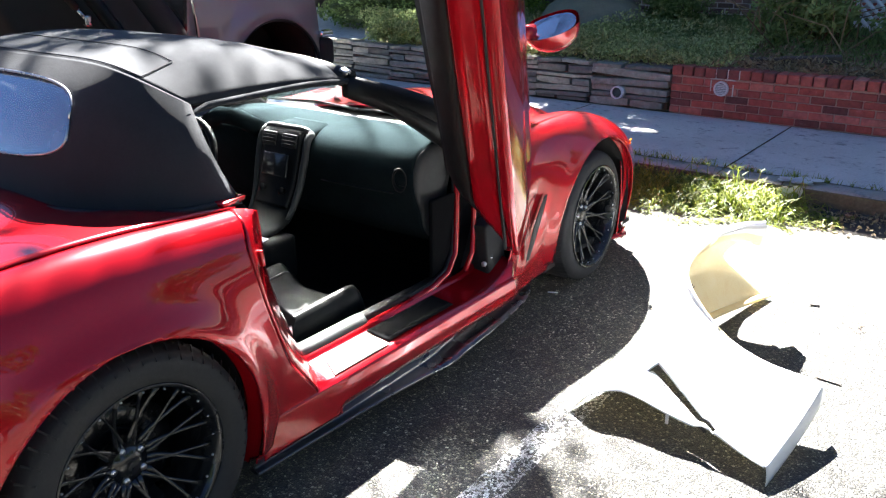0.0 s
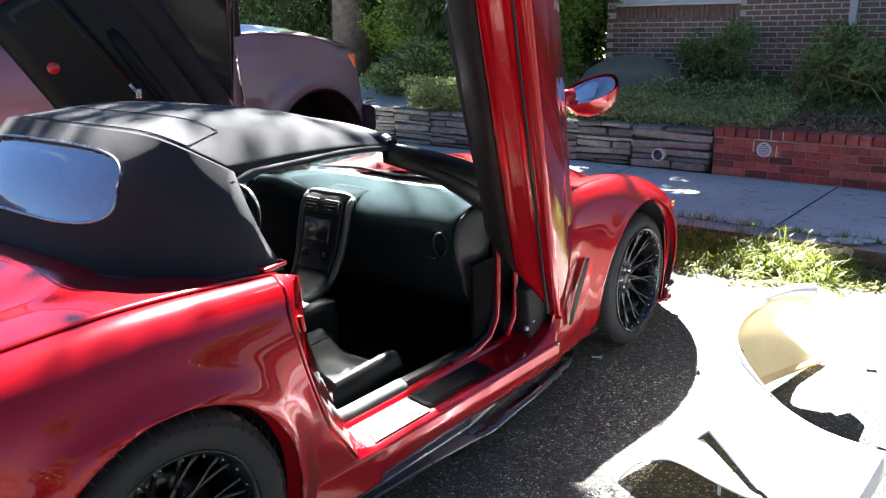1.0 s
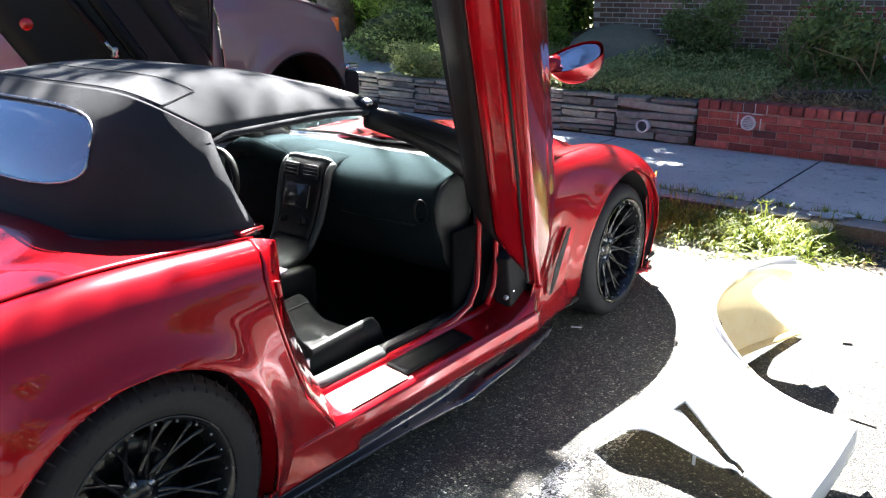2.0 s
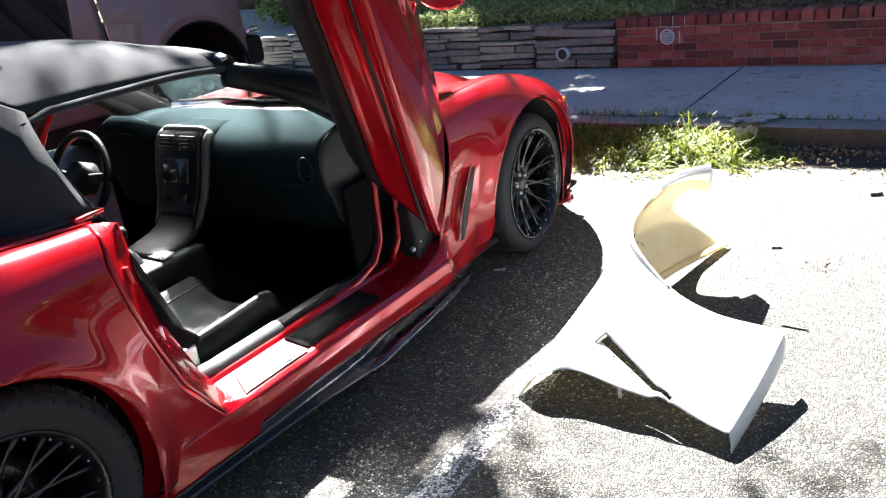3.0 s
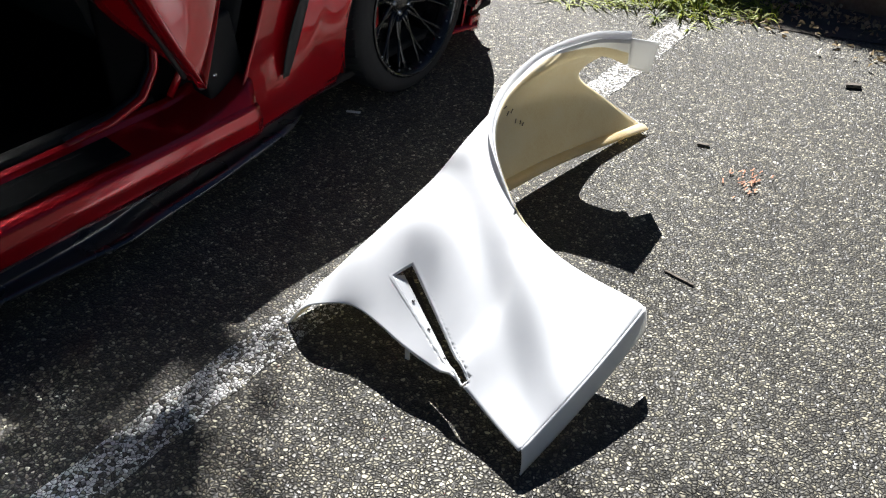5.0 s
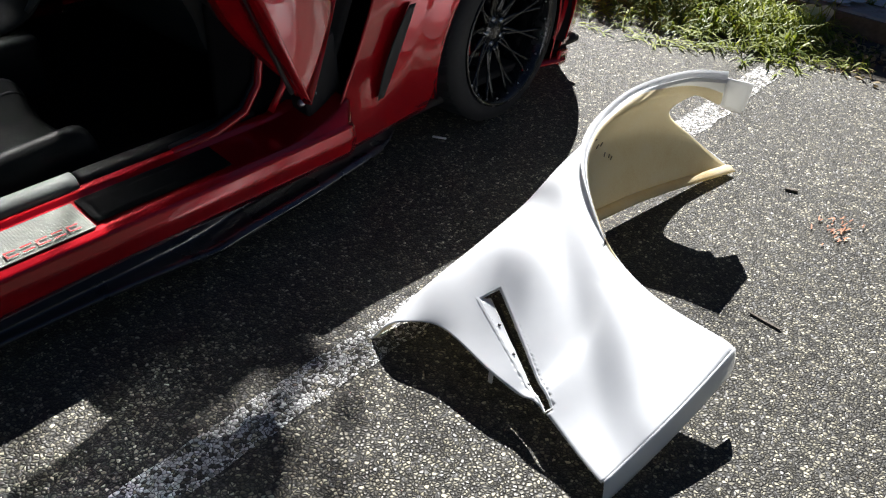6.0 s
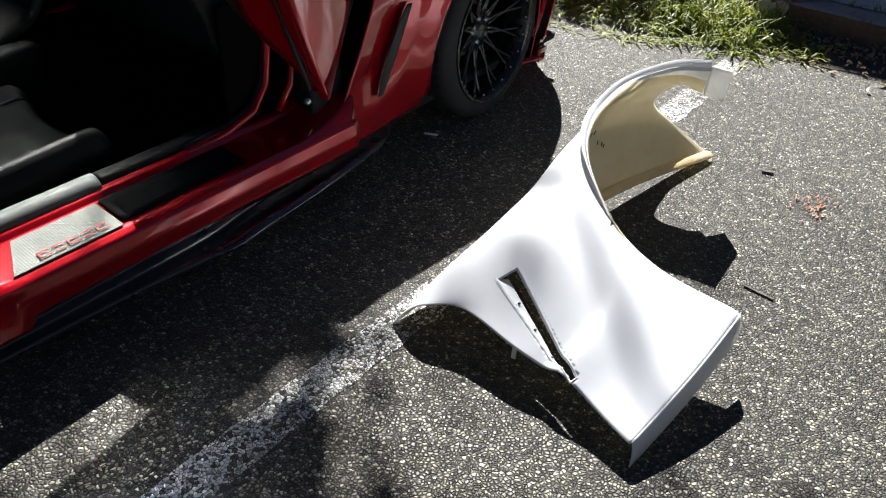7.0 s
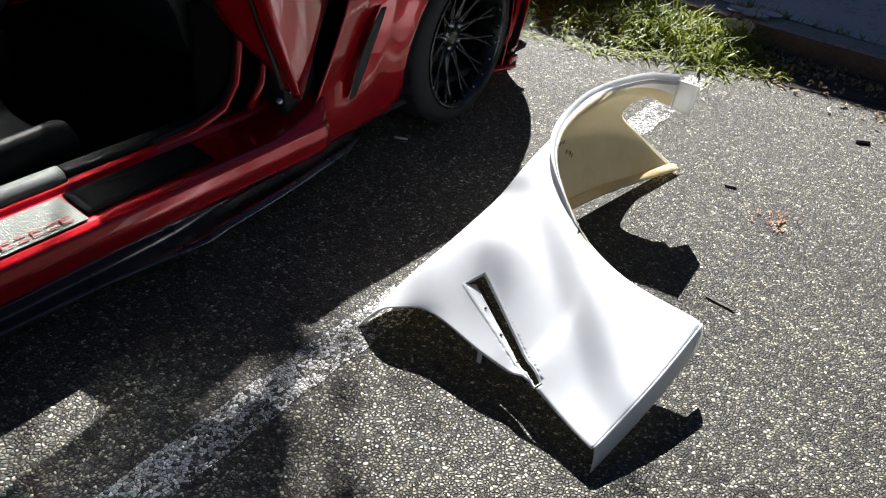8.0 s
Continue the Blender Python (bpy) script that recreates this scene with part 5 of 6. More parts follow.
part("hood_flange", thicken(sheet(foot_lip, 40, 5), 0.004), M["fibre"], loose)


def rocker_edge(u, v):
    p = fender_pt(0.003 + 0.196 * u, 1.0)
    roll = math.sin(v * math.pi / 2)
    return p + Vector((0.012 * roll, -0.014 * v * (1 - u), -(0.064 + 0.006 * u) * v ** 1.4))


part("rocker_return", thicken(sheet(rocker_edge, 24, 6), 0.003), M["gelcoat"], loose)


def gill_ledge(u, v):
    lo = gill_low(u)
    p, a = gill_pt(u, lo - 0.003 + (-lo + 0.003 - 0.016 * (1 - 0.5 * u)) * v), gill_pt(u, lo - 0.003)
    return Vector((p.x, p.y, skin_height(a.x, a.y) - 0.001 - 0.006 * v))


part("gill_ledge", thicken(sheet(gill_ledge, 20, 5), 0.004), M["gelcoat"], loose, "white recessed ledge in the vent gill")
# black sheet added below the slot, in place of the shade inside it
bm = sheet(lambda u, v: Vector((*gill_pt(-0.02 + 0.90 * u, gill_low(u) * (1.15 - 1.3 * v)), skin_height(*gill_pt(u, gill_low(u))) - 0.026)), 16, 3)
part("gill_backing", thicken(bm, 0.003), M["seal"], loose, "black sheet standing in for the shade inside the vent gill")
for k in range(3):
    p = gill_ledge(0.25 + 0.25 * k, 0.5)
    part("ledge_hole", box(p + Vector((0, 0, 0.003)), (0.007, 0.005, 0.004), None, 0.001), M["seal"], loose)
for u, v0, v1 in ((0.752, 0.225, 0.262), (0.764, 0.228, 0.264), (0.768, 0.160, 0.172), (0.760, 0.172, 0.186), (0.770, 0.150, 0.160), (0.738, 0.37, 0.385)):
    stroke = [inner_pt(u + 0.004 * k, v0 + (v1 - v0) * k / 2) + Vector((0.0035, -0.001, 0)) for k in range(3)]
    part("ink_mark", tube(stroke, 0.0016, 5), M["ink"], loose, "scribbled marker stroke")
part("edge_bracket", box((1.775, 0.142, 0.080), (0.012, 0.006, 0.045), None, 0.002), M["gelcoat"], loose)


# ---- ground, road line, kerb, pavement ----
KERB_Y, WALL_Y = 3.28, 5.20


def ground_sheet():
    bm = bmesh.new()
    xs = [-1500, -300, -60, -20, -10, -5, -2, 0, 2, 5, 10, 20, 60, 300, 1500]
    ys = [-1500, -300, -60, -20, -8, -4, -2, 0, 2, KERB_Y + 0.1, 20, 60, 300, 1500]
    g = [[bm.verts.new((x, y, 0)) for y in ys] for x in xs]
    for i in range(len(xs) - 1):
        for j in range(len(ys) - 1):
            bm.faces.new((g[i][j], g[i + 1][j], g[i + 1][j + 1], g[i][j + 1]))
    return bm


ground = finish(ground_sheet(), "ground", M["asphalt"], smooth=False)
tagged(ground, "coarse-chip grey asphalt of the parking bay", "asphalt", kind="structure")


def line_fn(u, v):
    y = -6.0 + 8.62 * u
    wob = 0.002 * math.sin(7 * y) + 0.002 * math.sin(37 * y + 1)
    return Vector((1.372 + wob + (0.118 + 0.003 * math.sin(41 * y)) * v, y, 0.002))


tagged(finish(sheet(line_fn, 260, 2), "bay_line", M["line"], smooth=False), "worn white parking bay line on asphalt", "road marking", kind="structure")



def gutter_fn(u, v):
    x = -8 + 18 * u
    y0 = 2.92 - 0.10 * math.sin(1.7 * x) - 0.05 * math.sin(4.1 * x + 1)
    return Vector((x, y0 + (KERB_Y - y0) * v, 0.004 + 0.02 * v * v + 0.006 * math.sin(9 * x) * v))


tagged(finish(sheet(gutter_fn, 120, 6), "gutter", M["grime"]), "dirty silted gutter along the kerb", "gutter", kind="structure")

kerb = empty("kerb", "weathered concrete kerb beside the pavement", "kerb")
kerb["kind"] = "structure"


def kerb_piece(x0, x1):
    def fn(u, v):
        pts = [(0.0, -0.02), (0.0, 0.10), (0.006, 0.122), (0.02, 0.134), (0.04, 0.138), (0.175, 0.142), (0.175, 0.02)]
        t = v * (len(pts) - 1)
        i = min(int(t), len(pts) - 2)
        f = t - i
        x = x0 + (x1 - x0) * u
        chip = 0.006 * noise.noise(Vector((x * 5, v * 3, 1))) + 0.004 * noise.noise(Vector((x * 17, v * 7, 4)))
        return Vector((x, KERB_Y + pts[i][0] + (pts[i + 1][0] - pts[i][0]) * f + chip, pts[i][1] + (pts[i + 1][1] - pts[i][1]) * f + chip * 0.6))
    return flip(sheet(fn, max(4, int((x1 - x0) * 16)), 18))


kx = [-9.0, -6.1, -4.2, -2.5, -1.05, 0.86, 1.30, 3.1, 5.0, 7.0, 9.5]
for a, b in zip(kx, kx[1:]):
    part("kerb_stone", kerb_piece(a + 0.004, b - 0.004), M["kerb"], kerb)

pavement = empty("pavement", "grey concrete pavement slabs with dark joints", "pavement")
pavement["kind"] = "structure"
sx = [-9.0, -6.75, -4.85, -2.95, -1.05, 0.86, 2.76, 4.66, 6.56, 8.5]
for a, b in zip(sx, sx[1:]):
    def slab(u, v, a=a, b=b):
        x, y = a + 0.008 + (b - a - 0.016) * u, KERB_Y + 0.19 + (WALL_Y - 0.02 - KERB_Y - 0.19) * v
        e = min(u, 1 - u) * (b - a)
        return Vector((x, y, 0.146 - (0.006 if e < 0.004 or v in (0, 1) else 0) + 0.003 * noise.noise(Vector((x * 2, y * 2, 0)))))
    bm = sheet(slab, 24, 20)
    part("slab", bm, M["concrete"], pavement)
bed = finish(box((0, 4.25, 0.06), (18, 1.95, 0.13)), "pavement_bed", M["soil"], smooth=False)
tagged(bed, "dark soil bed showing in the pavement joints", "soil", kind="structure")
wash = bmesh.new()
for k in range(26):
    a, r = random.uniform(0, 6.28), random.uniform(0, 1) ** 0.6
    s = random.uniform(0.015, 0.05)
    bmesh.ops.create_circle(wash, cap_ends=True, segments=9, radius=s, matrix=Matrix.Translation((1.40 + 0.13 * r * math.cos(a), KERB_Y + 0.09 + 0.06 * r * math.sin(a), 0.149 + 0.0006 * k)))
for k in range(12):
    s = random.uniform(0.012, 0.035)
    bmesh.ops.create_circle(wash, cap_ends=True, segments=8, radius=s, matrix=Matrix.Translation((1.36 + random.uniform(-0.06, 0.06), KERB_Y - 0.014 - 0.0005 * k, random.uniform(0.05, 0.115))) @ Matrix.Rotation(radians(90), 4, "X"))
tagged(finish(wash, "paint_spill", M["white_wash"], smooth=False), "splash of white paint on the kerb", "paint spill", kind="structure")


# ---- garden bank ----
def bank_h(x, y):
    base = 0.50 + 0.075 * (y - 5.3) + 0.05 * noise.noise(Vector((x * 0.9, y * 0.9, 3)))
    if x < -4.35:
        base = 0.20 + 0.06 * (y - 5.3)
    return base


def bank(u, v):
    x, y = -14 + 24 * u, WALL_Y + 0.12 + 9.0 * v
    return Vector((x, y, bank_h(x, y)))


tagged(finish(sheet(bank, 120, 50), "garden_bank", M["soil"]), "shady soil bank of the front garden", "ground", kind="structure")


def leaves(bm_lists, count, where, size, up=0.5, slim=0.5):
    """Scatters small folded leaves: where() gives a place; appends to (verts, faces)."""
    verts, faces = bm_lists
    for _ in range(count):
        c = Vector(where())
        d = Vector((random.gauss(0, 1), random.gauss(0, 1), random.gauss(0, 0.6) + up)).normalized()
        sd = d.cross(Vector((random.gauss(0, 1), random.gauss(0, 1), random.gauss(0, 1)))).normalized()
        l = size * random.uniform(0.6, 1.4)
        w = l * slim
        i = len(verts)
        fold = d.cross(sd) * l * 0.12
        verts.extend([c, c + d * l * 0.5 + sd * w * 0.5 + fold, c + d * l, c + d * l * 0.5 - sd * w * 0.5 + fold])
        faces.extend([(i, i + 1, i + 2), (i, i + 2, i + 3)])


def clump(n, centre, radii, lump=0.35):
    """A sampler for an uneven, gappy mass of foliage."""
    balls = [(Vector(centre) + Vector((random.uniform(-1, 1) * radii[0], random.uniform(-1, 1) * radii[1], random.uniform(-1, 1) * radii[2])) * (1 - lump * 0.6), random.uniform(0.5, 1.0) * lump) for _ in range(n)]

    def where():
        c, r = random.choice(balls)
        v = Vector((random.gauss(0, 1), random.gauss(0, 1), random.gauss(0, 1))).normalized() * (random.random() ** 0.25)
        return c + Vector((v.x * radii[0] * r, v.y * radii[1] * r, v.z * radii[2] * r)) * 1.3
    return where


def bush(name, label, centre, radii, count, size, mat, slim=0.5, lumps=26, category="shrub"):
    vf = ([], [])
    leaves(vf, count, clump(lumps, centre, radii), size, 0.4, slim)
    e = empty(name, label, category, at=(centre[0], centre[1], bank_h(centre[0], centre[1])))
    crown = raw("foliage", vf[0], vf[1], mat, e)
    crown.matrix_parent_inverse = placed(e).inverted()
    bm = bmesh.new()
    g = Vector((centre[0], centre[1], bank_h(centre[0], centre[1]) - 0.03))
    for k in range(6):
        a = k * 1.05
        add_tube(bm, [g + Vector((0.04 * math.cos(a), 0.04 * math.sin(a), 0)), Vector(centre) + Vector((math.cos(a) * radii[0] * 0.5, math.sin(a) * radii[1] * 0.5, radii[2] * 0.3))], [0.018, 0.006], 6)
    part("stems", bm, M["bark"], e)
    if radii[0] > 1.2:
        # solid darker-green core, added so no bright sky shows through the leaves
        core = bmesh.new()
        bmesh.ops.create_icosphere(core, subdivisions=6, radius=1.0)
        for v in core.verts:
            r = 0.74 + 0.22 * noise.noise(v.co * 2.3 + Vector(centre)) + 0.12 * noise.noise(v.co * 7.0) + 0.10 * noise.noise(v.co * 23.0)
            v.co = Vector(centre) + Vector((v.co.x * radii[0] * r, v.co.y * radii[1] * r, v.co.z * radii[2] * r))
        part("inner_growth", core, M["tree_leaf"], e, "solid dark green core added to close gaps in the leaves", False)
    return e


# low ground cover over the stone wall
vf = ([], [])


def cover_pt():
    x, y = random.uniform(-4.2, 0.2), WALL_Y + 0.10 + abs(random.gauss(0, 1.0))
    h = 0.10 + 0.16 * max(0, noise.noise(Vector((x * 1.6, y * 1.6, 0))) + 0.35) + (0.16 if x < -3.2 and y < 6 else 0)
    return (x, y, bank_h(x, y) + random.uniform(0, 1) ** 0.7 * h)


leaves(vf, 26000, cover_pt, 0.045, 0.5, 0.45)
tagged(raw("ground_cover", vf[0], vf[1], M["cover"], kind="stuff"), "low creeping green ground cover above the stone wall", "ground cover")
vf = ([], [])


def lawn_pt():
    x, y = random.uniform(-3.4, 3.5), random.uniform(6.0, 8.5)
    return (x, y, bank_h(x, y))


leaves(vf, 26000, lawn_pt, 0.09, 1.6, 0.12)
tagged(raw("lawn", vf[0], vf[1], M["lawn"], kind="stuff"), "thin shady lawn before the house", "grass")
vf = ([], [])


def litter_pt():
    x, y = random.uniform(0.0, 4.0), WALL_Y + 0.12 + abs(random.gauss(0, 0.7))
    return (x, y, bank_h(x, y) + random.uniform(0.0, 0.10))


leaves(vf, 7000, litter_pt, 0.06, 0.2, 0.3)
tagged(raw("dry_litter", vf[0], vf[1], M["dry"], kind="stuff"), "dry leaves and stalks behind the brick wall", "leaf litter")

bush("hedge_bush", "tall bright green clipped hedge bush", (-3.85, 8.0, 1.65), (0.75, 0.6, 1.25), 17000, 0.06, M["hedge"], 0.5, 60)
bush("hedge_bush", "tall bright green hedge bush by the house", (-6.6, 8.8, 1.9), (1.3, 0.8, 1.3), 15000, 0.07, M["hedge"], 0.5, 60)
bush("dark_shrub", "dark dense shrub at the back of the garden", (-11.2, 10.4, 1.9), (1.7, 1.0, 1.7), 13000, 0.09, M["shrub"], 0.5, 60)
bush("dark_shrub", "dark low shrub beside the path", (-5.6, 7.4, 0.85), (1.3, 0.5, 0.42), 9000, 0.06, M["shrub"], 0.5, 40)
bush("dark_shrub", "dark leafy shrub under the house wall", (-1.35, 8.1, 1.05), (0.5, 0.35, 0.45), 6000, 0.05, M["shrub"], 0.45, 30)
bush("tall_shrub", "rank leafy shrub with bent stalks", (0.38, 7.05, 0.98), (0.52, 0.5, 0.50), 3600, 0.085, M["shrub"], 0.42, 30)
bush("tall_shrub", "overgrown shrub beside the downpipe", (1.75, 6.8, 0.82), (0.6, 0.4, 0.28), 3000, 0.07, M["shrub"], 0.4, 30)
bush("mound_shrub", "rounded trailing shrub over the wall end", (-3.75, 5.65, 0.70), (0.55, 0.4, 0.22), 7000, 0.04, M["cover"], 0.45, 26)
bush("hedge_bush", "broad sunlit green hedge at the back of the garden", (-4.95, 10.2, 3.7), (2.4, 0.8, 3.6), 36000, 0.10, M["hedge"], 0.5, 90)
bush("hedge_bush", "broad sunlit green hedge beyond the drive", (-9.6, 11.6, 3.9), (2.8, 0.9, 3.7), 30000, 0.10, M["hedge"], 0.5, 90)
# the next three are added to plug bright gaps between the hedges
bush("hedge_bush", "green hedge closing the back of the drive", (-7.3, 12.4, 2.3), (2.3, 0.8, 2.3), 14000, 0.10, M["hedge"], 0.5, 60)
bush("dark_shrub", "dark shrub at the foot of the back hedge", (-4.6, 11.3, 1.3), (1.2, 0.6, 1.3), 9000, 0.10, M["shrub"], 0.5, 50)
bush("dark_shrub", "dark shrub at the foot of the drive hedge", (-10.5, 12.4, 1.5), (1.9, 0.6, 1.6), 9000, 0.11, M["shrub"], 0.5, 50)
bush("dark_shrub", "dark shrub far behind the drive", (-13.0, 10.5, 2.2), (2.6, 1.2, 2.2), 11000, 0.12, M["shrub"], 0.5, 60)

# stalks in the rank shrub
bm = bmesh.new()
for k in range(22):
    x, y = random.uniform(-0.1, 1.0), random.uniform(6.4, 7.3)
    z = bank_h(x, y)
    b = Vector((random.gauss(0, 0.3), random.gauss(0, 0.2), random.uniform(0.4, 0.9)))
    add_tube(bm, [(x, y, z), Vector((x, y, z)) + b * 0.6, Vector((x, y, z)) + b + Vector((b.x * 0.6, 0, -0.1))], [0.009, 0.007, 0.004], 5)
tagged(finish(bm, "bent_stalks", M["dry"], kind="stuff"), "dry bent plant stalks", "stalks")

# the tree behind the drive: trunk, limbs and an unseen crown, placed to dapple and shade
tree = empty("garden_tree", "mature garden tree with pale grey bark", "tree", at=(-8.8, 9.0, 0.55))
trunk = [Vector((-8.80, 9.0, 0.3)), Vector((-8.82, 9.02, 1.2)), Vector((-8.77, 9.0, 2.4)), Vector((-8.5, 8.95, 4.0)), Vector((-8.0, 8.9, 5.8))]
part("trunk", tube(trunk, [0.42, 0.335, 0.31, 0.27, 0.20], 16), M["bark"], tree, "grey-brown ridged trunk")
# unseen boughs, each placed by where its shade lands on road, car or pavement
SHADE_BOUGHS = [(-3.56, 6.42, 7.4), (-2.62, 6.9, 7.6), (-4.5, 5.2, 7.2), (-5.3, 4.8, 7.8), (-8.0, 6.0, 8.0), (-9.0, 9.5, 7.5), (-7.6, 11.0, 9.0), (-8.9, 10.5, 11.0), (-9.3, 10.9, 12.0), (-6.0, 5.0, 8.5), (-4.7, 8.1, 4.7), (-5.4, 7.4, 5.4), (-3.5, 7.9, 4.7), (-4.7, 7.6, 5.2), (-6.2, 8.1, 10.2), (-6.75, 7.6, 10.2), (-4.95, 9.23, 9.5), (-4.35, 9.94, 5.5), (-9.0, 11.4, 5.0), (-2.11, 3.975, 5.0), (-2.03, 3.695, 5.0), (-3.85, 6.75, 8.0), (-2.265, 4.80, 5.0), (-2.26, 4.62, 5.0), (-2.25, 4.46, 5.0)]
vf = ([], [])
for k, en in enumerate(SHADE_BOUGHS):
    st, en = trunk[3].lerp(trunk[4], (k % 4) / 4), Vector(en) + Vector((0.10, -0.135, 0)) * en[2]
    mid = st.lerp(en, 0.5) + Vector((0, 0, 0.5))
    part("limb", tube([st, mid, en], [0.10, 0.05, 0.012], 8), M["bark"], tree)
    # last three are added to widen the car's own shadow beside the bay line
    thin = 75 if k == 21 else 260 if k > 21 else 900 if k > 18 else 3000 if k > 16 else 28 if k == 16 else 150 if k > 13 else 30 if k in (7, 8) else 170 if k < 1 else 120 if k < 2 else 420 if k < 4 else 4200 if k > 9 else 2600
    spread = (0.40, 0.34, 0.3) if k == 21 else (0.015, 0.11, 0.06) if k > 21 else (0.09, 0.13, 0.12) if k > 18 else (0.42, 0.40, 0.3) if k < 1 else (0.55, 0.5, 0.3) if k == 16 else (0.7, 0.6, 0.4) if k < 2 else (1.0, 0.8, 0.5)
    leaves(vf, thin, clump(9, en, spread, 0.5), 0.06 if k > 21 else 0.09 if k in (19, 20) else 0.14, 0.1, 0.5)
    if 3 < k < 14 and k not in (7, 8):
        leaves(vf, thin // 2, clump(5, mid, (0.8, 0.8, 0.5), 0.5), 0.14, 0.1, 0.5)
crown = raw("crown", vf[0], vf[1], M["tree_leaf"], tree, "unseen leafy crown with clumps added to shade the road")
crown.matrix_parent_inverse = placed(tree).inverted()

# ---- weeds in the gutter ----
verts, faces = [], []
for k in range(1150):
    # a sprawling tuft: arched blades fanned from one crown
    x = random.triangular(-0.5, 1.8, 0.9)
    y = KERB_Y - 0.02 - abs(random.gauss(0, 0.33)) * (1.05 - 0.25 * abs(x - 0.8))
    if y < 2.36 + 0.22 * (x - 0.4):
        continue
    near = min(1.0, max(0.2, (y - 2.35) / 0.6)) * (1.0 if x < 1.45 else 0.5)
    b = Vector((x, y, 0.0))
    for j in range(random.randint(4, 8)):
        a = random.uniform(0, 2 * math.pi)
        l = random.uniform(0.06, 0.17) * (0.45 + 0.55 * near)
        h = l * random.uniform(0.35, 1.1) * near
        d = Vector((math.cos(a), math.sin(a), 0)) * l
        sd = Vector((-math.sin(a), math.cos(a), 0)) * random.uniform(0.0025, 0.0055)
        i = len(verts)
        m1 = b + d * 0.35 + Vector((0, 0, h * 0.7))
        m2 = b + d * 0.75 + Vector((0, 0, h * random.uniform(0.75, 1.0)))
        t = b + d * 1.1 + Vector((0, 0, h * random.uniform(0.35, 0.9)))
        verts.extend([b - sd * 0.6, b + sd * 0.6, m1 + sd, m1 - sd, m2 + sd * 0.8, m2 - sd * 0.8, t])
        faces.extend([(i, i + 1, i + 2, i + 3), (i + 3, i + 2, i + 4, i + 5), (i + 5, i + 4, i + 6)])
tagged(raw("gutter_weeds", verts, faces, M["weed"], kind="stuff"), "sunlit weedy grass growing along the kerb", "grass")

verts, faces = [], []
for k in range(260):
    x = random.choice((random.uniform(-1.0, 1.6), random.uniform(-0.5, 3.5)))
    y = KERB_Y + 0.185 + random.gauss(0, 0.012)
    b = Vector((x, y, 0.14))
    for j in range(3):
        a = random.uniform(0, 6.28)
        h = random.uniform(0.02, 0.07)
        d = Vector((math.cos(a), math.sin(a), 0)) * h * 0.8
        sd = Vector((-math.sin(a), math.cos(a), 0)) * 0.003
        i = len(verts)
        verts.extend([b - sd, b + sd, b + d + Vector((0, 0, h))])
        faces.append((i, i + 1, i + 2))
for k in range(90):
    x, y = random.uniform(-0.6, 1.5), KERB_Y - random.uniform(0.0, 0.25)
    h = random.uniform(0.12, 0.25)
    a = random.uniform(0, 6.28)
    i = len(verts)
    b, d = Vector((x, y, 0)), Vector((math.cos(a), math.sin(a), 0)) * h * 0.35
    sd = Vector((-math.sin(a), math.cos(a), 0)) * 0.0022
    verts.extend([b - sd, b + sd, b + d + sd + Vector((0, 0, h)), b + d - sd + Vector((0, 0, h))])
    faces.append((i, i + 1, i + 2, i + 3))
    top = b + d + Vector((0, 0, h))
    for j in range(4):
        a2 = a + 1.57 * j
        e = Vector((math.cos(a2), math.sin(a2), 0.5)) * 0.055
        i = len(verts)
        verts.extend([top - sd, top + sd, top + e])
        faces.append((i, i + 1, i + 2))
tagged(raw("kerb_sprigs", verts, faces, M["weed"], kind="stuff"), "fine grass sprigs and seed stems on the kerb joint", "grass")

# ---- litter on the road ----
def twig(x, y, l, turn, mat, name, label, category, h=0.008):
    bm = box((0, 0, 0), (l, h * 1.6, h), None, h * 0.3)
    for v in bm.verts:
        v.co.y += 0.12 * l * math.sin(v.co.x / l * 3)
    ob = finish(bm, name, mat)
    ob.matrix_basis = Matrix.Translation((x, y, h * 0.5 + 0.002)) @ Matrix.Rotation(turn, 4, "Z")
    return tagged(ob, label, category)


twig(0.817, 1.044, 0.05, 0.2, M["white_plastic"], "paper_scrap", "small white paper scrap on asphalt", "litter", 0.006)
twig(1.92, 1.65, 0.04, 0.1, M["bark"], "wood_chip", "small dark wood chip on asphalt", "litter")
twig(2.15, 0.905, 0.09, -0.35, M["bark"], "twig", "thin dark twig on asphalt", "twig", 0.005)
twig(2.218, 2.48, 0.06, 0.3, M["bark"], "bark_scrap", "dark curled bark scrap on asphalt", "litter", 0.016)
twig(2.369, 2.541, 0.035, -0.2, M["bark"], "bark_scrap", "dark curled bark scrap on asphalt", "litter", 0.014)
twig(2.476, 2.447, 0.05, 0.7, M["bark"], "bark_scrap", "dark curled bark scrap on asphalt", "litter", 0.016)
# a broad-leaved seedling at the gutter's edge
seedling = bmesh.new()
for k in range(9):
    a, l, h = k * 2.4, 0.05 + 0.012 * (k % 3), 0.03 + 0.012 * k
    c, d = Vector((2.556, 2.863, h)), Vector((math.cos(a), math.sin(a), 0.25)) * l
    sd = Vector((-math.sin(a), math.cos(a), 0)) * l * 0.36
    q = [seedling.verts.new(p) for p in (c, c + d * 0.45 + sd, c + d, c + d * 0.45 - sd)]
    seedling.faces.new(q)
add_tube(seedling, [(2.556, 2.863, 0.0), (2.556, 2.863, 0.14)], 0.003, 5)
tagged(finish(seedling, "seedling", M["weed"], smooth=False), "bright green broad-leaved seedling in the gutter", "weed")

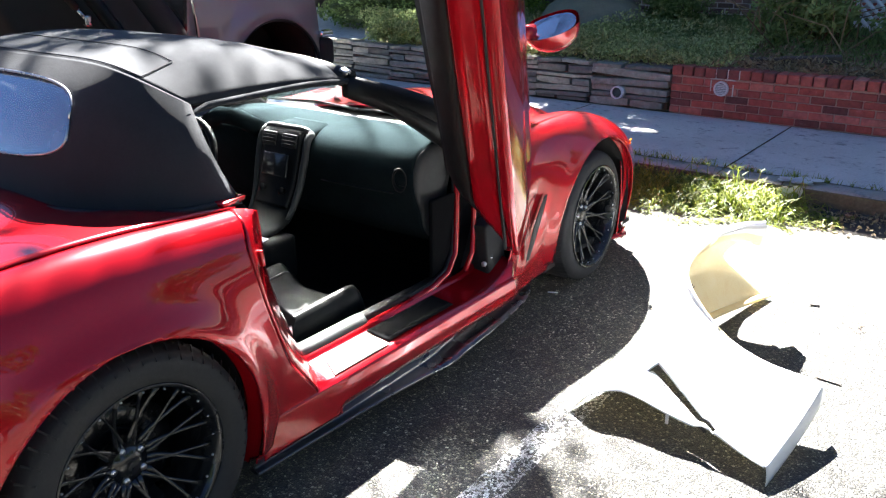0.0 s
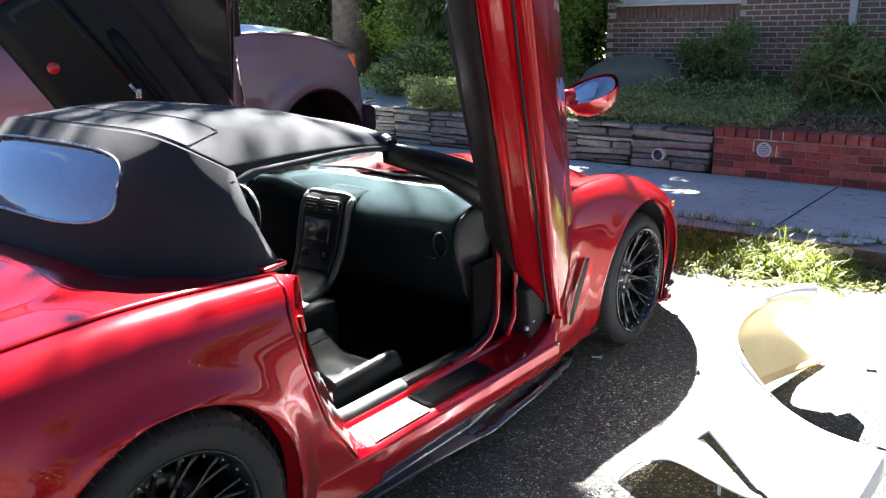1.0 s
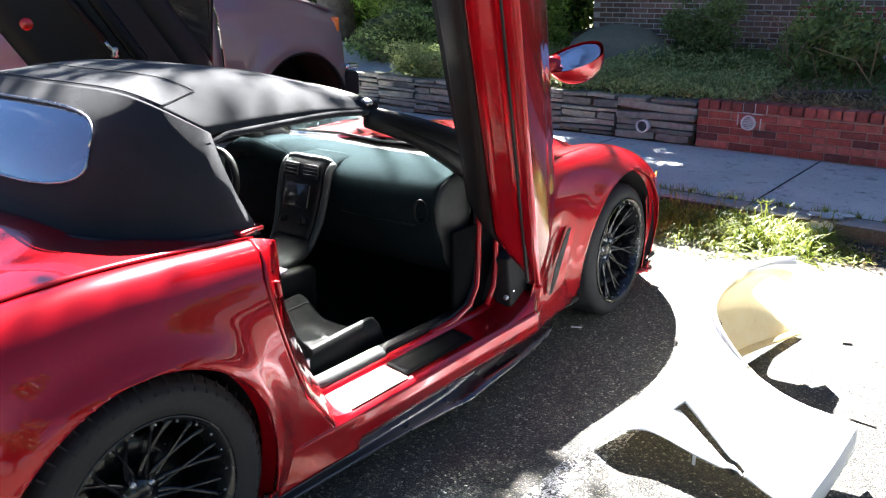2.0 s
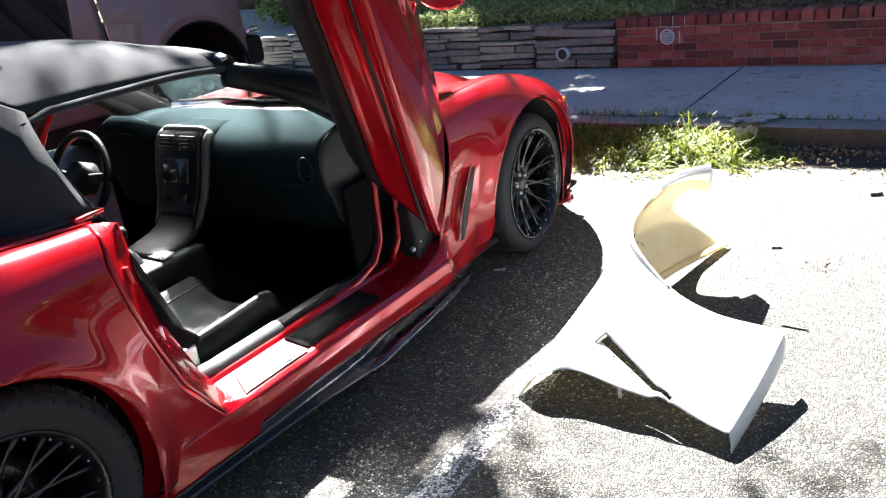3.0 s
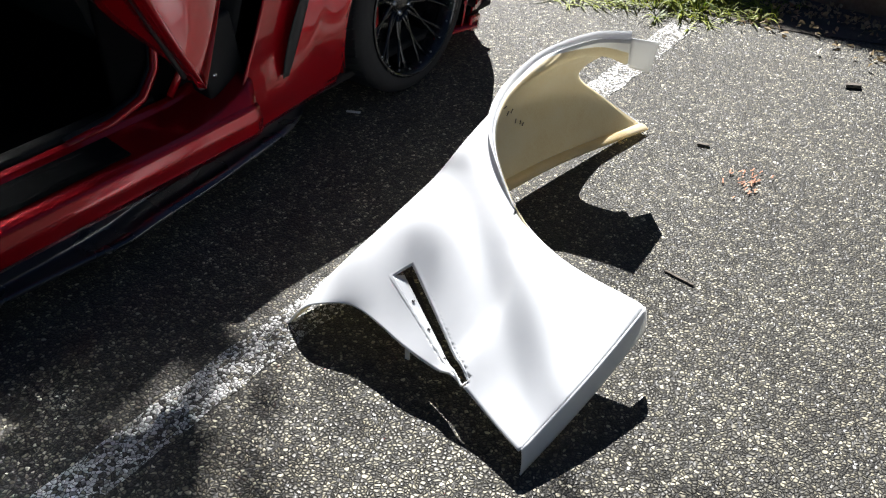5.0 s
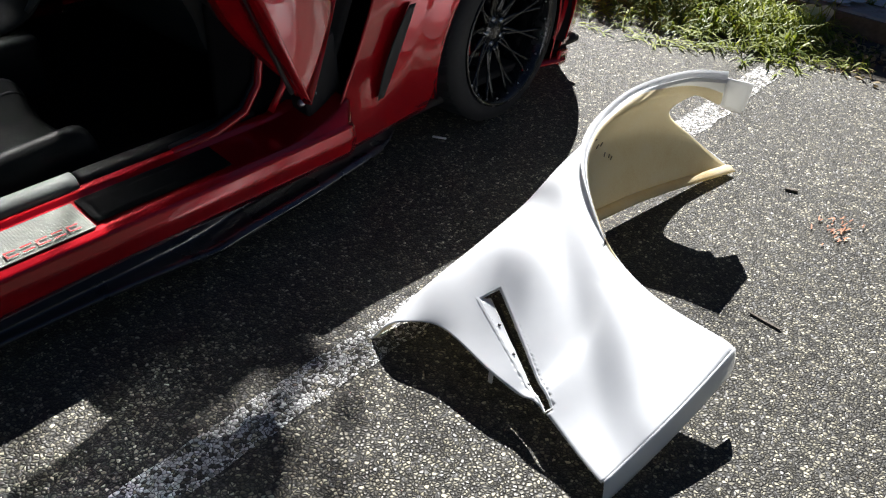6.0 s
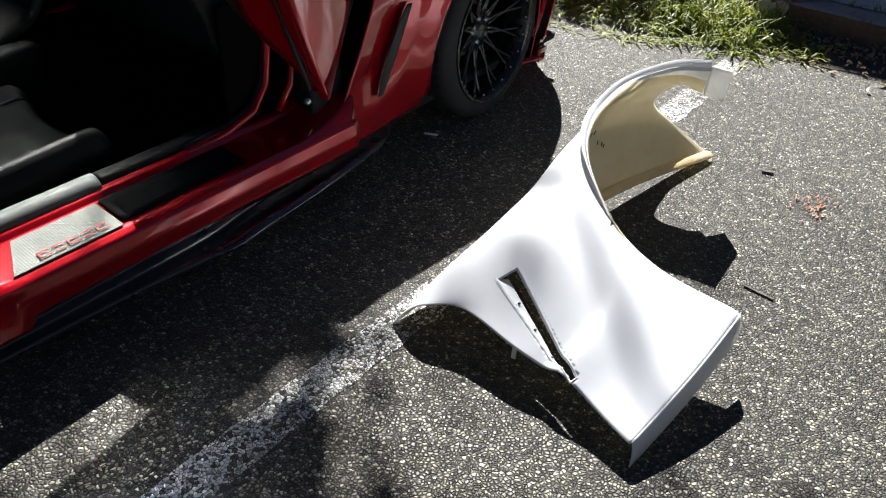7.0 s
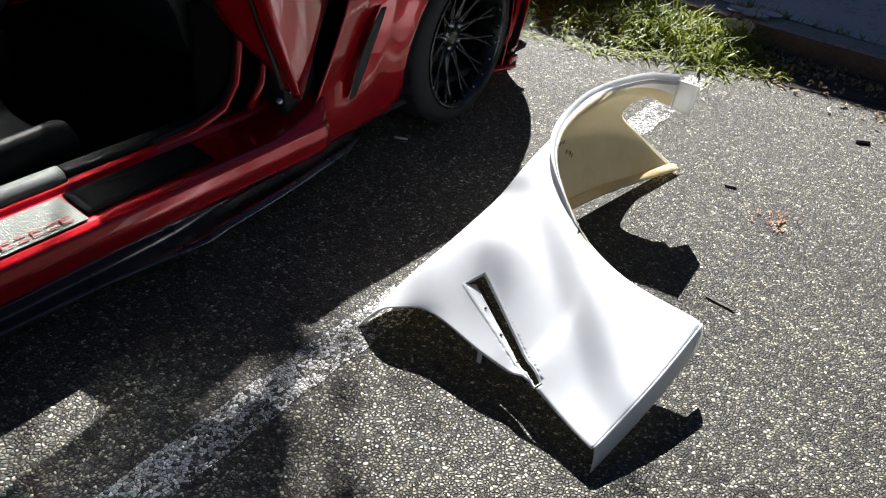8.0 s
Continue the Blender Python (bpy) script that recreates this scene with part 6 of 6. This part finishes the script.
verts, faces = [], []
for k in range(34):
    x, y = random.gauss(2.13, 0.035), random.gauss(1.50, 0.05)
    a = random.uniform(0.9, 2.0)
    l = random.uniform(0.01, 0.03)
    i = len(verts)
    d, sd = Vector((math.cos(a), math.sin(a), 0)) * l, Vector((-math.sin(a), math.cos(a), 0)) * 0.0022
    b = Vector((x, y, 0.006 + 0.0002 * k))
    verts.extend([b - sd, b + sd, b + d + sd, b + d - sd])
    faces.append((i, i + 1, i + 2, i + 3))
tagged(raw("pine_needles", verts, faces, M["rust_leaf"], kind="stuff"), "small scatter of orange-brown needles on asphalt", "leaf litter")
verts, faces = [], []
vf = (verts, faces)
leaves(vf, 420, lambda: (random.gauss(1.75, 0.35), KERB_Y - 0.06 - abs(random.gauss(0, 0.13)), 0.015 + random.random() * 0.03), 0.028, 0.1, 0.6)
leaves(vf, 260, lambda: (random.uniform(1.6, 6.0), 2.86 + random.gauss(0, 0.06), 0.012), 0.035, 0.1, 0.5)
tagged(raw("gutter_leaves", verts, faces, M["dry"], kind="stuff"), "brown dead leaves caught in the gutter", "leaf litter")


# ---- parked truck beyond the car ----
truck = empty("pickup_truck", "mauve-grey pickup truck parked nose to the kerb", "truck", at=(-3.7, 0.3, 0))
TX, TW = -3.68, 1.0


def truck_side(y, v):
    z = 0.55 + 1.0 * v
    bulge = 0.05 * math.sin(math.pi * min(1, v * 1.15)) - 0.06 * max(0, v - 0.85) / 0.15
    taper = 0.10 * max(0, (y - 2.6) / 0.55) ** 2
    return Vector((TX + TW - 0.03 + bulge - taper, y, z))


def tr_fender(u, v):
    y = 1.72 + (3.08 - 1.72) * u
    p = truck_side(y, v)
    d = math.hypot(y - 2.50, (p.z - 0.55) * 0.95)
    p.x += 0.035 * math.exp(-((d - 0.56) / 0.10) ** 2)
    p.z -= 0.17 * v * max(0, (y - 2.0) / 1.08) ** 2.0
    return p


bm = arc_cut(sheet(tr_fender, 90, 50), 2.50, 0.55, 0.52)
part("front_fender", thicken(bm, 0.008), M["truck"], truck, "mauve-grey flared front fender")


def tr_door(u, v):
    y = 0.50 + 1.20 * u
    return truck_side(y, v)


part("cab_side", thicken(sheet(tr_door, 20, 30), 0.008), M["truck"], truck, "mauve-grey cab door")
part("cab_side", thicken(sheet(lambda u, v: truck_side(-0.72 + 1.20 * u, v), 20, 30), 0.008), M["truck"], truck)
part("bed_side", thicken(sheet(lambda u, v: truck_side(-2.6 + 1.86 * u, v), 24, 30), 0.008), M["truck"], truck)
part("door_handle", box((TX + TW + 0.04, -0.45, 1.36), (0.03, 0.2, 0.04), None, 0.012), M["chrome"], truck, "chrome door handle")


def tr_hood(u, v):
    k = 2 * u - 1
    y = 1.66 + 1.40 * v - 0.08 * k * k * v
    z = 1.545 + 0.055 * (1 - abs(k) ** 3) - 0.16 * max(0, (v - 0.2) / 0.8) ** 2.0 + 0.03 * math.exp(-((abs(k) - 0.62) / 0.14) ** 2)
    return Vector((TX + 0.93 * k, y, z))


part("hood", thicken(sheet(tr_hood, 40, 40), 0.01), M["truck"], truck, "mauve-grey raised hood in full sun")
part("grille", box((TX, 3.06, 1.10), (1.5, 0.08, 0.46), None, 0.03), M["gloss_black"], truck)
part("bumper", box((TX, 3.14, 0.74), (1.98, 0.20, 0.24), None, 0.06, 3), M["dark"], truck, "dark front bumper")
part("bumper_cap", box((TX + 0.955, 3.13, 0.90), (0.10, 0.16, 0.06), None, 0.025, 3), M["chrome"], truck)
for z in (1.27, 1.04):
    part("head_lamp", box((TX + 0.86, 3.02, z), (0.12, 0.12, 0.13), Euler((0, 0, radians(-30))).to_matrix(), 0.02), M["amber"], truck, "amber corner lamp")
part("fender_trim", tube([Vector((TX + TW + 0.02, 2.50 + 0.515 * math.cos(a), 0.55 + 0.515 * math.sin(a))) for a in [math.pi * k / 24 for k in range(25)]], 0.018, 8), M["plastic"], truck)
part("wheel_well", thicken(sheet(lambda u, v: Vector((TX + TW - 0.04 - 0.5 * v, 2.50 + 0.53 * math.cos(math.pi * u), 0.55 + 0.53 * math.sin(math.pi * u))), 24, 3), 0.01), M["dark"], truck)
part("well_wall", box((TX + 0.42, 2.50, 0.75), (0.02, 1.1, 0.7)), M["dark"], truck)
for yy in (2.50, -1.2):
    for s in (1, -1):
        w = lathe([(0, 0.22), (0.01, 0.25), (0.0, 0.36), (-0.03, 0.40), (-0.22, 0.40), (-0.26, 0.36), (-0.26, 0.22)], 40, True)
        bmesh.ops.transform(w, matrix=Matrix.Translation((TX + s * (TW - 0.03), yy, 0.40)) @ (Matrix() if s == 1 else Matrix.Rotation(math.pi, 4, "Z")), verts=w.verts)
        part("tyre", w, M["rubber"], truck)
        w = lathe([(-0.02, 0.22), (-0.05, 0.18), (-0.04, 0.06), (-0.02, 0.001), (-0.2, 0.001), (-0.2, 0.22)], 32, False)
        bmesh.ops.transform(w, matrix=Matrix.Translation((TX + s * (TW - 0.03), yy, 0.40)) @ (Matrix() if s == 1 else Matrix.Rotation(math.pi, 4, "Z")), verts=w.verts)
        part("rim", w, M["rim"], truck)


def cab(u, v):
    a = 2 * math.pi * u
    x = (TW - 0.04 - 0.20 * v) * math.copysign(abs(math.cos(a)) ** 0.35, math.cos(a))
    yl = (1.66 - 0.78 * v, -0.70 + 0.10 * v)
    y = (yl[0] + yl[1]) / 2 + (yl[0] - yl[1]) / 2 * math.copysign(abs(math.sin(a)) ** 0.35, math.sin(a))
    return Vector((TX + x, y, 1.54 + 0.50 * v))


part("cab_glass", sheet(cab, 64, 8), M["smoked"], truck, "dark cab windows")
bm = bmesh.new()
for u in (0.095, 0.405, 0.595, 0.905):
    add_tube(bm, [cab(u, k / 6) for k in range(7)], 0.05, 8)
part("cab_pillars", bm, M["truck"], truck)
part("cab_roof", box((TX, 0.10, 2.065), (1.52, 1.46, 0.09), None, 0.04, 3), M["truck"], truck)
part("inner_cab", box((TX, 0.3, 1.2), (1.7, 2.0, 0.6), None, 0.05), M["dark"], truck)
mir = part("tow_mirror", box((TX + TW + 0.16, 1.52, 1.70), (0.20, 0.10, 0.34), None, 0.03, 3), M["plastic"], truck, "black tow mirror with amber light")
part("mirror_light", box((TX + TW + 0.16, 1.46, 1.58), (0.17, 0.02, 0.10), None, 0.008), M["amber"], mir)
part("mirror_arm", box((TX + TW + 0.02, 1.54, 1.58), (0.16, 0.06, 0.05), None, 0.015), M["plastic"], mir)
part("antenna", tube([(TX + 0.86, 1.85, 1.52), (TX + 0.86, 1.83, 1.86)], 0.004, 5), M["seal"], truck)
part("chassis", box((TX, 0.3, 0.52), (1.7, 5.4, 0.25), None, 0.03), M["dark"], truck)

# ---- drive and path beside the stone wall ----
drive = finish(sheet(lambda u, v: Vector((-9.5 + 5.05 * u, WALL_Y + 0.0 + 3.4 * v, 0.16 + 0.42 * v + 0.01 * math.sin(9 * u))), 10, 10), "garden_path", M["concrete"])
tagged(drive, "pale concrete path rising beside the garden", "path", kind="structure")


# ---- house front ----
house = empty("brick_house", "brown brick house front with white window", "house", at=(0, 8.65, 0.6))
HY, HX0, HX1 = 8.65, -3.25, 5.5
# walls and roof above the view are raised to shade pavement to the kerb
part("wall_core", box((-2.3 + (HX1 + 2.3) / 2, HY + 0.178, 4.05), (HX1 + 2.3, 0.38, 5.3)), M["mortar"], house, "", False)
part("wall_core", box(((HX0 + HX1) / 2, HY + 0.181, 3.2), (HX1 - HX0 - 0.02, 0.376, 5.6)), M["mortar"], house, "brown brick wall with pale mortar", False)
part("side_wall", box((HX0 + 0.1, HY + 3.6, 3.2), (0.18, 6.6, 5.6)), M["house_brick"], house, "", False)
part("roof", box(((-2.3 + HX1) / 2, HY + 3.2, 6.78), (HX1 + 2.3 + 0.4, 7.4, 0.16), Euler((radians(4), 0, 0)).to_matrix(), 0.02), M["wood"], house, "unseen roof and eaves, height set to shade the pavement")
part("roof", box(((HX0 - 2.3) / 2, HY + 3.2, 6.44), (-2.3 - HX0 + 0.4, 7.4, 0.16), Euler((radians(4), 0, 0)).to_matrix(), 0.02), M["wood"], house)
win = part("window", box((-2.2, HY - 0.012, 2.30), (1.66, 0.05, 1.20), None, 0.01), M["white_plastic"], house, "white framed window above a brick sill")
for k in (-1, 1):
    part("pane", box((-2.2 + 0.40 * k, HY - 0.040, 2.32), (0.68, 0.008, 1.0)), M["smoked"], win)
part("sill_board", box((-2.2, HY - 0.05, 1.705), (1.74, 0.12, 0.04), None, 0.008), M["white_plastic"], win)
pipe = bmesh.new()
add_box(pipe, (0.02, HY - 0.07, 2.8), (0.085, 0.06, 3.1), None, 0.012)
add_box(pipe, (0.02, HY - 0.09, 1.24), (0.085, 0.07, 0.16), Euler((0.5, 0, 0)).to_matrix(), 0.012)
part("downpipe", pipe, M["white_plastic"], house, "white square downpipe")
for z in (1.75, 2.6):
    part("pipe_clip", box((0.02, HY - 0.06, z), (0.13, 0.07, 0.03), None, 0.006), M["white_plastic"], house)

# white lattice near the shrubs
lattice = empty("lattice_panel", "white garden lattice panel behind the shrubs", "lattice", at=(1.45, 7.9, 0.66))
LX0, LX1, LZ0, LZ1 = 0.74, 2.16, 0.68, 2.02
for s in (-1, 1):
    for k in range(26):
        # a diagonal strip, cut where it meets the panel's edges
        c = (LX0 - (LZ1 - LZ0) if s == 1 else LX0) + 0.11 * k
        lo = max(LX0, c) if s == 1 else max(LX0, c - (LZ1 - LZ0))
        hi = min(LX1, c + (LZ1 - LZ0)) if s == 1 else min(LX1, c)
        if hi - lo < 0.05:
            continue
        a = Vector((lo, 7.9 + 0.006 * s, LZ0 + (lo - c) if s == 1 else LZ0 + (c - lo)))
        b = Vector((hi, 7.9 + 0.006 * s, LZ0 + (hi - c) if s == 1 else LZ0 + (c - hi)))
        part("slat", box((a + b) / 2, ((b - a).length, 0.008, 0.042), Euler((0, radians(-45 * s), 0)).to_matrix()), M["white_plastic"], lattice)
for z in (LZ0, LZ1):
    part("rail", box(((LX0 + LX1) / 2, 7.9, z), (LX1 - LX0 + 0.05, 0.04, 0.05), None, 0.006), M["white_plastic"], lattice)
for x in (LX0, LX1):
    part("stile", box((x, 7.9, (LZ0 + LZ1) / 2), (0.05, 0.045, LZ1 - LZ0), None, 0.006), M["white_plastic"], lattice)

# grey-green cover dome and plank in the garden
dome = lathe([(0.0, 0.70), (0.10, 0.68), (0.24, 0.58), (0.36, 0.38), (0.42, 0.16), (0.43, 0.001)], 32, False)
bmesh.ops.transform(dome, matrix=Matrix.Translation((-2.35, 7.7, 0.66)) @ Matrix.Rotation(radians(-90), 4, "Y"), verts=dome.verts)
M["tarp"] = toned("olive_tarp", (0.13, 0.14, 0.10), (0.22, 0.23, 0.17), 5, 0.7, bump_scale=18, bump_strength=0.4, bump_dist=0.02)
cover = finish(dome, "fire_pit_cover", M["tarp"])
tagged(cover, "rounded olive fabric cover on the lawn", "cover")
plank = finish(box((0.55, 5.95, 0.60), (0.95, 0.16, 0.07), Euler((0, radians(-4), radians(16))).to_matrix(), 0.01), "timber_edging", M["wood"])
tagged(plank, "weathered dark timber edging board", "board")

# drain pipe stub in the stone wall and round vent in the brick wall
stub = empty("drain_stub", "white plastic drain pipe end in the stone wall", "drain pipe", at=(-0.776, WALL_Y, 0.28))
b = lathe([(-0.05, 0.05), (0.035, 0.05), (0.035, 0.062), (-0.05, 0.062)], 28, True)
bmesh.ops.transform(b, matrix=Matrix.Translation((-0.776, WALL_Y - 0.05, 0.285)) @ Matrix.Rotation(radians(-90), 4, "Z"), verts=b.verts)
part("pipe_ring", b, M["white_plastic"], stub)
b = lathe([(0.01, 0.001), (0.01, 0.05), (0.0, 0.05), (0.0, 0.001)], 24, False)
bmesh.ops.transform(b, matrix=Matrix.Translation((-0.776, WALL_Y - 0.055, 0.285)) @ Matrix.Rotation(radians(-90), 4, "Z"), verts=b.verts)
part("pipe_grate", b, M["grey_trim"], stub)
rv = empty("round_vent", "round cream vent grille in the brick wall", "vent", at=(0.21, WALL_Y, 0.40))
b = lathe([(0.0, 0.050), (0.018, 0.052), (0.018, 0.066), (0.0, 0.070)], 32, True)
bmesh.ops.transform(b, matrix=Matrix.Translation((0.21, WALL_Y - 0.004, 0.405)) @ Matrix.Rotation(radians(-90), 4, "Z"), verts=b.verts)
part("vent_ring", b, M["white_plastic"], rv)
part("vent_back", tube([(0.21, WALL_Y - 0.002, 0.405), (0.21, WALL_Y - 0.006, 0.405)], 0.052, 24), M["seal"], rv)
for k in range(6):
    z = -0.038 + 0.0152 * k
    w = 2 * math.sqrt(max(0.0, 0.051 ** 2 - z * z))
    part("slat", box((0.21, WALL_Y - 0.016, 0.405 + z), (w, 0.012, 0.008), Euler((0.5, 0, 0)).to_matrix()), M["white_plastic"], rv)


# ---- pieces of walls ----
def brick_mesh(name, l, d, h, mat, bev=0.004):
    bm = box((0, 0, 0), (l, d, h), None, bev, 1)
    me = bpy.data.meshes.new(name)
    bm.to_mesh(me)
    bm.free()
    me.materials.append(mat)
    return me


def piece(name, me, parent, m):
    ob = new(name, me)
    ob.parent = parent
    ob.matrix_parent_inverse = placed(parent).inverted()
    ob.matrix_basis = m
    return ob


brick_wall = empty("wall_brick", "low red brick garden wall with rowlock cap", "wall", at=(1.5, WALL_Y + 0.1, 0.14))
brick_wall["kind"] = "structure"
part("mortar_core", box((1.76, WALL_Y + 0.105, 0.315), (4.04, 0.18, 0.36)), M["red_mortar"], brick_wall, "", False)
meshes = [brick_mesh("brick", 0.196, 0.10, 0.058, M["brick"]), brick_mesh("brick", 0.092, 0.10, 0.058, M["brick"]), brick_mesh("cap_brick", 0.092, 0.22, 0.085, M["brick"], 0.006)]
rnd = random.Random(5)
for row in range(5):
    z = 0.175 + 0.068 * row
    x = -0.27 + (0.0 if row % 2 else -0.104)
    while x < 3.7:
        if x < -0.28:
            piece("brick", meshes[1], brick_wall, pose(x + 0.156, WALL_Y + 0.052 + rnd.uniform(-0.003, 0.003), z, rnd.uniform(-1, 1), 0, rnd.uniform(-1, 1)))
        else:
            piece("brick", meshes[0], brick_wall, pose(x + 0.104, WALL_Y + 0.052 + rnd.uniform(-0.004, 0.004), z, rnd.uniform(-1, 1), rnd.uniform(-0.6, 0.6), rnd.uniform(-0.8, 0.8)))
        x += 0.208
for k in range(38):
    piece("cap_brick", meshes[2], brick_wall, pose(-0.215 + 0.104 * k, WALL_Y + 0.10 + rnd.uniform(-0.004, 0.004), 0.538 + rnd.uniform(-0.003, 0.003), rnd.uniform(-1, 1), rnd.uniform(-1, 1), rnd.uniform(-1.5, 1.5)))
bm = bmesh.new()
for dx, dz, sx_, sz_ in ((-0.098, 0.02, 0.011, 0.10), (0.105, -0.01, 0.012, 0.11), (-0.05, 0.085, 0.12, 0.010), (0.07, 0.082, 0.09, 0.012), (-0.056, 0.132, 0.012, 0.085), (0.049, 0.134, 0.012, 0.08), (0.152, 0.133, 0.011, 0.075)):
    add_box(bm, (0.21 + dx, WALL_Y + 0.004, 0.405 + dz), (sx_, 0.02, sz_), None, 0.003)
part("repair_mortar", bm, M["mortar"], brick_wall, "pale patch of repair mortar round the vent")

stone_wall = empty("wall_stone", "dry-stacked flat slate garden wall", "wall", at=(-2.4, WALL_Y + 0.15, 0.14))
stone_wall["kind"] = "structure"
part("wall_fill", box((-2.55, WALL_Y + 0.20, 0.315), (4.46, 0.22, 0.36)), M["soil"], stone_wall, "", False)
rnd = random.Random(11)


def stone_mesh(l, d, h):
    bm = bmesh.new()
    n = 4
    rings = []
    for i in range(n + 1):
        t = i / n
        x = (t - 0.5) * l
        e = 0.86 if i in (0, n) else 1.0
        hh, dd = h * 0.5 * e * rnd.uniform(0.86, 1.05), d * 0.5 * rnd.uniform(0.92, 1.0)
        off = rnd.uniform(-0.004, 0.004)
        rings.append([bm.verts.new((x, y, z + off)) for y, z in ((-dd, -hh * 0.9), (-dd * 1.03, 0), (-dd, hh * 0.9), (-dd * 0.93, hh), (dd, hh), (dd, -hh), (-dd * 0.93, -hh))])
    k = len(rings[0])
    for a, b in zip(rings, rings[1:]):
        for j in range(k):
            bm.faces.new((a[j], a[(j + 1) % k], b[(j + 1) % k], b[j]))
    bm.faces.new(rings[0][::-1]), bm.faces.new(rings[-1])
    bmesh.ops.recalc_face_normals(bm, faces=bm.faces[:])
    me = bpy.data.meshes.new("stone")
    bm.to_mesh(me)
    bm.free()
    me.materials.append(M["stone"])
    return me


x = -4.80
while x < -0.34:
    # a stretch of wall: a stack of flat stones of uneven thickness, some courses split in two
    w = min(rnd.uniform(0.34, 0.72), -0.29 - x)
    if -0.29 - x - w < 0.2:
        w = -0.29 - x
    z, top = 0.146, 0.560 + rnd.uniform(-0.012, 0.012)
    while z < top - 0.025:
        h = min(rnd.uniform(0.034, 0.085), top - z)
        cut = w * rnd.uniform(0.3, 0.7) if rnd.random() < 0.45 else None
        for x0, x1 in ([(x, x + cut), (x + cut, x + w)] if cut else [(x, x + w)]):
            over = rnd.uniform(-0.05, 0.05) if rnd.random() < 0.5 else 0.0
            l = x1 - x0 - 0.008 + over
            hh = h - rnd.uniform(0.003, 0.009)
            piece("stone", stone_mesh(l, 0.24, hh), stone_wall, pose((x0 + x1) / 2 + over / 2, WALL_Y + 0.12 + rnd.uniform(-0.028, 0.022), z + hh / 2, rnd.uniform(-3, 3), rnd.uniform(-2.0, 2.0), rnd.uniform(-3, 3)))
        z += h
    x += w

hb = [brick_mesh("brick", 0.190, 0.08, 0.053, M["house_brick"], 0.003), brick_mesh("brick", 0.088, 0.08, 0.053, M["house_brick"], 0.003), brick_mesh("brick", 0.190, 0.08, 0.053, M["house_red"], 0.003), brick_mesh("brick", 0.057, 0.10, 0.19, M["house_brick"], 0.003)]
count = 0
far_v, far_f = [], []
for row in range(20):
    z = 0.62 + 0.0675 * row
    x = HX0 + (0.0 if row % 2 else -0.104)
    while x < 2.2:
        c = x + 0.104
        hidden = -3.07 < c < -1.33 and z > 1.52
        if not hidden and c > HX0 + 0.05:
            me = hb[2] if c > -0.36 else hb[0]
            if count < 300:
                piece("brick", me, house, pose(c, HY + 0.02 + rnd.uniform(-0.002, 0.002), z, 0, 0, rnd.uniform(-0.4, 0.4)))
                count += 1
            else:
                i = len(far_v)
                far_v.extend([(c + sx_ * 0.095, HY - 0.019 if sy < 0 else HY + 0.05, z + sz_ * 0.0265) for sx_ in (-1, 1) for sy in (-1, 1) for sz_ in (-1, 1)])
                far_f.extend([tuple(i + q for q in f) for f in ((0, 1, 5, 4), (0, 2, 3, 1), (4, 5, 7, 6), (1, 3, 7, 5), (0, 4, 6, 2))])
        x += 0.208
for k in range(26):
    x = -3.06 + 0.0675 * k
    if x < -1.34:
        i = len(far_v)
        far_v.extend([(x + sx_ * 0.0285, HY - 0.03 if sy < 0 else HY + 0.05, 1.60 + sz_ * 0.085) for sx_ in (-1, 1) for sy in (-1, 1) for sz_ in (-1, 1)])
        far_f.extend([tuple(i + q for q in f) for f in ((0, 1, 5, 4), (0, 2, 3, 1), (4, 5, 7, 6), (1, 3, 7, 5), (0, 4, 6, 2))])
if far_f:
    tagged(raw("brickwork_rest", far_v, far_f, M["house_brick"], house, kind="stuff")).matrix_parent_inverse = placed(house).inverted()


# ---- far side of the street, behind the walk ----
rnd = random.Random(3)
for k, (x, y, r, h) in enumerate(((14, -6, 3.2, 4.0), (16, 3, 3.0, 3.6), (9, -15, 3.4, 4.2), (1, -18, 3.6, 4.4), (-8, -17, 3.2, 4.0), (17, 12, 3.0, 3.6))):
    t = empty("street_tree", "leafy street tree across the road", "tree", "trees across the road", at=(x, y, 0))
    part("trunk", tube([(x, y, -0.05), (x + 0.1, y, 1.5), (x, y + 0.1, 3.2)], [0.28, 0.22, 0.14], 10), M["bark"], t)
    vf = ([], [])
    leaves(vf, 6000, clump(26, (x, y, h), (r, r, h * 0.62), 0.42), 0.34, 0.1, 0.6)
    c = raw("crown", vf[0], vf[1], M["tree_leaf"], t)
    c.matrix_parent_inverse = placed(t).inverted()
